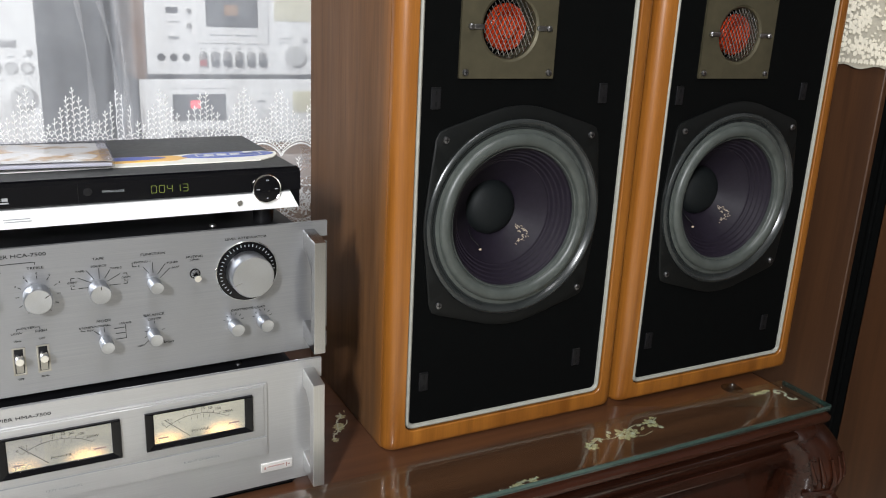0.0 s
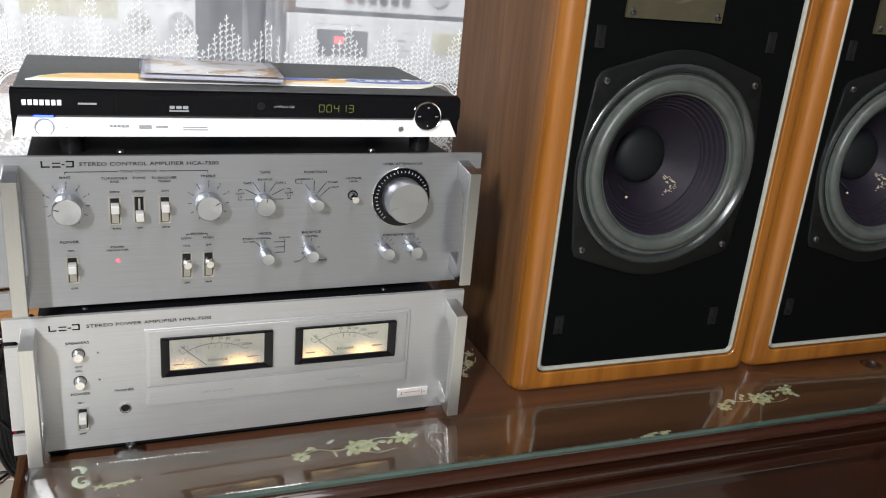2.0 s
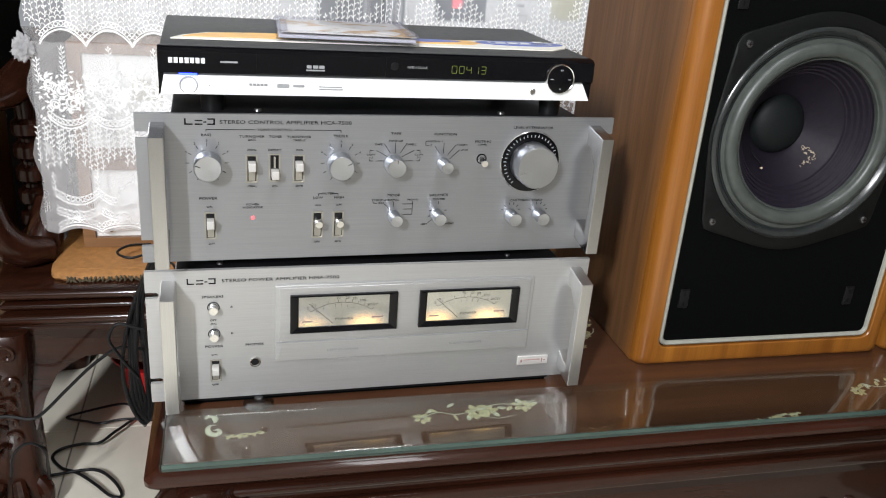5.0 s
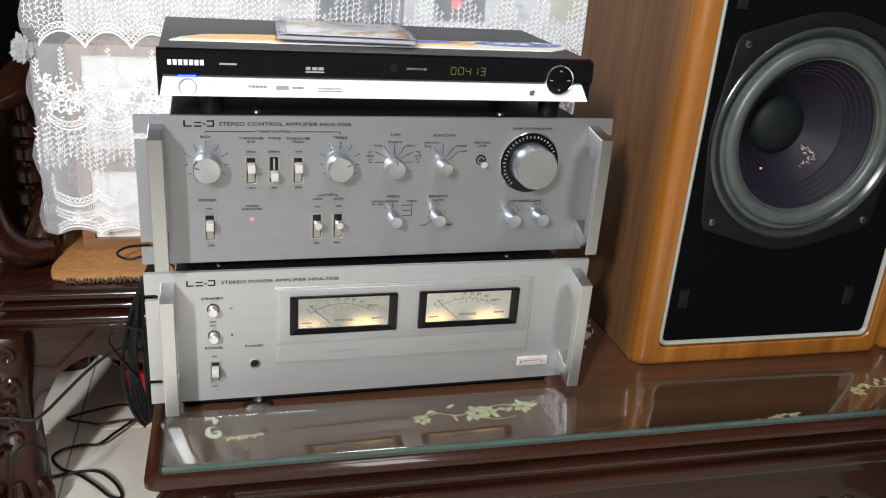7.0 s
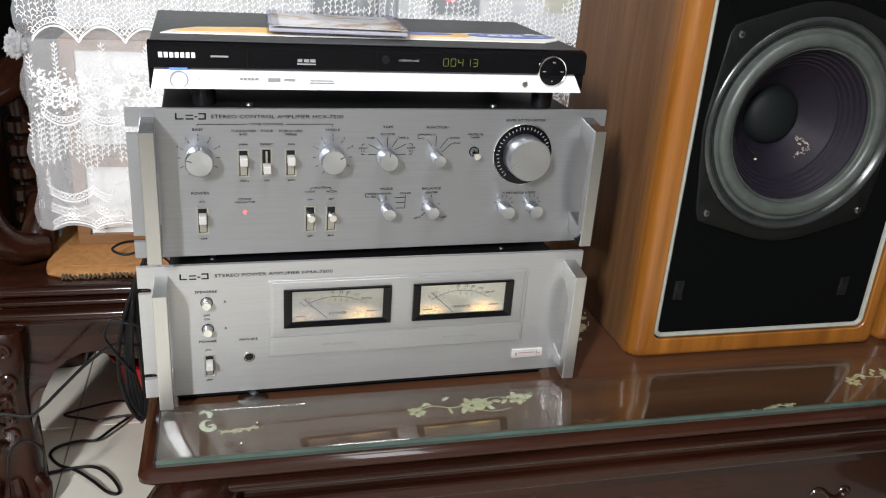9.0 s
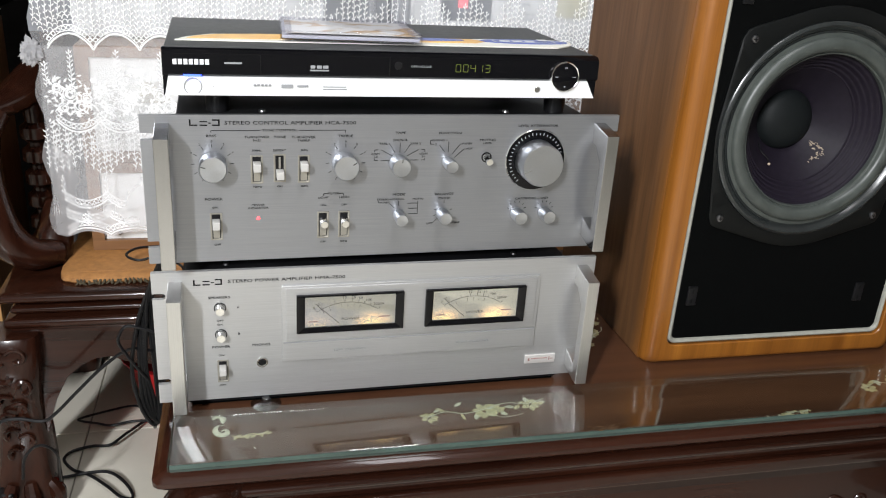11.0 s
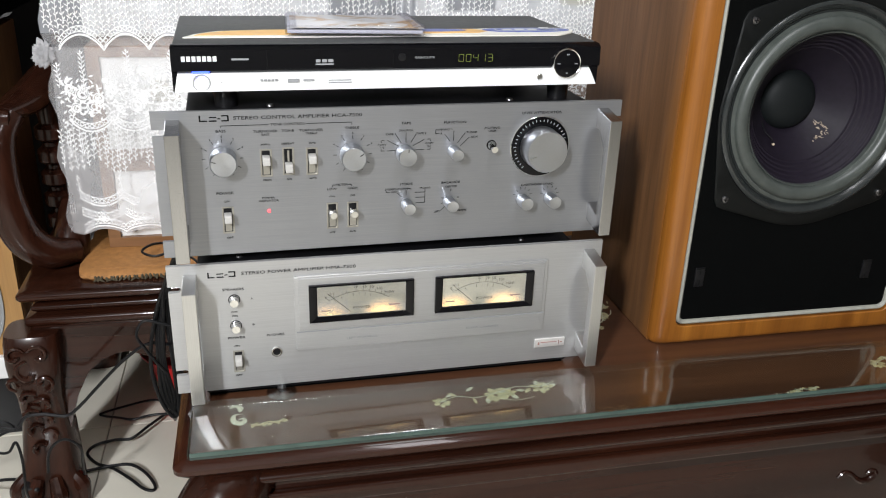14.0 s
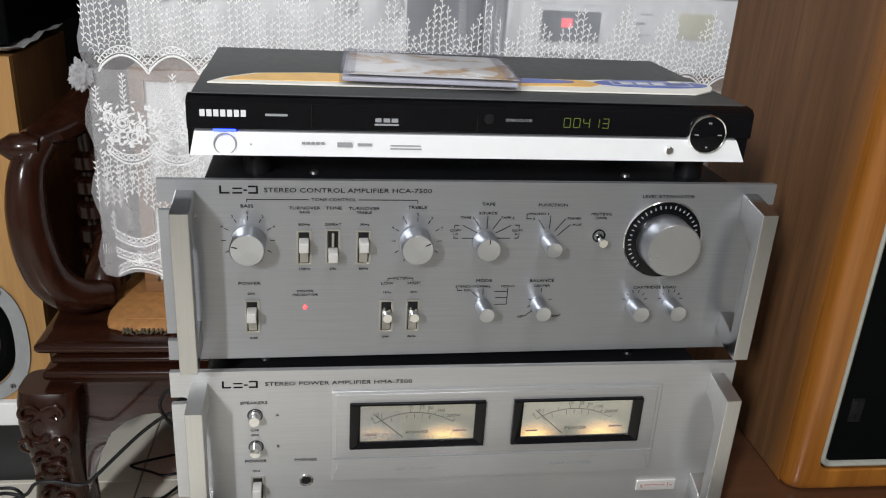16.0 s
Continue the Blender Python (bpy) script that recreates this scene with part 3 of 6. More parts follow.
def build_speaker():
    sp = thing("loudspeaker", pose(0, 0, TOP), "walnut loudspeaker with orange wooden front frame and black baffle", "loudspeaker", "pair of loudspeakers on the table")
    part("cabinet", speaker_shell(), VENEER, sp, "brown walnut veneer cabinet")
    frame_steps = [(0.0005, SW - 0.0005, 0.0005, SH - 0.0005, 0.006, 0.0225)]
    for k in range(7):
        a = radians(90 * k / 6)
        d = 0.017 * (1 - math.cos(a))
        frame_steps.append((d, SW - d, d * 0.55, SH - d, 0.008 + d * 0.4, 0.0185 - 0.0185 * math.sin(a)))
    frame_steps += [(0.0245, SW - 0.0245, 0.0265, SH - 0.0265, 0.013, 0.0), (0.0255, SW - 0.0255, 0.0275, SH - 0.0275, 0.012, 0.0012), (0.0255, SW - 0.0255, 0.0275, SH - 0.0275, 0.012, 0.016)]
    part("front_frame", tidy(ring(frame_steps)), CHERRY, sp, "orange-brown rounded wooden front frame")
    bead = []
    for k in range(7):
        a = radians(180 * k / 6)
        d = 0.0265 + 0.003 * (1 - math.cos(a))
        bead.append((d, SW - d, d + 0.002, SH - d - 0.002, 0.012 - (d - 0.0265) * 0.7, 0.006 - 0.0045 * math.sin(a)))
    part("trim_bead", tidy(ring(bead)), TRIM, sp, "grey trim bead round the baffle")
    baffle = part("baffle", holed_board(0.026, SW - 0.026, 0.028, SH - 0.028, 0.01, 0.0065, 0.03, ((0.1695, 0.297, 0.1262), (0.1435, 0.529, 0.0372))), BAFFLE, sp, "matt black baffle board")
    Y = 0.0065
    for cx, cz in ((0.051, 0.448), (0.2885, 0.452), (0.051, 0.092), (0.2875, 0.088)):
        clip = part("grille_socket", slab(cx - 0.0062, cx + 0.0062, Y - 0.002, Y + 0.002, cz - 0.0125, cz + 0.0125, 0.0006), BLACK, baffle)
        bars([(cx - 0.001, cx + 0.001, cz + 0.004, cz + 0.009), (cx - 0.001, cx + 0.001, cz - 0.009, cz - 0.004), (cx - 0.0058, cx + 0.0058, cz + 0.0108, cz + 0.0122)], WOOFER_FRAME, baffle, "socket_slit", Y - 0.0024)
    # woofer
    wx, wz = 0.1695, 0.297
    wf = part("woofer_frame", bmesh.new(), WOOFER_FRAME, sp, "black woofer frame with four screws")
    bm = bmesh.new()
    cloud = [(0.1285 * math.cos(k * 0.1), 0.1285 * math.sin(k * 0.1)) for k in range(63)]
    cloud += [(0.1415 * math.sin(radians(k)), sg * 0.1415 * math.cos(radians(k))) for k in range(-24, 25, 4) for sg in (-1, 1)]
    cloud += [(u * 0.1045 + 0.0125 * math.cos(k * 0.5), v * 0.103 + 0.0125 * math.sin(k * 0.5)) for k in range(13) for u in (-1, 1) for v in (-1, 1)]
    edge = hull(cloud)
    pts = []
    for k in range(96):
        a = 2 * math.pi * k / 96
        c, q = math.cos(a), math.sin(a)
        best = 0.0
        for (px, pz), (nx, nz) in zip(edge, edge[1:] + edge[:1]):
            dx, dz = nx - px, nz - pz
            det = c * -dz + q * dx
            if abs(det) > 1e-12:
                t = (px * -dz + pz * dx) / det
                w = (c * pz - q * px) / det
                if t > 0 and -1e-6 <= w <= 1 + 1e-6:
                    best = max(best, t)
        pts.append((best * c, best * q))
    loops = [[(wx + u, Y + 0.001, wz + v) for u, v in pts], [(wx + u, Y - 0.003, wz + v) for u, v in pts], [(wx + u * 0.985, Y - 0.0042, wz + v * 0.985) for u, v in pts]]
    for rr, yy in ((0.1265, Y - 0.0046), (0.1255, Y - 0.003)):
        loops.append([(wx + rr * math.cos(2 * math.pi * k / 96), yy, wz + rr * math.sin(2 * math.pi * k / 96)) for k in range(96)])
    loft(bm, loops, False, False)
    tidy(bm)
    bm.to_mesh(wf.data)
    bm.free()
    for p in wf.data.polygons:
        p.use_smooth = True
    wf.data.set_sharp_from_angle(angle=radians(30))
    for u, v in ((-1, 1), (1, 1), (1, -1), (-1, -1)):
        screw(wf, wx + u * 0.1045, Y - 0.0045, wz + v * 0.103)
    part("gasket", lathe([(0.1262, Y - 0.002), (0.1256, Y - 0.0062), (0.1238, Y - 0.0078), (0.1218, Y - 0.0084), (0.1198, Y - 0.0074), (0.1172, Y - 0.0050), (0.1150, Y - 0.0024), (0.1105, Y - 0.0016)], 72, "Y", (wx, 0, wz), cap=False), GASKET, sp, "glossy black gasket ring")
    prof = [(0.1130, Y - 0.0036), (0.1100, Y - 0.0042)]
    for k in range(11):
        a = radians(180 * k / 10)
        prof.append((0.1005 + 0.0082 * math.cos(a), Y - 0.0044 - 0.0066 * math.sin(a)))
    prof += [(0.0915, Y - 0.0036), (0.0908, Y - 0.0046), (0.0896, Y - 0.0040), (0.0892, Y + 0.001)]
    part("surround", lathe(prof, 72, "Y", (wx, 0, wz), cap=False), SURROUND, sp, "dark grey rubber roll surround")
    prof = [(0.0915, Y - 0.002), (0.0895, Y + 0.002)]
    cone_y = lambda r: Y + 0.003 + (0.0895 - r) / 0.0535 * 0.058
    for k in range(1, 121):
        f = k / 120
        r = 0.0895 - f * 0.0535
        prof.append((r, cone_y(r) + (0.00075 * math.sin(f * 2 * math.pi * 12) if f < 0.40 else 0)))
    part("cone", lathe(prof, 72, "Y", (wx, 0, wz), cap=False), CONE, sp, "dark violet-grey ribbed paper cone")
    prof = [(0.0375, Y + 0.064), (0.0365, Y + 0.059)] + [(0.0355 * math.cos(radians(a)), Y + 0.059 - 0.016 * math.sin(radians(a))) for a in range(10, 91, 10)]
    part("dust_cap", lathe(prof, 40, "Y", (wx, 0, wz)), DUSTCAP, sp, "black domed dust cap")
    rnd = random.Random(5)
    bm = bmesh.new()
    for k in range(26):
        arm = k % 2
        f = rnd.random()
        a = radians(-38 - 20 * arm * f + rnd.uniform(-5, 5))
        r = 0.045 + 0.012 * f * (1 - arm) + 0.011 * arm + rnd.uniform(-0.002, 0.002)
        y = cone_y(r) - 0.0003
        da, dr = rnd.uniform(-0.05, 0.05), rnd.uniform(0.0005, 0.0030)
        tube([(wx + r * math.cos(a), y, wz + r * math.sin(a)), (wx + (r + dr / 2) * math.cos(a + da), y - dr * 0.54, wz + (r + dr / 2) * math.sin(a + da)), (wx + (r + dr) * math.cos(a + da / 3), y - dr * 1.08, wz + (r + dr) * math.sin(a + da / 3))], rnd.uniform(0.00025, 0.0006), 5, bm, steps=2)
    part("glue_mark", bm, GLUE, sp, "dried tan glue streaks on the cone")
    bm = tube([(wx - 0.034, Y + 0.056, wz - 0.024), (wx - 0.036, Y + 0.042, wz - 0.034), (wx - 0.030, Y + 0.034, wz - 0.042), (wx - 0.026, Y + 0.036, wz - 0.049)], 0.0008, 6)
    wire = part("lead_wire", bm, BLACK, sp, "black lead wire with a soldered end")
    part("solder_bead", lathe([(0.0016, 0), (0.0016, -0.002), (0, -0.003)], 8, "Y", (wx - 0.026, Y + 0.036, wz - 0.049)), GLUE, wire)
    # tweeter
    tx, tz = 0.1435, 0.529
    plate = part("tweeter_plate", bmesh.new(), BRONZE, sp, "dark bronze square tweeter plate")
    bm = bmesh.new()
    R = 0.0365
    ar = around(tx, tz, tx - 0.065, tx + 0.065, tz - 0.0585, tz + 0.0585)
    circ = lambda r, y: [(tx + r * c, y, tz + r * q) for c, q, _, _ in ar]
    loft(bm, [[(p, Y, q) for _, _, p, q in ar], [(p, Y - 0.0035, q) for _, _, p, q in ar], circ(R + 0.003, Y - 0.0038), circ(R, Y - 0.002), circ(R - 0.004, Y + 0.016)], False, False)
    tidy(bm)
    bm.to_mesh(plate.data)
    bm.free()
    for p in plate.data.polygons:
        p.use_smooth = True
    plate.data.set_sharp_from_angle(angle=radians(30))
    part("tweeter_throat", lathe([(R - 0.002, Y + 0.016), (0.001, Y + 0.018)], 32, "Y", (tx, 0, tz)), BAFFLE, plate)
    for u, v in ((-1, -1), (1, -1), (-1, 1), (1, 1)):
        screw(plate, tx + u * 0.0575, Y - 0.0035, tz + v * 0.0515, 0.004)
    horn = part("horn", lathe([(0.0268, Y + 0.014), (0.0275, Y + 0.007), (0.0258, Y + 0.0040), (0.0240, Y + 0.0052), (0.0226, Y + 0.0030), (0.0208, Y + 0.0046), (0.0192, Y + 0.0024), (0.0172, Y + 0.0048), (0.015, Y + 0.008), (0.011, Y + 0.0085), (0.0085, Y + 0.0045), (0.004, Y + 0.003), (0, Y + 0.0028)], 36, "Y", (tx, 0, tz)), RED, sp, "translucent red plastic tweeter horn")
    bm = bmesh.new()
    step = 0.0120
    for fam in (1, -1):
        for k in range(-22, 23):
            seg = []
            for j in range(-26, 27):
                u = j * 0.0016
                x, z = u * 0.5 + k * step * 0.5, fam * u * 0.87
                if x * x + z * z < (R - 0.001) ** 2:
                    seg.append((tx + x, Y - 0.001 - 0.004 * (1 - (x * x + z * z) / R ** 2), tz + z))
            if len(seg) > 2:
                tube(seg[::3] if len(seg) > 6 else seg, 0.00060, 4, bm, raw=True)
    part("horn_core", lathe([(0.0125, Y + 0.006), (0.012, Y + 0.0005), (0.008, Y - 0.0005), (0.004, Y + 0.001), (0, Y + 0.0012)], 28, "Y", (tx, 0, tz)), RED, horn, "red horn core")
    part("grille", bm, GRILLE, sp, "silver expanded-metal grille over the horn")
    for s in (-1, 1):
        bm = slab(tx + s * 0.043 - 0.007, tx + s * 0.043 + 0.007, Y - 0.0062, Y - 0.0035, tz - 0.003, tz + 0.003, 0.001, 0.003)
        lathe([(0.0036, 0), (0.0036, -0.003), (0.0024, -0.0045), (0, -0.0045)], 14, "Y", (tx + s * 0.053, Y - 0.004, tz), bm)
        part("grille_clamp", bm, SCREW, plate)
    return sp


speaker = build_speaker()
copy_thing(speaker, pose(0.3672, 0.001, TOP, 0, 0, 0))


# ---- power amplifier ----
def knob(parent, x, z, r, h, name="knob", pointer=None, base=True):
    prof = [(r * 0.92, 0.0), (r * 0.92, -0.0015), (r, -0.002), (r * 0.995, -h + 0.0012), (r * 0.93, -h), (r * 0.30, -h + 0.0003), (0, -h + 0.0003)]
    k = part(name, lathe(prof, 40, "Y", (x, 0, z)), KNOB, parent)
    if pointer is not None:
        a = radians(pointer)
        bm = bmesh.new()
        p0 = (x + r * 0.55 * math.sin(a), z + r * 0.55 * math.cos(a))
        p1 = (x + r * 0.9 * math.sin(a), z + r * 0.9 * math.cos(a))
        tube([(p0[0], -h - 0.0001, p0[1]), (p1[0], -h - 0.0001, p1[1])], 0.0004, 5, bm, raw=True)
        part("pointer", bm, INK, k)
    return k


def handle(parent, x, z0, z1, out, metal, thick=0.0135, deep=0.012):
    """A rack handle: two arms and an upright with cut corners."""
    prof = [(0.0, z1 - 0.007), (-out, z1 - 0.013), (-out, z0 + 0.003), (-out + deep * 0.8, z0 + 0.004), (0.0, z0 + 0.009), (0.0, z0 + 0.030), (-out + deep, z0 + 0.022), (-out + deep, z1 - 0.046), (-0.010, z1 - 0.030), (0.0, z1 - 0.029)]
    bm = bmesh.new()
    loft(bm, [[(x - thick / 2, y, z) for y, z in prof], [(x + thick / 2, y, z) for y, z in prof]])
    tidy(bm)
    bmesh.ops.bevel(bm, geom=[e for e in bm.edges if abs(e.verts[0].co.x - e.verts[1].co.x) < 1e-6], offset=0.0007, segments=2, affect="EDGES", profile=0.5)
    return part("handle", bm, metal, parent, "satin aluminium rack handle", 25)


def rack_panel(w, z0, z1, t, notches):
    """A rack front panel; notches: heights of the open mounting slots at both ends."""
    half = w / 2
    right = [(half, z0)]
    for z in notches:
        right += [(half, z - 0.0033)] + [(half - 0.0095 - 0.0033 * math.sin(radians(a)), z - 0.0033 * math.cos(radians(a))) for a in range(0, 181, 30)] + [(half, z + 0.0033)]
    right += [(half, z1)]
    out = right + [(-x, z) for x, z in right[::-1]]
    bm = bmesh.new()
    loft(bm, [[(x, 0.0, z) for x, z in out], [(x, t, z) for x, z in out]])
    tidy(bm)
    return bm


def rocker(parent, x, z, w, h, up, kind="flat", name="switch"):
    s = part(name, tidy(ring([(x - w / 2, x + w / 2, z - h / 2, z + h / 2, 0.0005, 0.0), (x - w / 2, x + w / 2, z - h / 2, z + h / 2, 0.0005, -0.0012), (x - w / 2 + 0.0012, x + w / 2 - 0.0012, z - h / 2 + 0.0010, z + h / 2 - 0.0010, 0.0003, -0.0012), (x - w / 2 + 0.0022, x + w / 2 - 0.0022, z - h / 2 + 0.0018, z + h / 2 - 0.0018, 0.0003, -0.0002)])), SWITCH_FRAME, parent)
    part("switch_well", slab(x - w / 2 + 0.001, x + w / 2 - 0.001, -0.0004, 0.001, z - h / 2 + 0.001, z + h / 2 - 0.001, 0.0002), BLACK, s)
    dz = h * 0.16 * (1 if up else -1)
    lw = w * 0.27
    ramp = bmesh.new()
    zt, zb = z + dz, z - h / 2 + 0.0022
    if up:
        loft(ramp, [[(x - lw, -0.0055, zt), (x + lw, -0.0055, zt), (x + lw, -0.0008, zb), (x - lw, -0.0008, zb)], [(x - lw, 0.0, zt), (x + lw, 0.0, zt), (x + lw, 0.0, zb), (x - lw, 0.0, zb)]])
    else:
        slab(x - lw * 0.3, x + lw * 0.3, -0.003, 0.0, z, z + h / 2 - 0.003, 0.0003, bm=ramp)
    part("slider", outward(ramp), SWITCH_FRAME, s)
    if kind == "flat":
        part("lever", slab(x - w * 0.31, x + w * 0.31, -0.013, 0.0, z + dz - h * 0.15, z + dz + h * 0.13, 0.0008), LEVER, s)
    else:
        part("lever", lathe([(0.0036, 0.0), (0.004, -0.013), (0.0036, -0.0142), (0, -0.0142)], 24, "Y", (x, 0, z + dz)), CHROME, s)
    return s


def build_power_amp():
    am = thing("power_amplifier", pose(-0.3305, -0.0225, TOP, 0, 0, 1.0), "silver stereo power amplifier with two lit meters", "amplifier")
    Z = lambda z: z - TOP
    X = lambda x: x + 0.3305
    part("front_panel", rack_panel(0.475, Z(0.513), Z(0.662), 0.005, (Z(0.538), Z(0.636))), ALU_WARM, am, "satin aluminium front panel with mounting slots")
    part("chassis", slab(-0.208, 0.208, 0.005, 0.30, Z(0.5065), Z(0.656), 0.002), BLACK_METAL, am, "black metal casing")
    # Added black bar stands in for the shade in the gap below the panel.
    part("plinth_bar", slab(-0.205, 0.205, 0.0065, 0.020, 0.0006, Z(0.5135), 0.0008), BAFFLE, am, "matt black bar standing in for shade under the amplifier")
    for sx in (-0.17, 0.17):
        for sy in (0.04, 0.26):
            part("foot", lathe([(0.014, 0), (0.016, 0.013), (0.016, Z(0.516) + 0.001)], 20, "Z", (sx, sy, 0)), BLACK, am)
    for sx in (-0.165, 0.15):
        part("cover_screw", lathe([(0.0035, Z(0.656)), (0.003, Z(0.656) + 0.002), (0, Z(0.656) + 0.002)], 12, "Z", (sx, 0.03, 0)), SCREW, am)
    handle(am, X(-0.5455), Z(0.5165), Z(0.659), 0.036, ALU_HANDLE)
    handle(am, X(-0.1085), Z(0.5165), Z(0.659), 0.036, ALU_HANDLE)
    # raised meter block
    b = (X(-0.441), X(-0.158), Z(0.555), Z(0.643))
    block = part("meter_block", tidy(ring([(*b, 0.001, 0.0), (*b, 0.001, -0.0030), (b[0] + 0.0002, b[1] - 0.0002, b[2] + 0.0002, b[3] - 0.0002, 0.001, -0.0032), (b[0] + 0.008, b[1] - 0.008, b[2] + 0.026, b[3] - 0.004, 0.0012, -0.0036)])), ALU_WARM, am, "raised aluminium meter surround")
    part("meter_plate", slab(b[0] + 0.004, b[1] - 0.004, -0.0050, -0.0005, b[2] + 0.0245, b[3] - 0.002, 0.0004), ALU_WARM, block)
    bars([(b[0] + 0.001, b[1] - 0.001, b[2] + 0.0222, b[2] + 0.0232)], GREY_INK, block, "crease", -0.0040)
    for mx, txt in ((-0.3695, "LEFT"), (-0.232, "RIGHT")):
        cx, cz = X(mx), Z(0.6115)
        w, h = 0.0568, 0.0218
        mt = part("meter", tidy(ring([(cx - w, cx + w, cz - h, cz + h, 0.0006, -0.0045), (cx - w, cx + w, cz - h, cz + h, 0.0006, -0.0082), (cx - w + 0.0015, cx + w - 0.0015, cz - h + 0.0012, cz + h - 0.0012, 0.0004, -0.0086), (cx - w + 0.0088, cx + w - 0.0088, cz - h + 0.0062, cz + h - 0.0032, 0.0004, -0.0058)])), GLOSS_BLACK, am, "black-framed analogue power meter lit from below")
        fx, fz0, fz1 = w - 0.0088, cz - h + 0.006, cz + h - 0.003
        part("dial_face", slab(cx - fx, cx + fx, -0.0050, -0.0042, fz0, fz1, 0.0002), METER_FACE, mt)
        ticks, arc = [], []
        R, oz = 0.058, fz1 - 0.0075 - 0.058
        ang = lambda f: radians(-34 + 68 * f)
        P = lambda r, f: (cx - 0.003 + r * math.sin(ang(f)), oz + r * math.cos(ang(f)))
        for k in range(24):
            arc.append((P(R, k / 24), P(R, (k + 1) / 24)))
        for f in (0, 0.1, 0.3, 0.45, 0.56, 0.66, 0.75, 0.85, 1.0):
            ticks.append((P(R, f), P(R + 0.0032, f)))
        for f in (0.08, 0.2, 0.4, 0.5, 0.6, 0.7):
            ticks.append((P(R - 0.0015, f), P(R - 0.0055, f)))
        strokes(arc + ticks, 0.00038, INK, mt, "scale", -0.0053)
        for f, s in ((0, "0"), (0.1, "0.1"), (0.45, "10"), (0.58, "25"), (0.68, "50"), (0.80, "100"), (0.96, "200W")):
            q = P(R + 0.0055, f)
            lettering(s, q[0], q[1], 0.0042, mt, INK, 1.1, -0.0053)
        lettering("POWER", cx, fz0 + 0.0075, 0.0042, mt, INK, 1.35, -0.0053)
        bars([(cx - 0.044, cx - 0.034, fz0 + 0.0052, fz0 + 0.0066), (cx + 0.030, cx + 0.042, fz0 + 0.0075, fz0 + 0.0090)], FADED_INK, mt, "maker_mark", -0.0053)
        strokes([((cx - 0.037, fz1 - 0.008), (cx - 0.012, fz0 + 0.003))], 0.0006, INK, mt, "needle", -0.0058)
        part("window", slab(cx - fx, cx + fx, -0.0072, -0.0069, fz0, fz1, 0.0001), CLEAR, mt).visible_shadow = False
        lettering(txt + " CHANNEL", X(mx), Z(0.5665), 0.0033, am, GREY_INK, 1.5, -0.0054)
    # maker's mark as plain shapes, then the legend
    bars([(X(-0.528), X(-0.5265), Z(0.6468), Z(0.6532)), (X(-0.528), X(-0.521), Z(0.6468), Z(0.648)), (X(-0.519), X(-0.512), Z(0.6468), Z(0.648)), (X(-0.519), X(-0.512), Z(0.6505), Z(0.6515)), (X(-0.511), X(-0.508), Z(0.649), Z(0.650)), (X(-0.507), X(-0.500), Z(0.6468), Z(0.648)), (X(-0.507), X(-0.500), Z(0.652), Z(0.6532)), (X(-0.5015), X(-0.5), Z(0.648), Z(0.652))], INK, am, "maker_mark")
    lettering("STEREO POWER AMPLIFIER HMA-7500", X(-0.4945), Z(0.650), 0.0050, am, INK, 1.42, align="LEFT")
    for z, s, size in ((0.6325, "SPEAKERS", 0.0044), (0.606, "OFF", 0.0034), (0.6015, "ON", 0.0034), (0.5755, "POWER", 0.0046), (0.5655, "ON", 0.0034), (0.5295, "OFF", 0.0034)):
        lettering(s, X(-0.5035), Z(z), size * 0.85, am, INK, 1.35)
    lettering("PHONES", X(-0.4625), Z(0.5755), 0.0037, am, INK, 1.35)
    for z, s in ((0.6205, "A"), (0.590, "B")):
        lettering(s, X(-0.485), Z(z), 0.0034, am, INK, 1.2)
        part("button_well", lathe([(0.0062, 0.0), (0.0062, -0.0004), (0.0052, -0.0004), (0.005, 0.003)], 28, "Y", (X(-0.503), 0, Z(z)), cap=False), BLACK, am)
        part("push_button", lathe([(0.0047, 0.004), (0.0047, -0.009), (0.0042, -0.010), (0, -0.0097)], 28, "Y", (X(-0.503), 0, Z(z))), CHROME, am)
    rocker(am, X(-0.5025), Z(0.547), 0.0115, 0.026, True)
    part("phones_jack", lathe([(0.0058, 0.0), (0.0058, -0.001), (0.0048, -0.0014), (0.004, -0.001), (0.0036, 0.004)], 28, "Y", (X(-0.462), 0, Z(0.5545)), cap=False), CHROME, am)
    part("jack_hole", lathe([(0.0042, -0.0004), (0, -0.0005)], 24, "Y", (X(-0.462), 0, Z(0.5545))), BLACK, am)
    bd = part("badge", slab(X(-0.1655), X(-0.1285), -0.0022, 0.0, Z(0.5305), Z(0.5415), 0.0006), BADGE, am, "small silver badge with faded red lettering")
    bars([(X(-0.162), X(-0.160), Z(0.534), Z(0.5375)), (X(-0.1585), X(-0.1385), Z(0.5365), Z(0.5375)), (X(-0.1365), X(-0.1355), Z(0.5335), Z(0.5385)), (X(-0.1345), X(-0.1315), Z(0.5355), Z(0.5365))], FADED_INK, bd, "badge_print", -0.0026)
    return am


build_power_amp()


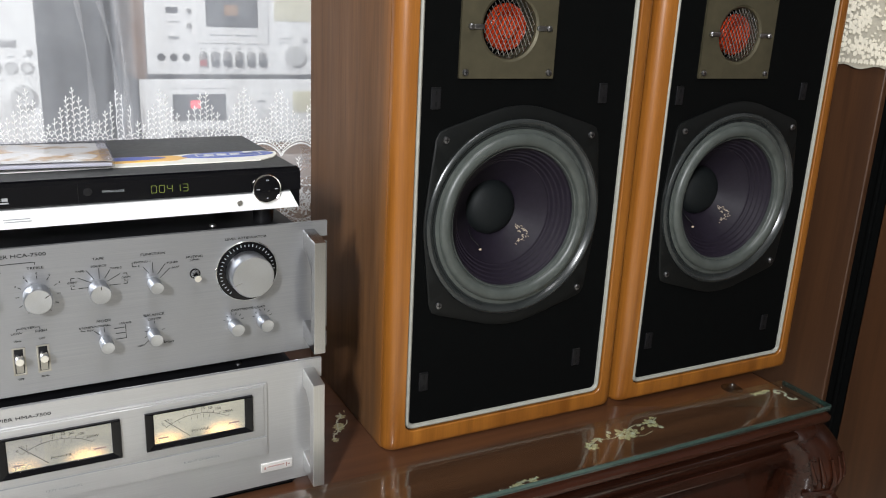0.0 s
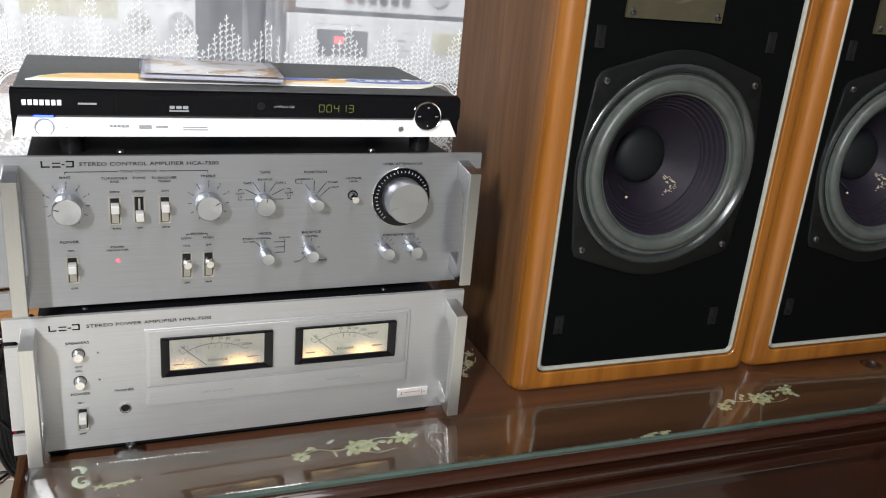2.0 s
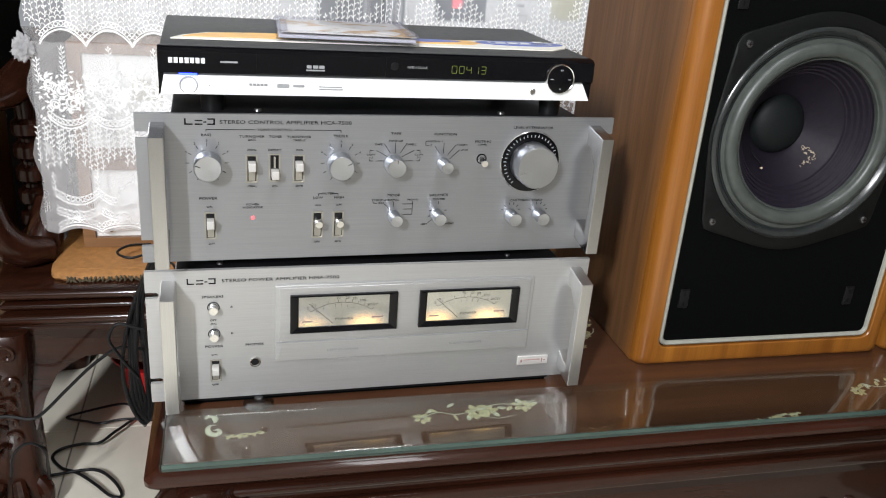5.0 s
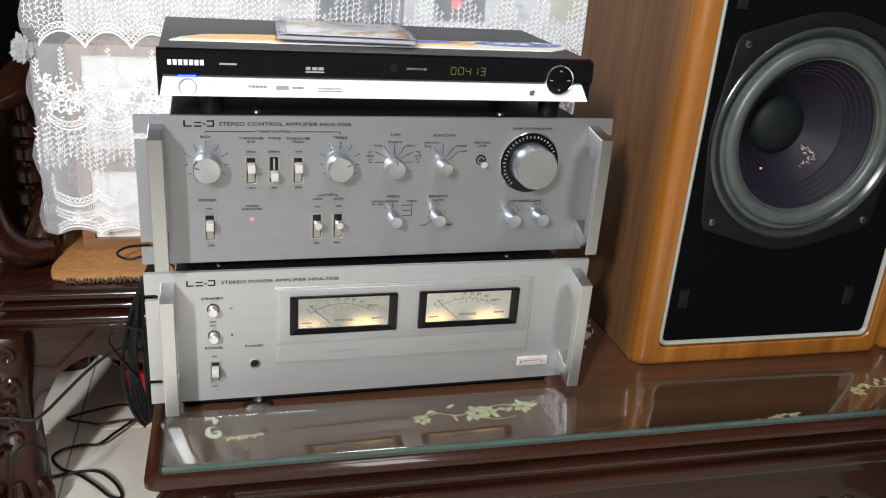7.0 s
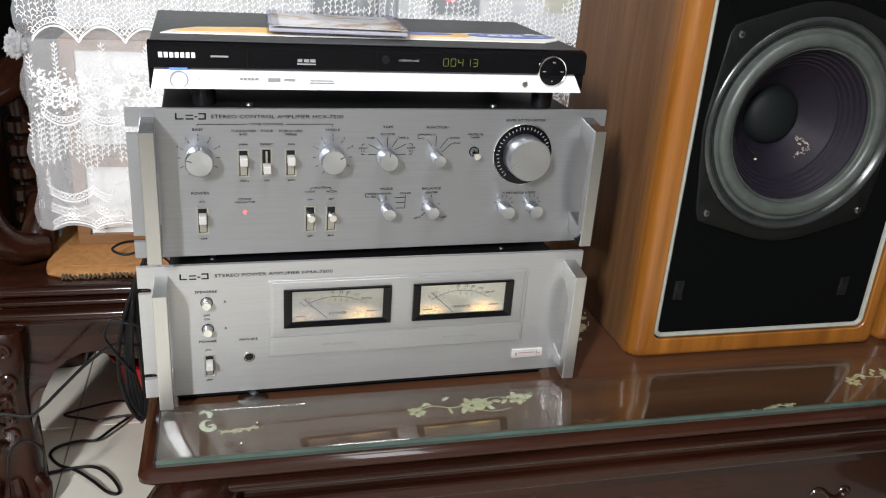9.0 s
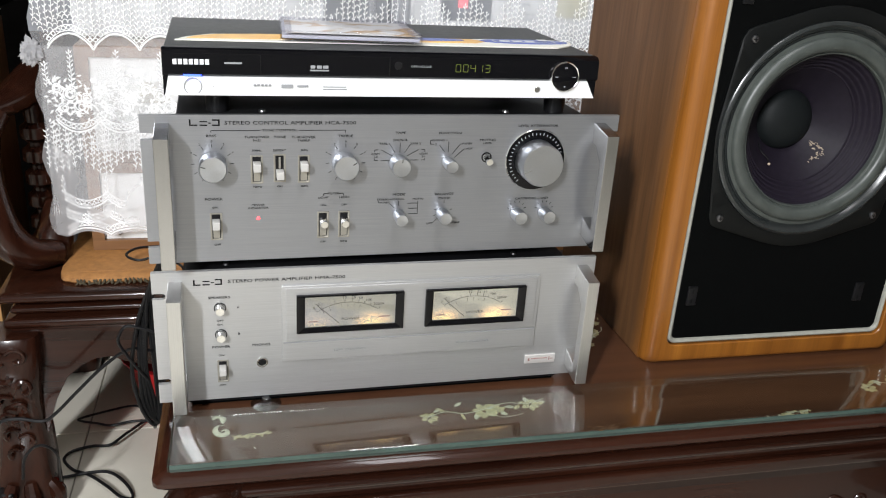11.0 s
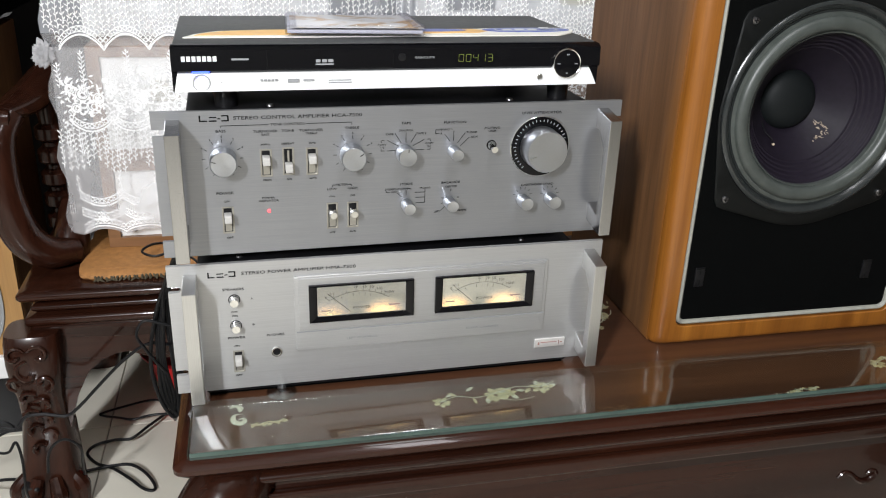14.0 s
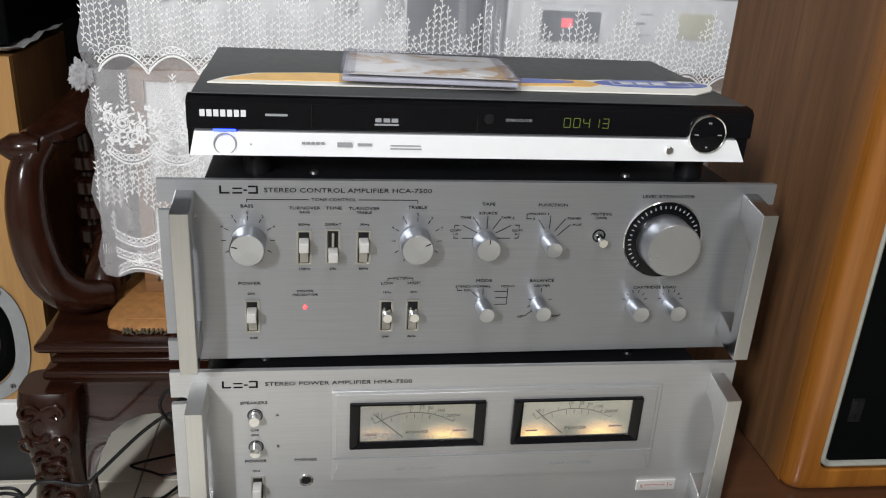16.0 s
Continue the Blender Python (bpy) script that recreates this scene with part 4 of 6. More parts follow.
# ---- control amplifier ----
def build_control_amp():
    ca = thing("control_amplifier", pose(-0.325, -0.0095, 0.6575, 0, 0, 1.95), "silver stereo control amplifier with knobs and rack handles", "amplifier")
    Z = lambda z: z - 0.6575
    X = lambda x: x + 0.325
    part("front_panel", rack_panel(0.488, Z(0.6685), Z(0.8185), 0.005, (Z(0.689), Z(0.798))), ALU, ca, "brushed aluminium front panel")
    part("chassis", slab(-0.212, 0.212, 0.005, 0.25, Z(0.672), Z(0.815), 0.002), BLACK_METAL, ca, "black metal casing")
    for sx in (-0.17, 0.17):
        for sy in (0.045, 0.21):
            part("foot", lathe([(0.014, -0.0008), (0.016, 0.008), (0.016, Z(0.672) + 0.001)], 20, "Z", (sx, sy, 0)), BLACK, ca)
    for sx in (-0.13, 0.125):
        part("cover_screw", lathe([(0.004, Z(0.815)), (0.0035, Z(0.815) + 0.002), (0, Z(0.815) + 0.002)], 12, "Z", (sx, 0.03, 0)), SCREW, ca)
    handle(ca, X(-0.5490), Z(0.673), Z(0.8175), 0.036, ALU_POLISHED)
    handle(ca, X(-0.1025), Z(0.673), Z(0.8175), 0.036, ALU_POLISHED)
    bars([(X(-0.5245), X(-0.523), Z(0.808), Z(0.8142)), (X(-0.5245), X(-0.517), Z(0.808), Z(0.8092)), (X(-0.515), X(-0.508), Z(0.808), Z(0.8092)), (X(-0.515), X(-0.508), Z(0.8116), Z(0.8126)), (X(-0.507), X(-0.5045), Z(0.8102), Z(0.8112)), (X(-0.5035), X(-0.4965), Z(0.808), Z(0.8092)), (X(-0.5035), X(-0.4965), Z(0.813), Z(0.8142)), (X(-0.498), X(-0.4965), Z(0.809), Z(0.8132))], INK, ca, "maker_mark")
    lettering("STEREO CONTROL AMPLIFIER HCA-7500", X(-0.4925), Z(0.8108), 0.0050, ca, INK, 1.40, align="LEFT")
    L = [("TONE CONTROL", -0.4405, 0.8035, .0040), ("BASS", -0.505, 0.7982, .0042), ("TREBLE", -0.3765, 0.7976, .0042), ("TURNOVER", -0.4625, 0.7968, .0042), ("BASS", -0.4625, 0.7935, .0034),
         ("TONE", -0.4405, 0.7968, .0042), ("TURNOVER", -0.4175, 0.7965, .0042), ("TREBLE", -0.4175, 0.7932, .0034), ("300Hz", -0.463, 0.7835, .0032), ("DEFEAT", -0.441, 0.7835, .0034), ("3kHz", -0.417, 0.7835, .0032),
         ("150Hz", -0.463, 0.7465, .0032), ("ON", -0.441, 0.7465, .0032), ("6kHz", -0.417, 0.7465, .0032), ("TAPE", -0.3205, 0.8005, .0044), ("SOURCE", -0.3205, 0.793, .0036), ("TAPE 1", -0.3365, 0.7893, .0034), ("TAPE 2", -0.3045, 0.7893, .0034),
         ("COPY", -0.3455, 0.7785, .0032), ("1-2", -0.3455, 0.7755, .0030), ("COPY", -0.2955, 0.7785, .0032), ("2-1", -0.2955, 0.7755, .0030),
         ("FUNCTION", -0.2685, 0.8000, .0044), ("PHONO 1", -0.279, 0.7925, .0034), ("2", -0.283, 0.7885, .0034), ("TUNER", -0.250, 0.7888, .0034), ("AUX", -0.247, 0.7835, .0034), ("MUTING", -0.2275, 0.7925, .0042), ("(-20dB)", -0.2275, 0.7893, .0030), ("LEVEL ATTENUATOR", -0.173, 0.8075, .0044),
         ("POWER", -0.505, 0.7345, .0046), ("ON", -0.504, 0.7258, .0034), ("OFF", -0.503, 0.6865, .0034), ("POWER", -0.4625, 0.7275, .0034), ("INDICATOR", -0.4625, 0.7243, .0034),
         ("FILTER", -0.3875, 0.7378, .0038), ("LOW", -0.398, 0.7335, .0040), ("HIGH", -0.3765, 0.7335, .0040), ("15Hz", -0.398, 0.7255, .0030), ("OFF", -0.3765, 0.7255, .0030), ("OFF", -0.398, 0.6855, .0030), ("8kHz", -0.3765, 0.6855, .0030),
         ("MODE", -0.3195, 0.7350, .0044), ("STEREO-NORMAL", -0.328, 0.7298, .0034), ("REV", -0.3325, 0.7265, .0032), ("MONO", -0.299, 0.7298, .0034), ("BALANCE", -0.271, 0.7345, .0044), ("CENTER", -0.2705, 0.7298, .0034), ("LEFT", -0.285, 0.7020, .0034), ("RIGHT", -0.257, 0.7020, .0034), ("CARTRIDGE LOAD", -0.172, 0.7272, .0042)]
    for s, x, z, size in L:
        lettering(s, X(x), Z(z), size * 0.82, ca, INK, 1.32)
    ln = [((-0.505, 0.8035), (-0.459, 0.8035)), ((-0.505, 0.8035), (-0.505, 0.8015)), ((-0.422, 0.8035), (-0.3765, 0.8035)), ((-0.3765, 0.8035), (-0.3765, 0.8008)),
          ((-0.3975, 0.7378), (-0.3935, 0.7378)), ((-0.3975, 0.7378), (-0.3975, 0.7355)), ((-0.3815, 0.7378), (-0.3775, 0.7378)), ((-0.3775, 0.7378), (-0.3775, 0.7355)),
          ((-0.3205, 0.7905), (-0.3205, 0.780)), ((-0.331, 0.7885), (-0.3255, 0.780)), ((-0.310, 0.7885), (-0.3155, 0.780)), ((-0.340, 0.783), (-0.328, 0.7765)), ((-0.301, 0.783), (-0.313, 0.7765)), ((-0.340, 0.772), (-0.329, 0.772)), ((-0.301, 0.772), (-0.312, 0.772)),
          ((-0.3465, 0.783), (-0.343, 0.783)), ((-0.3465, 0.783), (-0.3465, 0.7805)), ((-0.3465, 0.772), (-0.343, 0.772)), ((-0.3465, 0.772), (-0.3465, 0.774)), ((-0.2945, 0.783), (-0.298, 0.783)), ((-0.2945, 0.783), (-0.2945, 0.7805)), ((-0.2945, 0.772), (-0.298, 0.772)), ((-0.2945, 0.772), (-0.2945, 0.774)),
          ((-0.2695, 0.791), (-0.2695, 0.780)), ((-0.279, 0.7875), (-0.2735, 0.780)), ((-0.257, 0.7885), (-0.265, 0.778)), ((-0.2525, 0.7835), (-0.2625, 0.774)), ((-0.289, 0.7925), (-0.289, 0.7885)), ((-0.289, 0.7885), (-0.285, 0.7885)), ((-0.289, 0.7925), (-0.2875, 0.7925)),
          ((-0.341, 0.7265), (-0.337, 0.7265)), ((-0.341, 0.7265), (-0.341, 0.7285)), ((-0.299, 0.728), (-0.299, 0.7135)), ((-0.299, 0.7252), (-0.310, 0.7252)), ((-0.299, 0.7195), (-0.309, 0.7195)), ((-0.299, 0.7135), (-0.309, 0.7135)), ((-0.3195, 0.728), (-0.3195, 0.7225)), ((-0.329, 0.7255), (-0.324, 0.7205)),
          ((-0.2705, 0.7275), (-0.2705, 0.7245)), ((-0.281, 0.7105), (-0.2775, 0.7125)), ((-0.281, 0.7035), (-0.2755, 0.7085)), ((-0.2615, 0.703), (-0.266, 0.7085)), ((-0.261, 0.7175), (-0.2635, 0.717)), ((-0.2805, 0.7175), (-0.278, 0.717))]
    for x, z in ((-0.5048, 0.7706), (-0.3758, 0.7698)):
        for k in range(11):
            a = radians(-150 + 30 * k)
            ln.append(((x + 0.0165 * math.sin(a), z + 0.0165 * math.cos(a)), (x + 0.0198 * math.sin(a), z + 0.0198 * math.cos(a))))
        for k in range(-2, 3):
            a = radians(30 * k)
            lettering(str(abs(2 * k)), X(x) + 0.0222 * math.sin(a), Z(z) + 0.0222 * math.cos(a), 0.003, ca, INK, 1.1)
    for x in (-0.1883, -0.1565):
        for k in range(6):
            a = radians(-75 + 30 * k)
            ln.append(((x + 0.0085 * math.sin(a), 0.714 + 0.0085 * math.cos(a)), (x + 0.0112 * math.sin(a), 0.714 + 0.0112 * math.cos(a))))
    strokes([((X(a), Z(b)), (X(c), Z(d))) for (a, b), (c, d) in ln], 0.0005, INK, ca, "legend_print")
    knob(ca, X(-0.5045), Z(0.7702), 0.0130, 0.020, pointer=-75)
    knob(ca, X(-0.3772), Z(0.7697), 0.0126, 0.020, pointer=60)
    knob(ca, X(-0.3220), Z(0.7695), 0.0097, 0.020, pointer=5)
    knob(ca, X(-0.2695), Z(0.7698), 0.0064, 0.021)
    knob(ca, X(-0.3191), Z(0.7131), 0.0064, 0.020)
    knob(ca, X(-0.2726), Z(0.7135), 0.0066, 0.020)
    for x in (-0.1883, -0.1560):
        knob(ca, X(x), Z(0.7106), 0.0072, 0.018)
    # level dial
    cx, cz = X(-0.1724), Z(0.7703)
    ringp = part("level_dial", lathe([(0.0337, 0.0), (0.0337, -0.0010), (0.0332, -0.0015), (0.0326, -0.0010), (0.0326, 0.0)], 64, "Y", (cx, 0, cz), cap=False), CHROME, ca, "large level dial with black numbered ring")
    part("dial_ring", lathe([(0.0327, -0.0003), (0.0255, -0.0012), (0.0225, -0.0012)], 64, "Y", (cx, 0, cz), cap=False), GLOSS_BLACK, ringp)
    tk = []
    for k in range(34):
        a = radians(-140 + k * 280 / 33)
        r1 = 0.0296 if k % 3 else 0.0304
        tk.append(((cx + 0.0274 * math.sin(a), cz + 0.0274 * math.cos(a)), (cx + r1 * math.sin(a), cz + r1 * math.cos(a))))
    strokes(tk, 0.0009, GREY_INK, ringp, "dial_marks", -0.0015)
    prof = [(0.0228, 0.0), (0.0230, -0.005), (0.0226, -0.0065), (0.0225, -0.0232), (0.0216, -0.0245), (0.006, -0.0243), (0, -0.0243)]
    kb = part("level_knob", lathe(prof, 64, "Y", (cx, 0, cz)), KNOB, ca, "large turned aluminium level knob")
    a = radians(-110)
    part("pointer", tube([(cx + 0.013 * math.sin(a), -0.0245, cz + 0.013 * math.cos(a)), (cx + 0.021 * math.sin(a), -0.0245, cz + 0.021 * math.cos(a))], 0.00045, 5, raw=True), CHROME, kb)
    # muting toggle
    part("toggle_collar", lathe([(0.0055, 0.0), (0.0055, -0.0008), (0.0045, -0.001), (0.0044, 0.003), (0, 0.003)], 24, "Y", (X(-0.2275), 0, Z(0.774))), GLOSS_BLACK, ca)
    part("toggle_lever", tube([(X(-0.2275), 0.002, Z(0.774)), (X(-0.2275), -0.007, Z(0.7725)), (X(-0.2272), -0.0125, Z(0.7718))], [0.0022, 0.0028, 0.0036], 12), CHROME, ca)
    for x, z, up, kd in ((-0.463, 0.7645, True, "flat"), (-0.441, 0.7655, False, "flat"), (-0.4175, 0.7645, True, "flat"), (-0.5035, 0.706, True, "flat"), (-0.398, 0.7045, True, "round"), (-0.3765, 0.7045, True, "round")):
        rocker(ca, X(x), Z(z), 0.0118, 0.0285, up, kd)
    part("power_indicator", lathe([(0.0017, 0.0005), (0.0017, -0.0006), (0.001, -0.0011), (0, -0.0012)], 14, "Y", (X(-0.4625), 0, Z(0.7135))), LED_RED, ca, "small glowing red power indicator")
    return ca


build_control_amp()


# ---- disc player with a card and a disc case on it ----
def build_player():
    dv = thing("dvd_player", pose(-0.328, -0.003, 0.8142, 0, 0, 1.9), "slim black disc player with a white-silver lower strip", "dvd player")
    Z = lambda z: z - 0.8142
    X = lambda x: x + 0.328
    for sx in (-0.17, 0.185):
        for sy in (0.03, 0.19):
            part("foot", lathe([(0.011, 0), (0.012, Z(0.835)), (0.012, Z(0.838))], 18, "Z", (sx, sy, 0)), BLACK, dv)
    part("casing", slab(-0.2165, 0.2165, 0.012, 0.215, Z(0.835), Z(0.8790), 0.0012, 0.002), DVD_TOP, dv, "dark grey metal lid and casing")
    bm = bmesh.new()
    sec = [(0.014, 0.8785), (0.004, 0.8775), (0.0, 0.8745), (-0.001, 0.8555), (0.001, 0.8545), (0.003, 0.8535), (0.003, 0.835), (0.014, 0.8335)]
    loft(bm, [[(x, y, Z(z)) for y, z in sec] for x in (-0.218, 0.218)])
    bezel = part("front_bezel", tidy(bm), GLOSS_BLACK, dv, "glossy black front bezel")
    bm = bmesh.new()
    loft(bm, [[(X(-0.541), -0.0012, Z(0.8535)), (X(-0.1215), -0.0012, Z(0.8535)), (X(-0.1135), -0.004, Z(0.8365)), (X(-0.5445), -0.004, Z(0.8365))], [(X(-0.541), 0.004, Z(0.8535)), (X(-0.1215), 0.004, Z(0.8535)), (X(-0.1135), 0.004, Z(0.8365)), (X(-0.5445), 0.004, Z(0.8365))]])
    strip = part("silver_strip", tidy(bm), SILVER_STRIP, dv, "white-silver slanted lower strip")
    y = -0.0014
    bars([(X(-0.4575), X(-0.457), Z(0.856), Z(0.8745)), (X(-0.3335), X(-0.333), Z(0.856), Z(0.8745)), (X(-0.4575), X(-0.333), Z(0.8562), Z(0.8566))], BLACK, bezel, "tray_gap", y)
    w = 0.0048
    bars([(X(-0.5365 + k * w), X(-0.5365 + k * w + 0.0036), Z(0.8645), Z(0.8695)) for k in range(7)], WHITE_INK, bezel, "maker_mark", y)
    bars([(X(-0.4905), X(-0.4745), Z(0.8655), Z(0.8672))], GREY_INK, bezel, "model_mark", y)
    bars([(X(-0.4105), X(-0.4060), Z(0.8625), Z(0.8655)), (X(-0.4045), X(-0.3995), Z(0.8625), Z(0.8655)), (X(-0.3985), X(-0.3935), Z(0.8625), Z(0.8655)), (X(-0.411), X(-0.393), Z(0.8600), Z(0.8614))], GREY_INK, bezel, "disc_mark", y)
    lettering("OPEN/CLOSE", X(-0.3015), Z(0.8660), 0.0031, bezel, GREY_INK, 1.15, y)
    part("open_button", lathe([(0.004, 0.0), (0.0038, -0.001), (0, -0.0012)], 20, "Y", (X(-0.3245), -0.0005, Z(0.8665))), BLACK, dv)
    SEG = {"0": "abcdef", "1": "bc", "3": "abcdg", "4": "bcfg"}
    rect = []
    for k, ch in enumerate("00413"):
        x, z, a, b, t = X(-0.2655) + k * 0.0077, Z(0.8612), 0.0044, 0.0036, 0.00055
        for s in SEG[ch]:
            rect.append({"a": (x, x + a, z + 2 * b, z + 2 * b + t), "d": (x, x + a, z, z + t), "g": (x, x + a, z + b, z + b + t), "b": (x + a, x + a + t, z + b + t, z + 2 * b), "c": (x + a, x + a + t, z + t, z + b), "e": (x - t, x, z + t, z + b), "f": (x - t, x, z + b + t, z + 2 * b)}[s])
    bars(rect, SEGMENT, bezel, "display_digits", y, 0.0003)
    dial = part("navigation_dial", lathe([(0.0157, 0.002), (0.0157, -0.0045), (0.0150, -0.0055), (0.0142, -0.0050)], 48, "Y", (X(-0.1485), 0, Z(0.8585)), cap=False), CHROME, dv, "round black dial with a chrome rim")
    part("dial_pad", lathe([(0.0144, -0.0045), (0.010, -0.0052), (0, -0.0054)], 40, "Y", (X(-0.1485), 0, Z(0.8585))), GLOSS_BLACK, dial)
    cx, cz = X(-0.1485), Z(0.8585)
    bars([(cx - 0.0115, cx - 0.0080, cz - 0.0004, cz + 0.0004), (cx + 0.0080, cx + 0.0115, cz - 0.0004, cz + 0.0004), (cx - 0.0012, cx - 0.0002, cz + 0.0088, cz + 0.0102), (cx + 0.0004, cx + 0.0014, cz + 0.0088, cz + 0.0102), (cx - 0.0007, cx + 0.0007, cz - 0.0105, cz - 0.0092)], GREY_INK, dial, "dial_marks", -0.0058)
    part("small_button", lathe([(0.0032, 0.0), (0.0032, -0.0022), (0.0026, -0.0028), (0, -0.0028)], 20, "Y", (X(-0.1780), -0.0026, Z(0.8452))), CHROME, strip)
    part("power_ring", lathe([(0.0082, 0.0), (0.0082, -0.0006), (0.0074, -0.0006), (0.0074, 0.0)], 32, "Y", (X(-0.5195), -0.0031, Z(0.8448)), cap=False), GREY_INK, strip)
    part("power_light", slab(X(-0.5275), X(-0.5115), -0.0026, 0.0, Z(0.8539), Z(0.8553), 0.0002), LED_BLUE, bezel, "blue power light")
    bars([(X(-0.4645 + 0.0035 * k), X(-0.4645 + 0.0035 * k + 0.0026), Z(0.8455), Z(0.8475)) for k in range(5)] + [(X(-0.4385), X(-0.4275), Z(0.8440), Z(0.8475)), (X(-0.4235), X(-0.4130), Z(0.845), Z(0.847)), (X(-0.3990 + 0.006 * 0), X(-0.3990 + 0.0235), Z(0.8428), Z(0.8436)), (X(-0.3990), X(-0.3765), Z(0.8452), Z(0.8460)), (X(-0.5015), X(-0.5005), Z(0.8445), Z(0.8455))], GREY_INK, strip, "format_marks", -0.0042)
    return dv


build_player()


# ---- glass strip, pads and inlay on the table ----
glass_strip = thing("glass_strip", pose(0.05, -0.091, TOP + 0.001), "thick green-edged glass strip lying on the table top", "glass")
pane = part("pane", flat_slab(-0.602, 0.606, -0.0455, 0.0455, 0.0005, 0.0095, 0.0012, 0.003), GREEN_GLASS, glass_strip)
pane.visible_shadow = False
part("front_edge", slab(-0.601, 0.605, -0.0464, -0.0457, 0.0042, 0.0090, 0.0003), GREEN_EDGE, glass_strip, "ground green glass edge")
part("lower_edge", slab(-0.601, 0.605, -0.0462, -0.0457, 0.0010, 0.0041, 0.0002), GREEN_DEEP, glass_strip, "deep green lower glass edge")
part("side_edge", slab(0.6062, 0.6068, -0.045, 0.045, 0.0010, 0.0090, 0.0002), GREEN_DEEP, glass_strip)
part("side_edge", slab(-0.6028, -0.6022, -0.045, 0.045, 0.0010, 0.0090, 0.0002), GREEN_DEEP, glass_strip)


def build_pad(x, y, turn):
    p = thing("suction_pad", pose(x, y, TOP + 0.0008, 0, 0, turn), "clear rubber suction pad at the back edge of the glass", "pad", "pads at the glass")
    part("skirt", lathe([(0.0165, 0.0), (0.0130, 0.0018), (0.007, 0.0034), (0.005, 0.0038)], 28, "Z", (0, 0, 0)), CLEAR_PAD, p)
    part("nub", lathe([(0.0055, 0.003), (0.0055, 0.0070), (0.004, 0.0085), (0, 0.0087)], 20, "Z", (0, 0, 0)), CLEAR_PAD, p)


build_pad(-0.459, -0.026, 10)
build_pad(0.572, -0.024, 40)


def petal(bm, x, y, ang, ln, wd, z, lift=0.0007):
    d, s = Vector((math.cos(ang), math.sin(ang), 0)), Vector((-math.sin(ang), math.cos(ang), 0))
    o = Vector((x, y, z))
    pts = [o, o + d * ln * 0.35 + s * wd * 0.5, o + d * ln * 0.75 + s * wd * 0.38, o + d * ln, o + d * ln * 0.75 - s * wd * 0.38, o + d * ln * 0.35 - s * wd * 0.5]
    loft(bm, [[p - Vector((0, 0, lift)) for p in pts], pts])


bm = bmesh.new()
stain = random.Random(8)
for k in range(16):
    petal(bm, -0.158 + stain.uniform(-0.024, 0.030), -0.0450 + stain.uniform(0, 0.007), stain.uniform(-0.5, 0.5), stain.uniform(0.003, 0.012), stain.uniform(0.001, 0.003), 0.0097, 0.0002)
part("rust_stain", bm, RUST, glass_strip, "brown rusty stain on the glass edge")


def build_inlay(x, y, turn, seed, size=1.0, scroll=False):
    rnd = random.Random(seed)
    it = thing("pearl_inlay", pose(x, y, TOP + 0.0011, 0, 0, turn), "pale yellow-green mother-of-pearl inlay set in the table top", "inlay", "inlays in the table top")
    z = 0.0
    if scroll:
        bm = bmesh.new()
        tube([(u * size, v * size, z) for u, v in ((-0.020, 0.029), (-0.017, 0.034), (-0.011, 0.034), (-0.007, 0.028), (-0.008, 0.020))], [0.0012, 0.0024, 0.0024, 0.0034, 0.0014], 6, bm, 0.2)
        tube([(u * size, v * size, z) for u, v in ((-0.006, 0.014), (-0.013, 0.014), (-0.017, 0.007), (-0.015, -0.003), (-0.007, -0.008), (-0.001, -0.003), (-0.003, 0.004), (-0.009, 0.002))], [0.0008, 0.0024, 0.0034, 0.0036, 0.0034, 0.0028, 0.0022, 0.0012], 6, bm, 0.2)
        part("scroll", bm, PEARL_PALE, it)
        bm = bmesh.new()
        tube([(u * size, v * size, z) for u, v in ((0.004, -0.010), (0.016, -0.014), (0.028, -0.008), (0.040, -0.011), (0.050, -0.004))], [0.001, 0.003, 0.0015, 0.003, 0.0008], 6, bm, 0.2)
        for k in range(7):
            petal(bm, (0.010 + k * 0.006) * size, (-0.011 + 0.003 * (k % 2)) * size, rnd.uniform(-2.6, 0.6), 0.009 * size, 0.005 * size, z + 0.0001 + 0.00002 * k)
        part("spray", bm, PEARL, it)
        return it
    bm = bmesh.new()
    stem = [(-0.080, 0.004), (-0.055, 0.012), (-0.030, 0.004), (0.0, 0.010), (0.030, 0.018), (0.060, 0.012), (0.085, 0.020)]
    tube([(u * size, v * size, z) for u, v in stem], 0.0010, 5, bm, 0.3)
    tube([(0.0, -0.004 * size, z), (0.02 * size, -0.013 * size, z), (0.045 * size, -0.010 * size, z)], 0.0008, 5, bm, 0.3)
    part("stem", bm, PEARL_PALE, it)
    for u, v, r in ((-0.078, 0.003, 0.011), (-0.004, 0.004, 0.017), (0.012, 0.006, 0.012), (0.062, 0.010, 0.013)):
        bm = bmesh.new()
        n = 7
        for k in range(n):
            a = 2 * math.pi * k / n + rnd.uniform(-0.2, 0.2)
            petal(bm, (u + 0.002 * math.cos(a)) * size, (v + 0.002 * math.sin(a)) * size, a, r * size * rnd.uniform(0.8, 1.1), r * 0.60 * size, z + 0.00003 * k)
        part("flower", bm, PEARL, it)
    for k in range(13):
        f = k / 12
        u = -0.070 + 0.155 * f + rnd.uniform(-0.006, 0.006)
        v = 0.008 + rnd.uniform(-0.010, 0.014)
        bm = bmesh.new()
        petal(bm, u * size, v * size, rnd.uniform(0, 6.28), rnd.uniform(0.009, 0.016) * size, rnd.uniform(0.004, 0.007) * size, z + 0.00022 + 0.00001 * k)
        part("leaf", bm, PEARL_PALE if k % 3 else PEARL, it)
    return it


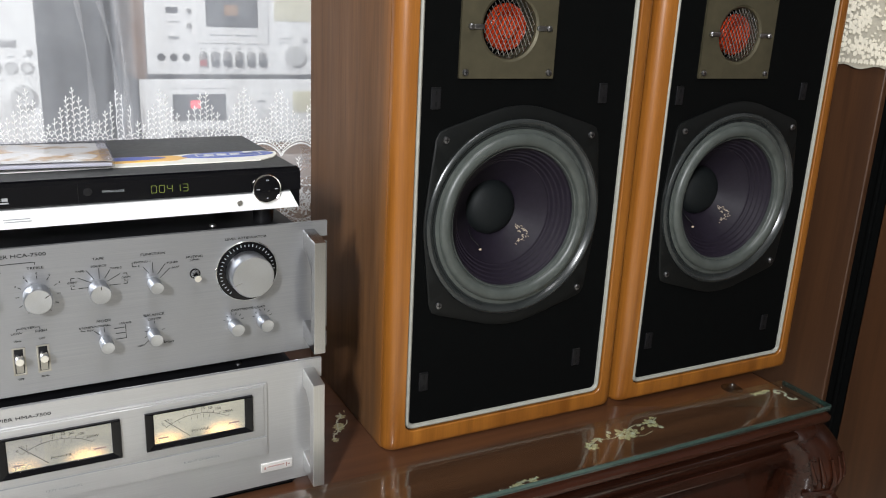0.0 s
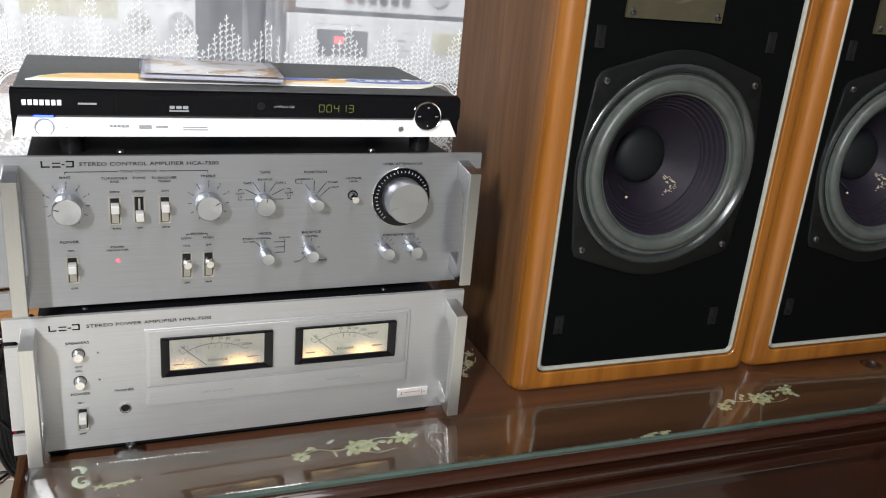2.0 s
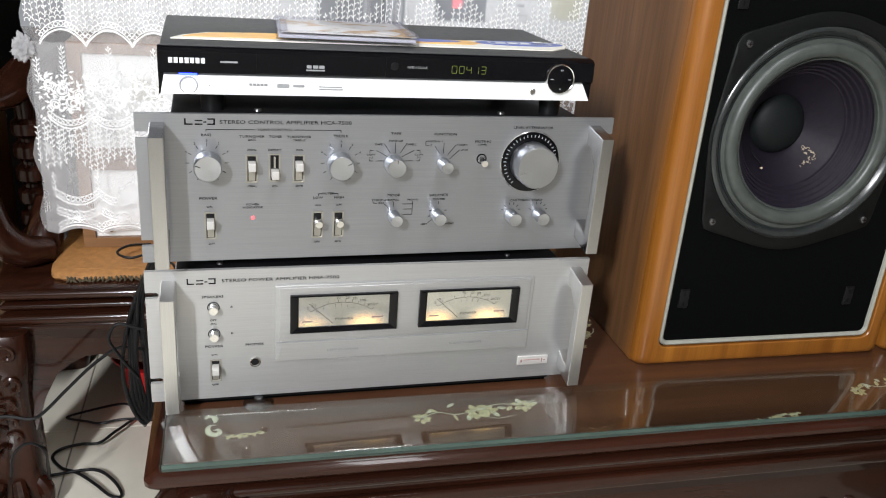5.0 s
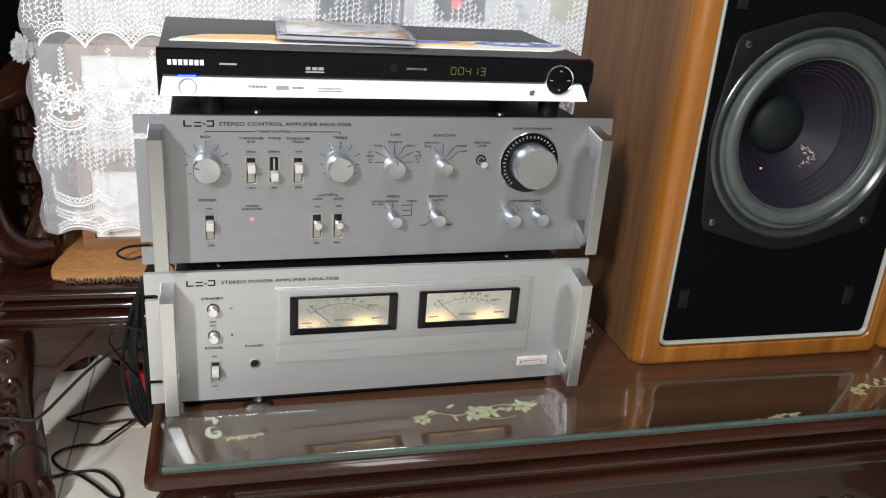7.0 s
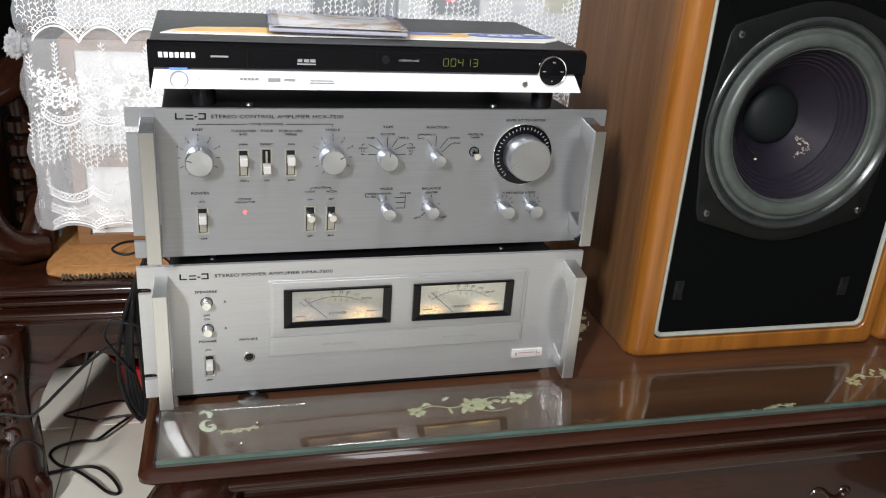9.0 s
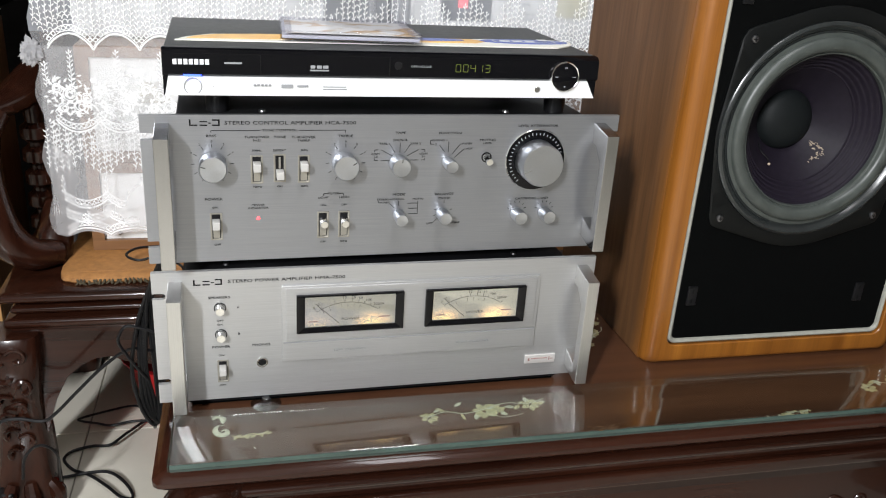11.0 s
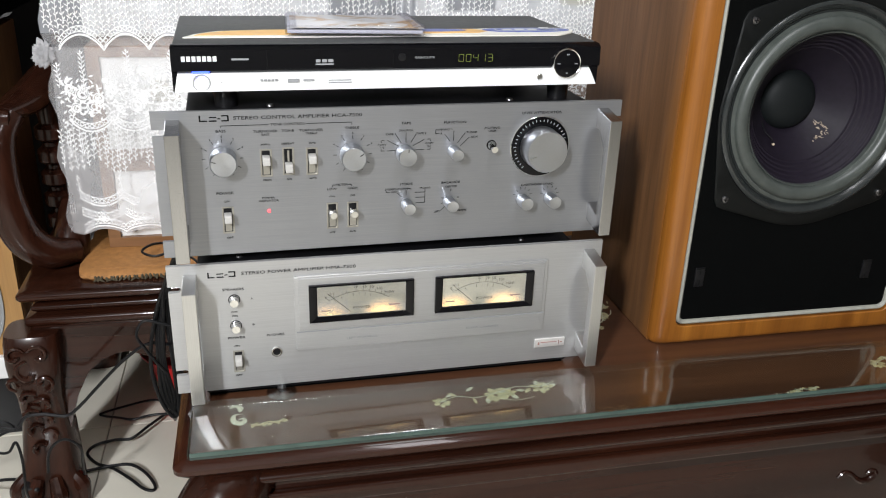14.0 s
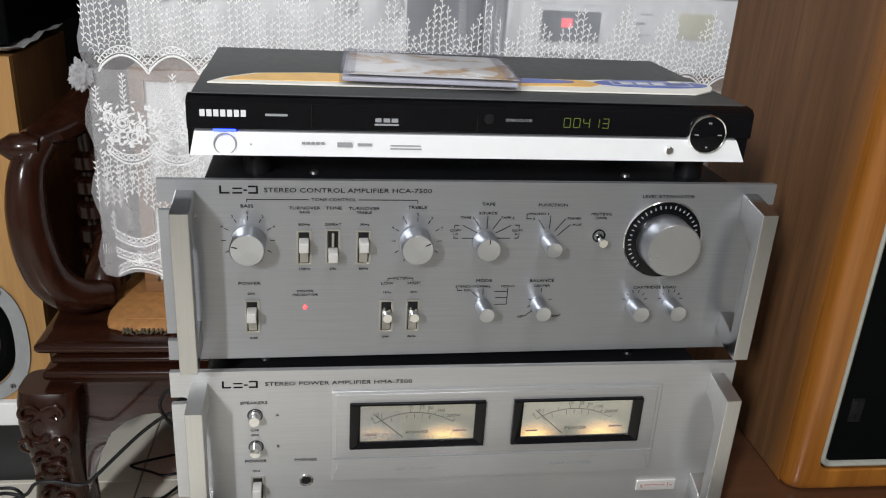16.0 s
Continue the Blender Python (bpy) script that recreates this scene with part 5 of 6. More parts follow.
build_inlay(-0.222, -0.076, 3, 3, 0.85)
build_inlay(0.325, -0.078, 6, 8, 0.85)
build_inlay(-0.498, -0.075, 0, 4, 0.8, True)
build_inlay(0.625, -0.062, 180, 6, 0.8, True)
build_inlay(-0.027, 0.09, 60, 9, 0.45)
build_inlay(0.118, -0.128, 6, 11, 0.40)


# ---- card and disc case on the player ----
def build_card():
    c = thing("printed_card", pose(-0.326, 0.066, 0.8796, 0, 0, 2.2) @ Matrix.Diagonal((1.08, 1, 1, 1)), "orange, white and blue printed card lying on the player", "card")
    out = [(-0.196, -0.026), (-0.186, -0.006), (-0.165, 0.014), (-0.12, 0.022), (0.0, 0.024), (0.09, 0.021), (0.11, 0.026), (0.185, 0.027), (0.198, 0.018), (0.196, 0.004), (0.188, -0.012), (0.170, -0.026)]
    bm = bmesh.new()
    loft(bm, [[(u, v, 0.0) for u, v in out], [(u, v, 0.0012) for u, v in out]])
    sheet = part("sheet", tidy(bm), CARD, c)
    inner = [(-0.186, -0.016), (-0.180, -0.004), (-0.160, 0.012), (-0.12, 0.020), (0.0, 0.022), (0.09, 0.019), (0.104, 0.006), (0.09, -0.008), (0.0, -0.012), (-0.10, -0.014)]
    bm = bmesh.new()
    loft(bm, [[(u, v, 0.0011) for u, v in inner], [(u, v, 0.0015) for u, v in inner]])
    part("orange_field", tidy(bm), ORANGE_PRINT, sheet)
    oval = [(0.146 + 0.048 * math.cos(a) * (1.0), 0.010 + 0.0155 * math.sin(a)) for a in [2 * math.pi * k / 28 for k in range(28)]]
    bm = bmesh.new()
    loft(bm, [[(u, v, 0.0013) for u, v in oval], [(u, v, 0.0017) for u, v in oval]])
    part("blue_oval", tidy(bm), BLUE_PRINT, sheet)
    bm = ring([(0.112, 0.180, 0.002, 0.018, 0.001, 0.0018), (0.114, 0.178, 0.004, 0.016, 0.001, 0.0018)])
    for v in bm.verts:
        v.co = Vector((v.co.x, v.co.z, v.co.y))
    part("oval_frame", tidy(bm), WHITE_INK, sheet)
    for k in range(4):
        part("oval_mark", flat_slab(0.120 + k * 0.0135, 0.130 + k * 0.0135, 0.0065, 0.0135, 0.0016, 0.0021, 0.0002), WHITE_INK, sheet)
    oval = [(0.042 + 0.040 * math.cos(a), 0.010 + 0.009 * math.sin(a)) for a in [2 * math.pi * k / 24 for k in range(24)]]
    bm = bmesh.new()
    loft(bm, [[(u, v, 0.0014) for u, v in oval], [(u, v, 0.0018) for u, v in oval]])
    part("blue_patch", tidy(bm), BLUE_PRINT, sheet)
    lettering("DVD Pl", -0.105, -0.002, 0.016, sheet, BLUE_PRINT, 1.5, 0, name="lettering", flat=True)
    sheet.children[-1].matrix_basis = Matrix.Translation((0, 0.002, 0.0018)) @ Matrix.Translation((0, 0, 0.002))
    lettering("HDTV", -0.155, 0.0, 0.010, sheet, RED_INK, 1.3, 0.013, flat=True)
    sheet.children[-1].matrix_basis = Matrix.Translation((0, 0, 0.0018))
    return c


build_card()


def build_case():
    c = thing("disc_case", pose(-0.364, 0.092, 0.8812, -1.2, 0, -2.0), "clear plastic disc case with a printed sleeve", "disc case")
    part("sleeve", flat_slab(-0.066, 0.070, -0.058, 0.058, 0.0070, 0.0076, 0.0002), SLEEVE, c, "brown and tan printed sleeve")
    part("tray", flat_slab(-0.069, 0.069, -0.060, 0.060, 0.0018, 0.0050, 0.0006), LILAC, c)
    bm = ring([(-0.071, 0.071, 0.0004, 0.0100, 0.001, -0.0625), (-0.071, 0.071, 0.0004, 0.0100, 0.001, 0.0625)])
    part("shell", tidy(bm), CLEAR, c, "clear polystyrene shell")
    for y in (-0.0625, 0.0613):
        part("edge_wall", slab(-0.071, 0.071, y, y + 0.0012, 0.0004, 0.0100, 0.0003), CLEAR, c)
    for x in (-0.071, 0.0595):
        part("hinge_bar", flat_slab(x, x + 0.0115, -0.062, 0.062, 0.0082, 0.0100, 0.0004), CLEAR, c)
    return c


build_case()


# ---- carved rosewood bench ----
BX0, BY0 = -0.862, 0.470


def build_bench():
    bn = thing("rosewood_bench", pose(0, 0, 0), "dark carved rosewood bench with scrolled arm and moulded seat edge", "bench")
    x0, x1, y0, y1 = BX0, 0.62, BY0, 1.02
    prof = [(-0.006, 0.345), (-0.006, 0.349)] + nose(-0.006, 0.349, 0.367, 0.008) + [(-0.016, 0.3685)] + nose(-0.020, 0.370, 0.386, 0.012) + [(-0.022, 0.388), (-0.022, 0.394)] + nose(-0.004, 0.3955, 0.4135, 0.012, 7)
    part("seat", stack(prof, x0 + 0.008, x1, y0 + 0.008, y1), ROSEWOOD_X, bn, "polished seat with stepped mouldings")
    # front apron with a shaped lower edge
    bm = bmesh.new()
    top, low = [], []
    n = 60
    for k in range(n + 1):
        f = k / n
        x = x0 + 0.045 + (x1 - x0 - 0.09) * f
        e = min(f, 1 - f) * (x1 - x0)
        z = 0.272 + 0.020 * math.exp(-((e - 0.115) / 0.035) ** 2) - 0.030 * max(0.0, 1 - (e - 0.04) / 0.035) ** 2 * (1 if e < 0.075 else 0)
        low.append((x, z))
        top.append((x, 0.3455))
    loops = []
    for y in (y0 + 0.012, y0 + 0.036):
        loops.append([(x, y, z) for x, z in top] + [(x, y, z) for x, z in low[::-1]])
    loft(bm, loops)
    part("apron", tidy(bm), ROSEWOOD_X, bn)
    part("side_rail", slab(x0 + 0.012, x0 + 0.034, y0 + 0.05, y1 - 0.04, 0.262, 0.3455, 0.003), ROSEWOOD_X, bn)
    for lx, ly, sx in ((x0 + 0.010, y0 + 0.010, -1), (x1 - 0.03, y0 + 0.010, 1), (x0 + 0.010, y1 - 0.05, -1), (x1 - 0.03, y1 - 0.05, 1)):
        bm = bmesh.new()
        loops = []
        for z, cx, cy, hx, hy in ((0.3448, -0.006, 0.006, 0.042, 0.036), (0.330, -0.006, 0.003, 0.044, 0.041), (0.295, -0.005, 0.002, 0.044, 0.044), (0.262, -0.004, 0.004, 0.041, 0.042), (0.225, -0.003, 0.012, 0.037, 0.038), (0.180, -0.002, 0.020, 0.037, 0.036), (0.140, 0.000, 0.024, 0.042, 0.036), (0.100, 0.002, 0.024, 0.045, 0.037), (0.060, 0.004, 0.018, 0.049, 0.042), (0.025, 0.006, 0.012, 0.053, 0.048), (0.001, 0.006, 0.012, 0.050, 0.045)):
            ring_pts = []
            for k in range(28):
                a = 2 * math.pi * k / 28
                c, q = math.cos(a), math.sin(a)
                ring_pts.append((lx + sx * cx + hx * math.copysign(abs(c) ** 0.55, c), ly + cy + hy * math.copysign(abs(q) ** 0.55, q), z))
            loops.append(ring_pts)
        loft(bm, loops)
        lg = part("leg", tidy(bm), ROSEWOOD_Z, bn, "carved bowed leg with claw foot", 50)
        if sx < 0 and ly < 0.6:
            def scroll(u, z, r, turns, start, way, thick, lift=0.0):
                pts = []
                n = int(9 * turns)
                for k in range(n + 1):
                    f = k / n
                    a = start + way * 2 * math.pi * turns * f
                    rr = r * (1 - 0.78 * f)
                    zz = z + rr * math.sin(a)
                    front = -0.040 + 0.010 * max(0.0, (0.262 - zz) / 0.06) if zz > 0.18 else -0.0185
                    pts.append((lx + u + rr * math.cos(a), ly + min(front, -0.014) + 0.001 - lift, zz))
                return tube(pts, [thick * (0.55 + 0.6 * k / n) for k in range(n + 1)], 7, steps=2)
            for u, z, r, turns, start, way, thick in ((-0.017, 0.318, 0.017, 0.9, 0.4, 1, 0.0046), (0.019, 0.318, 0.018, 0.8, 2.7, -1, 0.0050), (0.000, 0.286, 0.023, 0.7, 1.6, 1, 0.0056), (-0.022, 0.270, 0.016, 0.6, 4.7, -1, 0.0042), (0.020, 0.266, 0.018, 0.8, 4.7, 1, 0.0050)):
                part("mask_carving", scroll(u, z, r, turns, start, way, thick, 0.001), ROSEWOOD_Z, lg)
            for u, z, r in ((-0.014, 0.232, 0.014), (0.015, 0.218, 0.013), (-0.016, 0.196, 0.014), (0.014, 0.182, 0.013), (-0.016, 0.158, 0.014), (0.016, 0.146, 0.013), (-0.014, 0.120, 0.013)):
                part("leaf_carving", scroll(u * 0.8, z, r * 1.3, 0.55, 0.6 if u < 0 else 2.6, 1 if u < 0 else -1, 0.0046, -0.001), ROSEWOOD_Z, lg)
            for k in range(4):
                a = -2.75 + k * 0.78
                part("claw", tube([(lx - 0.006 + 0.036 * math.cos(a), ly + 0.012 + 0.036 * math.sin(a), 0.064), (lx - 0.006 + 0.056 * math.cos(a), ly + 0.010 + 0.054 * math.sin(a), 0.040), (lx - 0.006 + 0.060 * math.cos(a), ly + 0.010 + 0.060 * math.sin(a), 0.009)], [0.011, 0.0150, 0.009], 10), ROSEWOOD_Z, lg)
    # scrolled arm
    arm = part("arm", tube([(-0.800, 0.98, 0.735), (-0.806, 0.86, 0.728), (-0.820, 0.74, 0.706), (-0.842, 0.64, 0.684), (-0.862, 0.575, 0.680)], [0.030, 0.034, 0.036, 0.034, 0.022], 14, flat=0.55, steps=7), ROSEWOOD_Z, bn, "polished curved arm rest")
    part("arm_tip", lathe([(0.0, -0.030), (0.012, -0.027), (0.020, -0.014), (0.021, 0.006), (0.015, 0.024), (0.0, 0.028)], 18, "X", (-0.872, 0.566, 0.672)), ROSEWOOD_Z, bn)
    part("arm_scroll", tube([(-0.850, 0.585, 0.676), (-0.866, 0.560, 0.645), (-0.871, 0.548, 0.590), (-0.866, 0.545, 0.530), (-0.852, 0.550, 0.478), (-0.822, 0.562, 0.446), (-0.785, 0.590, 0.437)], [0.020, 0.024, 0.028, 0.030, 0.030, 0.028, 0.022], 16, steps=7), ROSEWOOD_Z, bn, "thick curled arm support")
    part("arm_post", tube([(-0.800, 0.60, 0.413), (-0.795, 0.62, 0.46), (-0.800, 0.66, 0.50)], [0.034, 0.030, 0.016], 12), ROSEWOOD_Z, bn)
    prof = [(0.014, 0.413), (0.020, 0.43)]
    for k in range(5):
        z = 0.445 + k * 0.040
        prof += [(0.014, z), (0.024, z + 0.008), (0.024, z + 0.026), (0.014, z + 0.034)]
    prof += [(0.016, 0.655), (0.012, 0.70)]
    part("baluster", lathe(prof, 16, "Z", (-0.820, 0.68, 0)), ROSEWOOD_Z, bn, "turned beaded baluster under the arm")
    part("arm_back", slab(-0.845, -0.795, 0.90, 0.96, 0.413, 0.80, 0.006), ROSEWOOD_Z, bn)
    return bn


build_bench()


def build_cushion():
    cu = thing("seat_pad", pose(0, 0, 0.4135), "worn tan leather seat pad with frayed front edge", "seat pad")
    rnd = random.Random(2)
    bm = bmesh.new()
    loops = []
    base = rrect(-0.772, 0.50, 0.508, 1.00, 0.03, 6)
    full = []
    for k, p in enumerate(base):
        q = base[(k + 1) % len(base)]
        m = max(1, int(math.dist(p, q) / 0.02))
        full += [(p[0] + (q[0] - p[0]) * j / m, p[1] + (q[1] - p[1]) * j / m) for j in range(m)]
    wob = [rnd.uniform(-0.002, 0.002) for _ in full]
    for d, z in ((0.0, 0.0), (-0.003, 0.004), (-0.002, 0.009), (0.003, 0.012), (0.012, 0.0135)):
        loops.append([(x + (d + w if x < -0.7 else 0), y + (d + w if y < 0.52 else 0), z) for (x, y), w in zip(full, wob)])
    loft(bm, loops)
    part("leather", tidy(bm), CUSHION, cu)
    bm = bmesh.new()
    for k in range(170):
        x = -0.745 + k * 0.0062
        tube([(x, 0.507, 0.007), (x + rnd.uniform(-0.003, 0.003), 0.502 + rnd.uniform(-0.003, 0.002), 0.004), (x + rnd.uniform(-0.006, 0.006), 0.500 + rnd.uniform(-0.004, 0.002), 0.001)], [0.002, 0.0026, 0.001], 5, bm, steps=2)
    tagged(part("frayed_edge", bm, CUSHION_EDGE, cu, "dark frayed backing along the front"), kind="stuff")
    for k in range(20):
        part("stitch", tube([(-0.74 + k * 0.03, 0.524, 0.0132), (-0.725 + k * 0.03, 0.524, 0.0138), (-0.715 + k * 0.03, 0.524, 0.0132)], 0.0008, 5, steps=2), CUSHION, cu)
    return cu


build_cushion()
SEAT = 0.427


# ---- stacked equipment behind the lace ----
def build_cased(name, z0, z1, label, x0=-0.735, x1=-0.335, y0=0.615, face=DECK_SILVER):
    r = thing(name, pose(0, y0, z0), label, "receiver")
    h = z1 - z0
    part("wooden_case", tidy(ring([(x0, x1, 0, h, 0.002, 0.30), (x0, x1, 0, h, 0.002, 0.001), (x0 + 0.001, x1 - 0.001, 0.001, h - 0.001, 0.002, 0.0), (x0 + 0.020, x1 - 0.020, 0.018, h - 0.018, 0.001, 0.0), (x0 + 0.020, x1 - 0.020, 0.018, h - 0.018, 0.001, 0.02)])), CASE_WOOD, r, "brown wooden case")
    part("faceplate", slab(x0 + 0.020, x1 - 0.020, 0.008, 0.28, 0.018, h - 0.018, 0.001), face, r, "bright silver faceplate")
    return r, h


r1, h = build_cased("wooden_cased_tuner", SEAT, 0.585, "bright-faced tuner in a brown wooden case under the lace")
for k in range(4):
    part("faceplate_screw", lathe([(0.004, 0.0), (0.004, -0.002), (0, -0.003)], 12, "Y", (-0.690 + k * 0.1, 0.008, 0.030)), SCREW, r1)
r2, h = build_cased("wooden_cased_receiver", 0.5855, 0.778, "bright-faced receiver in a brown wooden case under the lace")
part("tuning_window", slab(-0.64, -0.50, 0.0055, 0.009, 0.10, 0.135, 0.001), IVORY, r2)
for k in range(4):
    part("knob", lathe([(0.016, 0.0), (0.016, -0.018), (0.014, -0.020), (0, -0.020)], 24, "Y", (-0.685 + k * 0.09, 0.008, 0.055)), DECK_KNOB, r2)

r3 = thing("meter_amplifier", pose(0, 0.70, 0.7785), "silver amplifier with cream meters and round knobs under the lace", "amplifier")
part("casing", slab(-0.74, -0.342, 0.006, 0.26, 0.004, 0.30, 0.002), BLACK_METAL, r3)
part("faceplate", slab(-0.748, -0.334, 0.0, 0.006, 0.002, 0.305, 0.0015), DECK_SILVER, r3)
for x in (-0.57, -0.495):
    m = part("meter", slab(x - 0.036, x + 0.036, -0.002, 0.0, 0.096, 0.140, 0.001), METER_CREAM, r3, "cream-faced needle meter")
    strokes([((x - 0.026, 0.116), (x - 0.010, 0.124)), ((x - 0.010, 0.124), (x + 0.010, 0.124)), ((x + 0.010, 0.124), (x + 0.026, 0.116))], 0.001, RED_INK, m, "scale", -0.0026)
for x, z, r in ((-0.362, 0.095, 0.018), (-0.70, 0.105, 0.018), (-0.65, 0.105, 0.017), (-0.43, 0.095, 0.016)):
    kn = part("knob", lathe([(r, 0.0), (r * 0.98, -0.016), (r * 0.9, -0.018), (0, -0.0178)], 28, "Y", (x, 0, z)), DECK_KNOB, r3)
    part("pointer", tube([(x - r * 0.1, -0.0182, z + r * 0.1), (x - r * 0.6, -0.0182, z + r * 0.6)], 0.0006, 5, raw=True), INK, kn)
for k in range(6):
    part("push_button", lathe([(0.0095, 0.0), (0.0095, -0.006), (0.008, -0.007), (0.007, -0.004), (0, -0.004)], 24, "Y", (-0.352 - k * 0.0235, 0, 0.142)), DECK_KNOB, r3)
part("lever_slot", slab(-0.44, -0.365, -0.004, 0.0, 0.174, 0.186, 0.002), ALU_WARM, r3)
bars([(-0.356 - k * 0.0235, -0.345 - k * 0.0235, 0.158, 0.1595) for k in range(5)] + [(-0.40, -0.385, 0.120, 0.1215), (-0.372, -0.352, 0.068, 0.0695)], GREY_INK, r3, "faceplate_print")
part("thumb_screw", lathe([(0.005, 0.0), (0.005, -0.003), (0, -0.003)], 16, "Y", (-0.347, 0, 0.166)), CHROME, r3)

st = thing("wooden_stand", pose(0, 0.70, 0.4275), "brown wooden stand under the cassette decks", "stand")
part("stand_body", slab(-0.176, 0.32, 0.004, 0.27, 0.0, 0.355, 0.003), CASE_WOOD, st)

d2 = thing("cassette_deck", pose(0, 0.70, 0.7835), "silver cassette deck with a dark window and red glow", "cassette deck", "cassette decks behind the lace")
part("casing", slab(-0.175, 0.315, 0.006, 0.25, 0.0, 0.116, 0.002), BLACK_METAL, d2)
part("faceplate", slab(-0.178, 0.318, 0.0, 0.006, 0.0, 0.1175, 0.0015), DECK_SILVER, d2)
part("cassette_window", slab(-0.123, -0.029, -0.003, 0.0, 0.044, 0.091, 0.001), DECK_DARK, d2)
part("red_light", slab(-0.092, -0.074, -0.0042, -0.003, 0.066, 0.080, 0.0004), RED_GLOW, d2, "red glowing tape light")
part("meter", slab(0.098, 0.16, -0.002, 0.0, 0.055, 0.095, 0.001), METER_CREAM, d2)
bars([(0.036, 0.058, 0.090, 0.0915), (0.030, 0.045, 0.075, 0.0785), (0.036, 0.058, 0.058, 0.0595), (-0.13, -0.02, 0.1005, 0.1012)], GREY_INK, d2, "faceplate_print")
for k in range(4):
    part("key", slab(-0.125 + k * 0.026, -0.103 + k * 0.026, -0.008, 0.0, 0.012, 0.028, 0.002), ALU_WARM, d2)

d1 = thing("cassette_deck", pose(0, 0.70, 0.9015), "silver cassette deck with piano keys and wooden sides", "cassette deck", "cassette decks behind the lace")
part("casing", slab(-0.163, 0.31, 0.006, 0.25, 0.006, 0.20, 0.002), BLACK_METAL, d1)
for x in (-0.185, 0.311):
    part("wooden_side", slab(x, x + 0.021, -0.002, 0.25, 0.0, 0.21, 0.002), CASE_WOOD, d1)
part("faceplate", slab(-0.163, 0.31, 0.0, 0.006, 0.008, 0.205, 0.0015), DECK_SILVER, d1)
part("cassette_door", slab(-0.078, 0.052, -0.004, 0.0, 0.063, 0.20, 0.0015), DECK_SILVER, d1)
part("cassette_window", slab(-0.061, 0.032, -0.006, -0.004, 0.092, 0.19, 0.001), DECK_DARK, d1)
part("cassette_label", slab(-0.028, -0.004, -0.0068, -0.006, 0.112, 0.130, 0.0003), CUSHION, d1)
for k in range(6):
    ky = part("piano_key", slab(-0.0755 + k * 0.0215, -0.0615 + k * 0.0215, -0.013, 0.0, 0.022, 0.050, 0.005), CHROME, d1)
    part("key_end", slab(-0.0750 + k * 0.0215, -0.0620 + k * 0.0215, -0.0135, -0.008, 0.023, 0.036, 0.003), DECK_DARK if k else RED_PLASTIC, ky)
for k in range(3):
    part("jack", lathe([(0.0065, 0.0), (0.0065, -0.002), (0.004, -0.002), (0.004, 0.001), (0, 0.001)], 20, "Y", (-0.139 + k * 0.0215, 0, 0.038)), BLACK, d1)
for z in (0.118, 0.093):
    part("toggle", lathe([(0.004, 0.0), (0.004, -0.008), (0, -0.009)], 14, "Y", (-0.091, 0, z)), CHROME, d1)
part("counter_window", slab(-0.128, -0.108, -0.002, 0.0, 0.113, 0.123, 0.0005), DECK_DARK, d1)
part("meter", slab(0.064, 0.145, -0.002, 0.0, 0.105, 0.16, 0.001), METER_CREAM, d1)
kn = part("level_knob", lathe([(0.019, 0.0), (0.0185, -0.014), (0.017, -0.016), (0, -0.0155)], 32, "Y", (0.101, 0, 0.043)), DECK_KNOB, d1)
part("small_knob", lathe([(0.005, 0.0), (0.005, -0.01), (0, -0.011)], 16, "Y", (0.118, 0, 0.074)), DECK_KNOB, d1)
bars([(-0.055, -0.015, 0.0768, 0.0785), (-0.010, 0.030, 0.0768, 0.0785), (-0.128, -0.105, 0.098, 0.0992), (-0.126, -0.108, 0.070, 0.074), (0.072, 0.096, 0.074, 0.0752), (0.072, 0.096, 0.066, 0.0672)] + [(-0.073 + k * 0.0215, -0.064 + k * 0.0215, 0.054, 0.0552) for k in range(6)], GREY_INK, d1, "faceplate_print", -0.0046)


# ---- lace cover ----
LP = 0.0675
LX0 = -0.767


def lace_y(u, v):
    pleat = math.exp(-((u + 0.222) / 0.012) ** 2)
    return 0.590 + 0.0035 * math.sin(u * 47 + 1.3 * math.sin(v * 9)) + 0.002 * math.sin(u * 113 + v * 11) + 0.022 * pleat - 0.010 * math.exp(-((u + 0.200) / 0.010) ** 2)


def ribbon(bm, pts, w):
    """A raised thread laid on the cover."""
    n = len(pts)
    rows = []
    for k, (u, v) in enumerate(pts):
        a, b = pts[max(k - 1, 0)], pts[min(k + 1, n - 1)]
        dx, dz = b[0] - a[0], b[1] - a[1]
        ln = math.hypot(dx, dz) or 1e-6
        sx, sz = -dz / ln * w / 2, dx / ln * w / 2
        y = lace_y(u, v)
        rows.append((bm.verts.new((u + sx, y - 0.0006, v + sz)), bm.verts.new((u, y - 0.0014, v)), bm.verts.new((u - sx, y - 0.0006, v - sz))))
    for a, b in zip(rows, rows[1:]):
        bm.faces.new((a[0], a[1], b[1], b[0]))
        bm.faces.new((a[1], a[2], b[2], b[1]))


def leaf(bm, u, v, ang, ln, wd):
    c, s = math.cos(ang), math.sin(ang)
    P = lambda a, b, d: (u + a * c - b * s, lace_y(u, v) - d, v + a * s + b * c)
    v0, v1, v2, v3, m = (bm.verts.new(P(*q)) for q in ((0, 0, 0.0006), (ln * 0.5, wd / 2, 0.0006), (ln, 0, 0.0006), (ln * 0.5, -wd / 2, 0.0006), (ln * 0.5, 0, 0.0015)))
    for a, b in ((v0, v1), (v1, v2), (v2, v3), (v3, v0)):
        bm.faces.new((a, b, m))


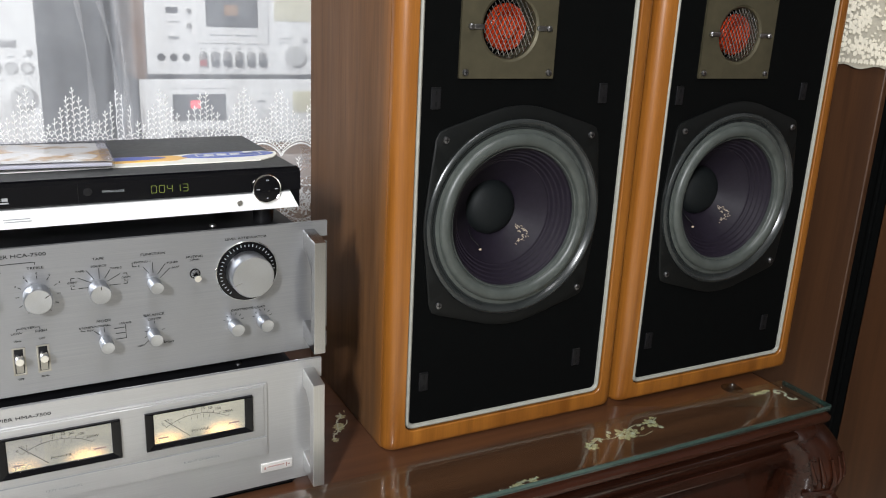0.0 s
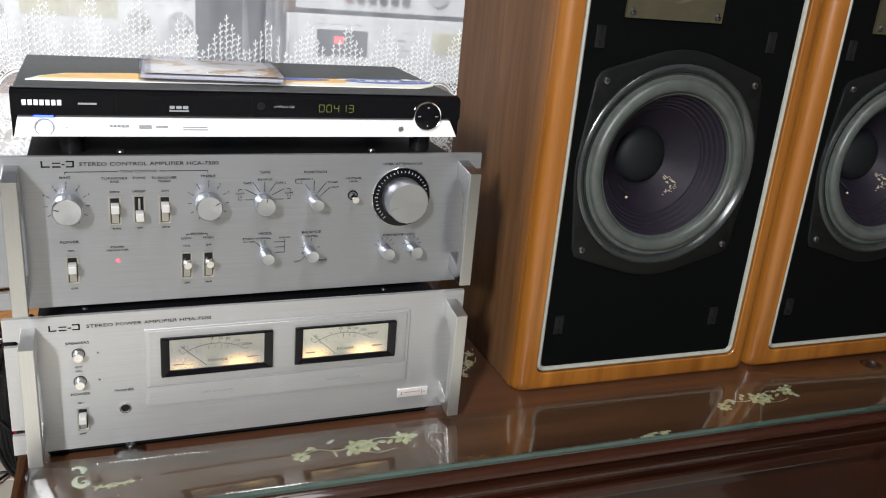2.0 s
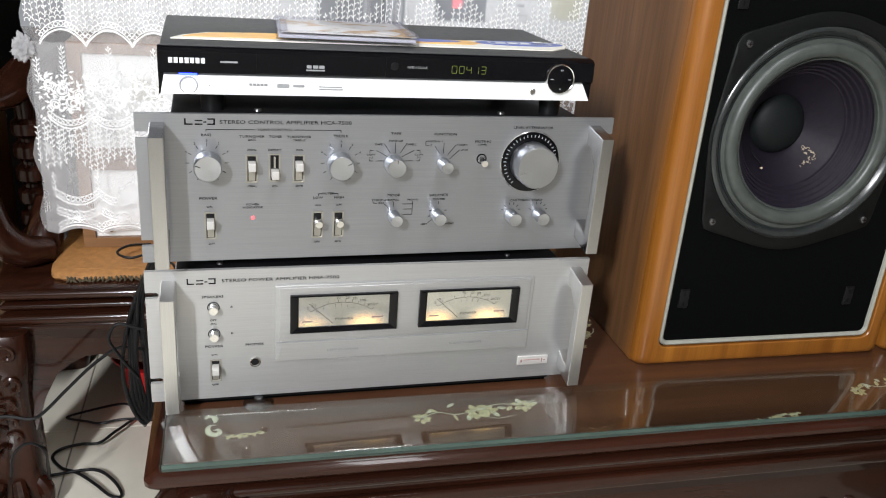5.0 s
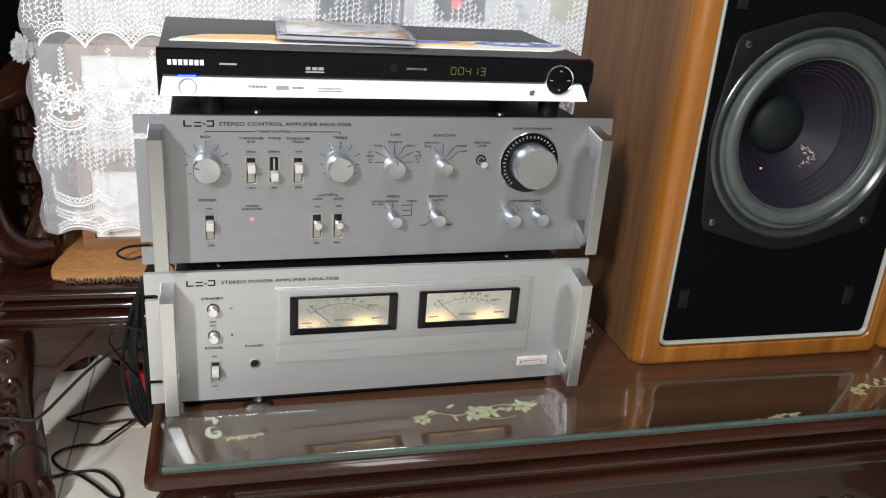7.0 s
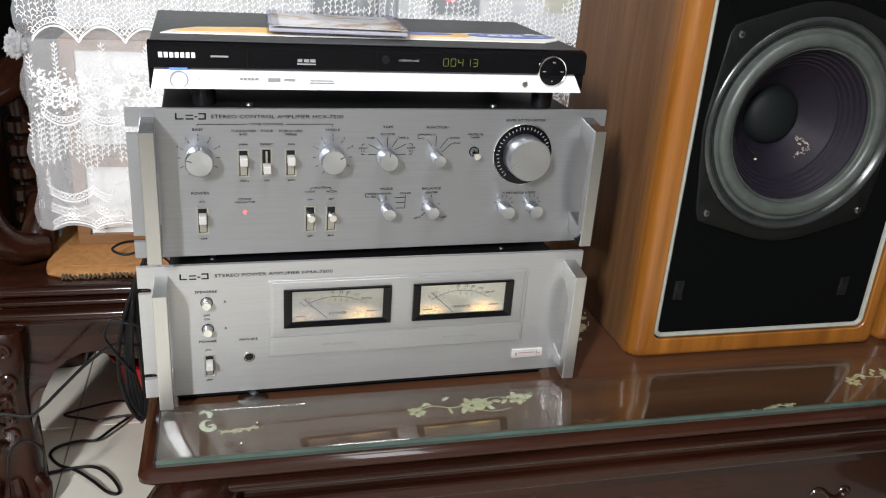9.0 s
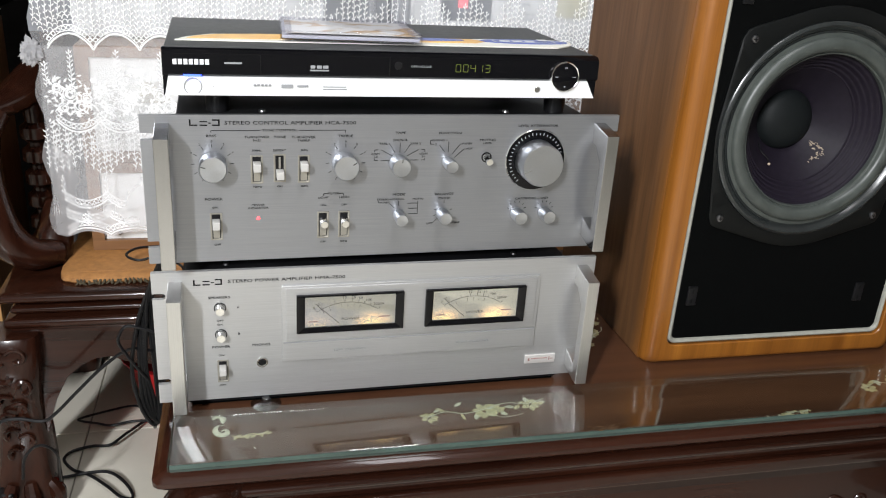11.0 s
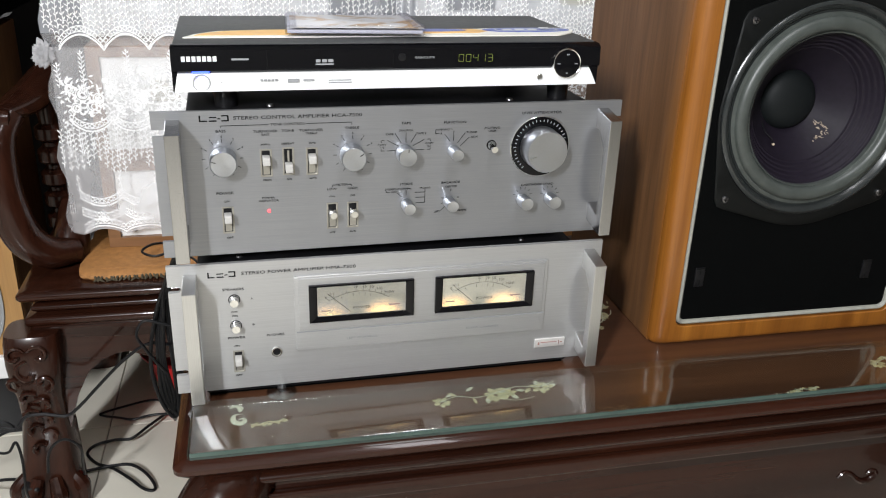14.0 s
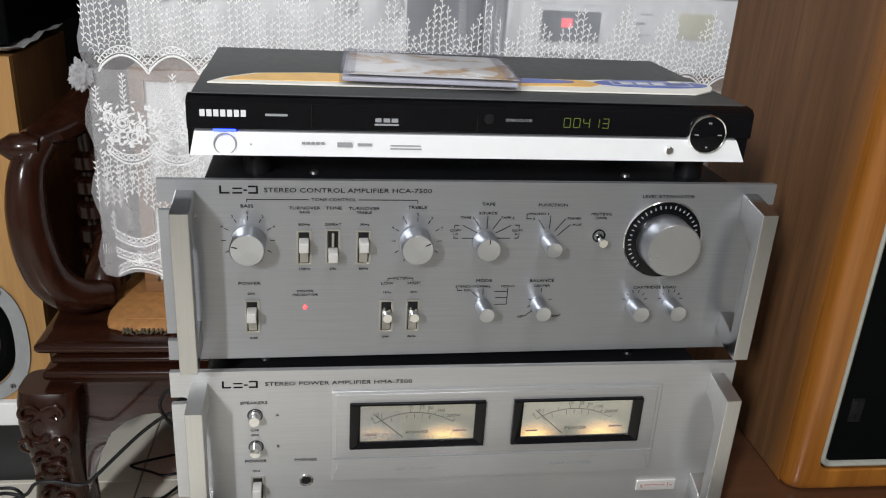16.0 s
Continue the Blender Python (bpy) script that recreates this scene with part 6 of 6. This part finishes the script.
def sprig(bm, u, v0, v1, rnd, step=0.0085, ln=0.0076):
    n = max(2, int(abs(v1 - v0) / step))
    d = 1 if v1 > v0 else -1
    ribbon(bm, [(u + 0.0008 * math.sin(k * 1.7 + u * 90), v0 + (v1 - v0) * k / n) for k in range(n + 1)], 0.0012)
    for k in range(n):
        v = v0 + (v1 - v0) * (k + 0.4) / n
        for sgn in (1, -1):
            leaf(bm, u, v + sgn * 0.0012, math.pi / 2 - sgn * 0.70 + rnd.uniform(-0.14, 0.14), ln * rnd.uniform(0.80, 1.05), 0.0023)
    leaf(bm, u, v1 - 0.001 * d, math.pi / 2, 0.006, 0.0028)


def ringlet(bm, u, v, r, w=0.0012, n=8):
    ribbon(bm, [(u + r * math.cos(2 * math.pi * k / n), v + r * math.sin(2 * math.pi * k / n)) for k in range(n + 1)], w)


def scallop(bm, vlow, rise, x0, x1, inverted=False):
    """A row of arcs with beads between two lines."""
    k = math.ceil((x0 - LX0) / LP)
    arc = lambda f: rise * (math.sin(math.pi * f) ** 0.75)
    while LX0 + k * LP + LP < x1 + LP:
        p = LX0 + k * LP
        for off, w in ((0.0, 0.0028), (0.0045, 0.0014), (0.0135, 0.0016)):
            sg = -1 if inverted else 1
            ribbon(bm, [(p + LP * j / 14, vlow + sg * arc(j / 14) + off) for j in range(15)], w)
        for j in range(9):
            f = (j + 0.5) / 9
            ringlet(bm, p + LP * f, vlow + (-1 if inverted else 1) * arc(f) + 0.009, 0.0031, 0.0016)
        k += 1


def build_lace():
    lc = thing("lace_cover", pose(0, 0, 0), "white embroidered lace cover hanging over stacked equipment", "lace cover")
    X0, X1, V0, V1 = -0.787, 0.34, 0.462, 1.26
    bm = bmesh.new()
    nu, nv = 190, 40
    grid = []
    for j in range(nv + 1):
        v = V0 + (V1 - V0) * j / nv
        row = []
        for i in range(nu + 1):
            f = i / nu
            u = X0 + (X1 - X0) * f
            if i == 0:
                u += 0.006 * math.sin(v * 60) - 0.012 * max(0, (v - 0.80) / 0.4)
            vv = v + (0.010 * abs(math.sin(math.pi * (u - LX0) / LP)) if j == 0 else 0)
            row.append(bm.verts.new((u, lace_y(u, vv), vv)))
        grid.append(row)
    for a, b in zip(grid[:17], grid[1:18]):
        for i in range(nu):
            bm.faces.new((a[i], a[i + 1], b[i + 1], b[i]))
    upper = bmesh.new()
    copies = [[upper.verts.new(v.co) for v in row] for row in grid[17:]]
    for a, b in zip(copies, copies[1:]):
        for i in range(nu):
            upper.faces.new((a[i], a[i + 1], b[i + 1], b[i]))
    bmesh.ops.delete(bm, geom=[v for v in bm.verts if not v.link_faces], context="VERTS")
    part("net", bm, NET, lc, "sheer white net", 80)
    part("upper_net", upper, NET_HAZE, lc, "denser bluish white net", 80)
    bm = bmesh.new()
    rows = []
    for j in range(15):
        v = 0.464 + 0.316 * j / 14
        rows.append([bm.verts.new((X0 + 0.004 + (X1 - X0 - 0.004) * i / nu, lace_y(X0 + (X1 - X0) * i / nu, v) - 0.0005 - 0.004 * math.sin(math.pi * j / 14), v + (0.008 * abs(math.sin(math.pi * ((X1 - X0) * i / nu + X0 - LX0) / LP)) if j == 0 else 0))) for i in range(nu + 1)])
    for a, b in zip(rows, rows[1:]):
        for i in range(nu):
            bm.faces.new((a[i], a[i + 1], b[i + 1], b[i]))
    part("lower_net", bm, NET, lc, "second layer of sheer net", 80)
    for pts in ([(-0.275, 1.20), (-0.262, 1.10), (-0.238, 1.00), (-0.226, 0.92), (-0.222, 0.80)], [(-0.215, 1.20), (-0.224, 1.08), (-0.214, 0.96), (-0.210, 0.80)], [(-0.30, 1.22), (-0.285, 1.08), (-0.268, 0.95), (-0.262, 0.80)]):
        bm = bmesh.new()
        path = smooth_path([(u, 0, v) for u, v in pts], 8)
        rr = [[bm.verts.new((p.x + (k - 1.5) * 0.0026 * (1 + 0.6 * math.sin(p.z * 31)), lace_y(p.x, p.z) - 0.003 - 0.003 * math.sin(k * 1.05), p.z)) for k in range(4)] for p in path]
        for a, b in zip(rr, rr[1:]):
            for k in range(3):
                bm.faces.new((a[k], a[k + 1], b[k + 1], b[k]))
        part("net_fold", bm, NET_FOLD, lc, "gathered fold in the net", 80)
    rnd = random.Random(7)
    bm = bmesh.new()
    # upper tier: groups of upright sprigs above a scalloped border
    scallop(bm, 0.776, 0.024, X0, X1)
    n = int((X1 - X0) / 0.0094)
    for i in range(int((X1 - X0) / 0.0075)):
        u = X0 + 0.005 + i * 0.0075
        lift = 0.776 + 0.024 * math.sin(math.pi * (((u - LX0) / LP) % 1.0)) ** 0.75
        for dv in (0.0165, 0.0235):
            ribbon(bm, [(u + 0.0036 * math.cos(math.pi * q / 6), lift + dv + 0.0052 * math.sin(math.pi * q / 6)) for q in range(7)], 0.0013)
    for i in range(n):
        u = X0 + 0.004 + i * 0.0094
        ph = ((u - LX0) / LP) % 1.0
        c = min(ph, 1 - ph) * 2
        base = 0.776 + 0.024 * math.sin(math.pi * ph) ** 0.75 + 0.026
        top = 0.897 - 0.062 * c + rnd.uniform(-0.006, 0.004)
        if u < -0.40:
            top += 0.02
        sprig(bm, u, base, top, rnd)
    tagged(part("sprig_tier", bm, THREAD, lc, "white embroidered upright sprigs"), kind="stuff")
    bm = bmesh.new()
    k = -1
    while LX0 + k * LP < X1 + LP:
        p = LX0 + (k + 0.45) * LP
        k += 1
        if p < X0 - 0.045 or p > X1 - 0.02:
            continue
        if p > X0 + 0.008:
            sprig(bm, p, 0.715, 0.772, rnd, 0.007, 0.0095)
        else:
            sprig(bm, X0 + 0.012, 0.715, 0.752, rnd, 0.007, 0.0095)
        for du, dv, r in ((-0.004, 0.705, 0.0105), (0.020, 0.698, 0.0085), (-0.024, 0.714, 0.0075), (0.010, 0.686, 0.011), (-0.016, 0.683, 0.0075)):
            if p + du - r < X0 + 0.006:
                continue
            for q in range(3):
                ringlet(bm, p + du + rnd.uniform(-0.001, 0.001), dv + rnd.uniform(-0.001, 0.001), r * (0.4 + 0.3 * q), 0.0019, 10)
            for q in range(7):
                a = 2 * math.pi * q / 7 + rnd.uniform(-0.3, 0.3)
                leaf(bm, p + du + r * 0.9 * math.cos(a), dv + r * 0.9 * math.sin(a), a, rnd.uniform(0.007, 0.011), 0.0042)
        for q in range(64):
            u = p + rnd.uniform(-0.036, 0.036)
            if u < X0 + 0.008:
                continue
            leaf(bm, u, rnd.uniform(0.662, 0.735), rnd.uniform(0, 6.28), rnd.uniform(0.006, 0.011), 0.0036)
    tagged(part("rose_tier", bm, THREAD, lc, "white embroidered roses and leaves"), kind="stuff")
    bm = bmesh.new()
    scallop(bm, 0.664, 0.020, X0, X1, True)
    for i in range(n):
        u = X0 + 0.004 + i * 0.0094
        ph = ((u - LX0) / LP) % 1.0
        c = min(ph, 1 - ph) * 2
        top = 0.664 - 0.020 * math.sin(math.pi * ph) ** 0.75 - 0.002
        if u < 0.1:
            sprig(bm, u, top, 0.600 - 0.030 * (1 - c) + rnd.uniform(-0.006, 0.006), rnd)
            if i % 2:
                sprig(bm, u + 0.0035, top - 0.008, 0.615 - 0.02 * (1 - c), rnd)
    scallop(bm, 0.530, 0.016, X0, X1, True)
    scallop(bm, 0.466, 0.012, X0, X1)
    scallop(bm, 0.500, 0.012, X0, X1, True)
    k = -1
    while LX0 + k * LP < 0.1:
        p = LX0 + k * LP
        k += 1
        if p > X0:
            sprig(bm, p, 0.538, 0.566, rnd, 0.007, 0.008)
            sprig(bm, p + LP / 2, 0.482, 0.505, rnd, 0.007, 0.008)
    for i in range(int((0.15 - X0) / 0.0034)):
        u = X0 + 0.003 + i * 0.0034
        ribbon(bm, [(u, 0.503), (u + 0.0006, 0.520)], 0.0008)
    tagged(part("lower_border", bm, THREAD, lc, "white embroidered lower border tiers"), kind="stuff")
    bm = bmesh.new()
    bmesh.ops.create_icosphere(bm, subdivisions=4, radius=1.0)
    for v in bm.verts:
        q = v.co * 2.3
        d = 1.0 + 0.35 * noise.noise(q) + 0.32 * noise.noise(q * 2.7) + 0.42 * noise.noise(q * 7.1)
        v.co = Vector((-0.791, 0.588, 0.770)) + Vector((v.co.x * 0.014, v.co.y * 0.008, v.co.z * 0.019)) * d
    part("gathered_corner", bm, NET_BUNCH, lc, "bunched corner of the lace", 80)
    return lc


build_lace()


# ---- tall cabinet beside the table ----
def build_cabinet():
    cb = thing("tall_cabinet", pose(0.82, 0, 0), "tall dark brown wooden cabinet with a black upright seam", "cabinet")
    part("rear_body", slab(0, 0.55, -0.004, 0.62, 0.02, 1.75, 0.003), CABINET, cb, "dark brown veneered side")
    part("front_body", slab(0.002, 0.55, -0.62, -0.044, 0.02, 1.75, 0.003), CABINET, cb, "dark brown veneered side")
    part("seam_strip", slab(0.010, 0.54, -0.0445, -0.0035, 0.02, 1.74, 0.001), BAFFLE, cb, "black upright seam strip")
    part("seam_bead", slab(0.004, 0.012, -0.027, -0.020, 0.02, 1.74, 0.002), BAFFLE, cb)
    part("plinth", slab(0.01, 0.54, -0.60, 0.60, 0.0, 0.021, 0.002), BLACK, cb)
    return cb


build_cabinet()


def build_side_lace():
    lc = thing("lace_runner", pose(0.817, 0, 0), "cream flower-patterned lace hanging over the cabinet side", "lace cover")
    rnd = random.Random(12)
    bm = bmesh.new()
    rows = []
    for j in range(12):
        v = 0.988 + 0.77 * j / 11
        rows.append([bm.verts.new((-0.003 + 0.0008 * math.sin(i * 0.9 + j * 0.4), -0.006 + 0.63 * i / 60, v + (0.003 * math.sin(i * 1.1) if j == 0 else 0))) for i in range(61)])
    for a, b in zip(rows, rows[1:]):
        for i in range(60):
            bm.faces.new((a[i], a[i + 1], b[i + 1], b[i]))
    part("net", bm, LACE_OLD, lc, "", 80)
    bm = bmesh.new()

    laid = itertools.count()

    def flake(y, z, ang, ln, wd):
        lift = 0.0000022 * next(laid)
        c, s = math.cos(ang), math.sin(ang)
        pts = [(0, 0), (ln * 0.35, wd / 2), (ln * 0.8, wd * 0.4), (ln, 0), (ln * 0.8, -wd * 0.4), (ln * 0.35, -wd / 2)]
        loft(bm, [[(x, y + a * c - b * s, z + a * s + b * c) for a, b in pts] for x in (-0.0042 - lift, -0.0045 - lift)])

    for k in range(80):
        y, z = rnd.uniform(0, 0.24), rnd.uniform(1.0, 1.15)
        n, r = rnd.choice((5, 6)), rnd.uniform(0.006, 0.012)
        a0 = rnd.uniform(0, 6.28)
        for j in range(n):
            a = a0 + 2 * math.pi * j / n
            flake(y + 0.002 * math.cos(a), z + 0.002 * math.sin(a), a, r, r * 0.75)
        for j in range(5):
            flake(y + rnd.uniform(-0.02, 0.02), z + rnd.uniform(-0.02, 0.02), rnd.uniform(0, 6.28), rnd.uniform(0.004, 0.009), 0.003)
    for k in range(46):
        flake(-0.004 + k * 0.0056, 0.9925, 1.57 + rnd.uniform(-0.5, 0.5), 0.008, 0.005)
    tagged(part("flower_threads", bm, CREAM_THREAD, lc, "cream thread flowers"), kind="stuff")


build_side_lace()


# ---- yellow loudspeaker on a white stand beside the bench ----
def build_yellow_speaker():
    sp = thing("floor_loudspeaker", pose(-0.908, 0.66, 0.205), "yellow wooden loudspeaker with a silver-framed woofer", "loudspeaker")
    W, H, D = 0.30, 0.575, 0.26
    part("cabinet", slab(-W, 0, 0.014, D, 0, H, 0.002), WALNUT, sp, "brown cabinet sides")
    part("front_board", holed_board(-W + 0.0005, -0.0005, 0.0005, H - 0.0005, 0.003, 0.0, 0.0135, ((-0.150, 0.115, 0.103), (-0.150, 0.40, 0.03))), OAK, sp, "yellow wooden front board")
    cx, cz = -0.150, 0.115
    pts = [((0.121 + 0.010 * (0.5 + 0.5 * math.cos(4 * (a - math.pi / 4)))) * math.cos(a), (0.121 + 0.010 * (0.5 + 0.5 * math.cos(4 * (a - math.pi / 4)))) * math.sin(a)) for a in [2 * math.pi * k / 48 for k in range(48)]]
    bm = bmesh.new()
    loft(bm, [[(cx + u, 0.001, cz + v) for u, v in pts], [(cx + u, -0.004, cz + v) for u, v in pts], [(cx + u * 0.82, -0.005, cz + v * 0.82) for u, v in pts], [(cx + u * 0.80, 0.002, cz + v * 0.80) for u, v in pts]], False, False)
    fr = part("woofer_frame", tidy(bm), GREY_FRAME, sp, "silver-grey woofer frame")
    for u, v in ((-1, 1), (1, 1), (1, -1), (-1, -1)):
        screw(fr, cx + u * 0.086, -0.0045, cz + v * 0.086)
    part("surround", lathe([(0.103, -0.002), (0.098, -0.006), (0.088, -0.009), (0.078, -0.005), (0.074, 0.003)], 48, "Y", (cx, 0, cz), cap=False), BAFFLE, sp, "black rubber surround")
    part("cone", lathe([(0.076, 0.001), (0.030, 0.012), (0.02, 0.006), (0, 0.004)], 48, "Y", (cx, 0, cz)), VIOLET_CONE, sp, "violet-grey cone")
    part("port", lathe([(0.034, 0.0), (0.033, -0.002), (0.030, -0.002), (0.028, 0.012), (0, 0.0125)], 32, "Y", (-0.150, 0, 0.40)), BLACK, sp)
    st = thing("speaker_stand", pose(-0.908, 0.66, 0), "white painted board stand under the yellow loudspeaker", "stand")
    part("shelf_board", slab(-W - 0.01, 0.012, -0.012, D, 0.160, 0.205, 0.003), WHITE_WOOD, st)
    part("leg_board", slab(-W + 0.01, -0.012, 0.05, 0.07, 0.0, 0.1605, 0.002), BLACK, st)
    part("leg_board", slab(-W + 0.01, -0.012, D - 0.04, D - 0.02, 0.0, 0.1605, 0.002), BLACK, st)
    bx = thing("black_box", pose(-0.908, 0.66, 0.792), "black speaker cabinet standing on the yellow loudspeaker", "box")
    part("body", slab(-W, -0.004, 0.02, D + 0.2, 0.0, 0.50, 0.004), BAFFLE, bx)
    sh = thing("plastic_sheet", pose(-0.908, 0.66, 0.7805), "crumpled clear plastic sheet on the loudspeaker", "plastic sheet")
    rnd = random.Random(4)
    bm = bmesh.new()
    rows = []
    for j in range(9):
        rows.append([bm.verts.new((-W + (W + 0.004) * i / 24, -0.014 + 0.26 * j / 8, 0.003 + rnd.uniform(0, 0.012))) for i in range(25)])
    for a, b in zip(rows, rows[1:]):
        for i in range(24):
            bm.faces.new((a[i], a[i + 1], b[i + 1], b[i]))
    part("film", bm, WHITE_WOOD, sh, "", 80)


build_yellow_speaker()


# ---- cables, basin and power strip on the floor ----
def build_cable(points, r=0.0024, label="thin black cable looped on the tiled floor"):
    c = thing("cable", Matrix(), label, "cable", "black cables")
    part("sheath", tube(points, r, 7, steps=9), CABLE, c)


rc = random.Random(21)
for k in range(7):
    o = k * 0.0050 - 0.012
    w = rc.uniform(-0.006, 0.006)
    build_cable([(-0.585 + o * 0.4, 0.30, 0.545), (-0.612 + w, 0.34, 0.475), (-0.628 + o * 0.6, 0.350 + w, 0.42), (-0.634 + o + w, 0.352, 0.34), (-0.630 + o, 0.354 + o * 0.5, 0.275), (-0.620 + w, 0.36, 0.235 + w), (-0.606 + o * 0.5, 0.365, 0.27), (-0.608 + o * 0.6, 0.360, 0.34), (-0.600, 0.34, 0.43), (-0.580, 0.30, 0.52)], 0.0031, "black cable hanging in a bundle beside the table")
build_cable([(-0.612, 0.340, 0.405), (-0.630, 0.340, 0.413), (-0.652, 0.340, 0.417), (-0.664, 0.340, 0.394), (-0.654, 0.340, 0.370), (-0.640, 0.342, 0.344), (-0.628, 0.350, 0.320)], 0.0024, "black cable looped out of the bundle")
build_cable([(-0.618, 0.345, 0.372), (-0.647, 0.385, 0.355), (-0.671, 0.400, 0.340), (-0.704, 0.400, 0.314), (-0.741, 0.400, 0.276), (-0.775, 0.400, 0.240), (-0.796, 0.400, 0.226), (-0.830, 0.400, 0.233), (-0.856, 0.400, 0.230), (-0.873, 0.400, 0.211), (-0.905, 0.402, 0.213), (-0.96, 0.43, 0.17), (-1.06, 0.47, 0.08), (-1.2, 0.5, 0.004)], 0.0027, "black cable running over the carved bench leg")
build_cable([(-0.622, 0.37, 0.245), (-0.645, 0.52, 0.12), (-0.675, 0.705, 0.020), (-0.715, 0.662, 0.018), (-0.744, 0.630, 0.014), (-0.776, 0.636, 0.010), (-0.812, 0.630, 0.006), (-0.824, 0.608, 0.004), (-0.803, 0.574, 0.004), (-0.770, 0.548, 0.008), (-0.735, 0.509, 0.010), (-0.708, 0.480, 0.006), (-0.690, 0.474, 0.004), (-0.689, 0.489, 0.004), (-0.707, 0.521, 0.008), (-0.735, 0.546, 0.012), (-0.770, 0.552, 0.010), (-0.815, 0.550, 0.006), (-0.850, 0.540, 0.012), (-0.885, 0.520, 0.020), (-0.930, 0.540, 0.010), (-0.98, 0.550, 0.004), (-1.10, 0.53, 0.004)], 0.0029)
build_cable([(-0.620, 0.37, 0.250), (-0.650, 0.55, 0.12), (-0.690, 0.735, 0.022), (-0.716, 0.758, 0.018), (-0.768, 0.750, 0.014), (-0.816, 0.739, 0.008), (-0.812, 0.732, 0.006), (-0.779, 0.711, 0.012), (-0.750, 0.691, 0.018), (-0.718, 0.696, 0.020), (-0.691, 0.697, 0.020), (-0.655, 0.70, 0.012), (-0.62, 0.72, 0.004)], 0.0025)
build_cable([(-0.838, 0.402, 0.118), (-0.832, 0.400, 0.155), (-0.819, 0.400, 0.175), (-0.804, 0.400, 0.181), (-0.790, 0.402, 0.172), (-0.784, 0.410, 0.150), (-0.790, 0.43, 0.115), (-0.800, 0.47, 0.06), (-0.812, 0.52, 0.004)], 0.0023, "thin black cable curled round the leg foot")
build_cable([(-0.915, 0.402, 0.222), (-0.886, 0.400, 0.223), (-0.875, 0.400, 0.208), (-0.888, 0.400, 0.205), (-0.912, 0.400, 0.190), (-0.906, 0.400, 0.169), (-0.890, 0.400, 0.167), (-0.877, 0.400, 0.184), (-0.872, 0.398, 0.150), (-0.876, 0.400, 0.090), (-0.885, 0.43, 0.04), (-0.92, 0.47, 0.006), (-1.02, 0.50, 0.004)], 0.0023, "thin black cable looped beside the leg")
build_cable([(-0.625, 0.60, 0.438), (-0.655, 0.56, 0.452), (-0.672, 0.545, 0.446), (-0.650, 0.53, 0.442), (-0.615, 0.54, 0.446), (-0.590, 0.52, 0.440), (-0.575, 0.49, 0.43), (-0.565, 0.45, 0.36)], 0.0022, "thin black cable curled on the seat pad")

basin = thing("red_basin", pose(-0.615, 0.815, 0.0), "red plastic basin on the floor under the bench", "basin")
part("bowl", lathe([(0.0, 0.004), (0.085, 0.004), (0.115, 0.115), (0.125, 0.118), (0.125, 0.122), (0.112, 0.121), (0.080, 0.001), (0.0, 0.0)], 40, "Z", (0, 0, 0), cap=False), RED_PLASTIC, basin)

ps = thing("power_strip", pose(-0.895, 0.455, 0, 0, 0, -12), "cream power strip with a black plug on the floor", "power strip")
body_part = part("strip_body", flat_slab(-0.12, 0.035, -0.028, 0.028, 0.0, 0.030, 0.004), IVORY, ps)
for k in range(3):
    for dx in (-0.006, 0.006):
        part("socket_slot", flat_slab(-0.012 - k * 0.045 + dx - 0.0012, -0.012 - k * 0.045 + dx + 0.0012, -0.006, 0.006, 0.0296, 0.0304, 0.0002), BLACK, body_part)
part("plug", flat_slab(-0.002, 0.030, -0.014, 0.016, 0.0302, 0.062, 0.006), BLACK, ps, "black mains plug")

# ---- lamp on the ceiling that lights the room ----
fixture = thing("ceiling_lamp", pose(-0.2, -0.75, 2.64), "white ceiling lamp with a long diffuser", "lamp")
part("housing", flat_slab(-0.17, 0.17, -0.63, 0.63, 0.0, 0.06, 0.006), WHITE_WOOD, fixture)

# ---- floor tiles ----
me = bpy.data.meshes.new("floor_tile")
bm = flat_slab(0.001, 0.599, 0.001, 0.599, -0.012, 0.0, 0.0012, 0.0015, 1)
bm.to_mesh(me)
bm.free()
me.materials.append(TILE)
for i in range(-4, 7):
    for j in range(-5, 3):
        ob = new("floor_tile", me)
        ob.parent = floor
        ob.matrix_parent_inverse = floor.matrix_basis.inverted()
        ob.matrix_basis = Matrix.Translation((-0.796 + 0.6 * i - 0.0, 0.10 + 0.6 * j, 0.0))


# ---- hanging lamp that carries the main light ----
hanging = thing("hanging_lamp", pose(0, 0, 0), "white hanging strip lamp on a thin rod", "lamp")
bm = flat_slab(-0.10, 0.10, -0.27, 0.27, 0.006, 0.040, 0.004)
bmesh.ops.transform(bm, matrix=lamp_light.matrix_world, verts=bm.verts[:])
part("housing", bm, WHITE_WOOD, hanging, "white metal lamp housing")
part("rod", tube([(-1.562, -2.120, 1.94), (-1.562, -2.120, 2.2), (-1.562, -2.120, 2.45), (-1.562, -2.120, 2.699)], 0.006, 10), BLACK_METAL, hanging, "thin black rod")
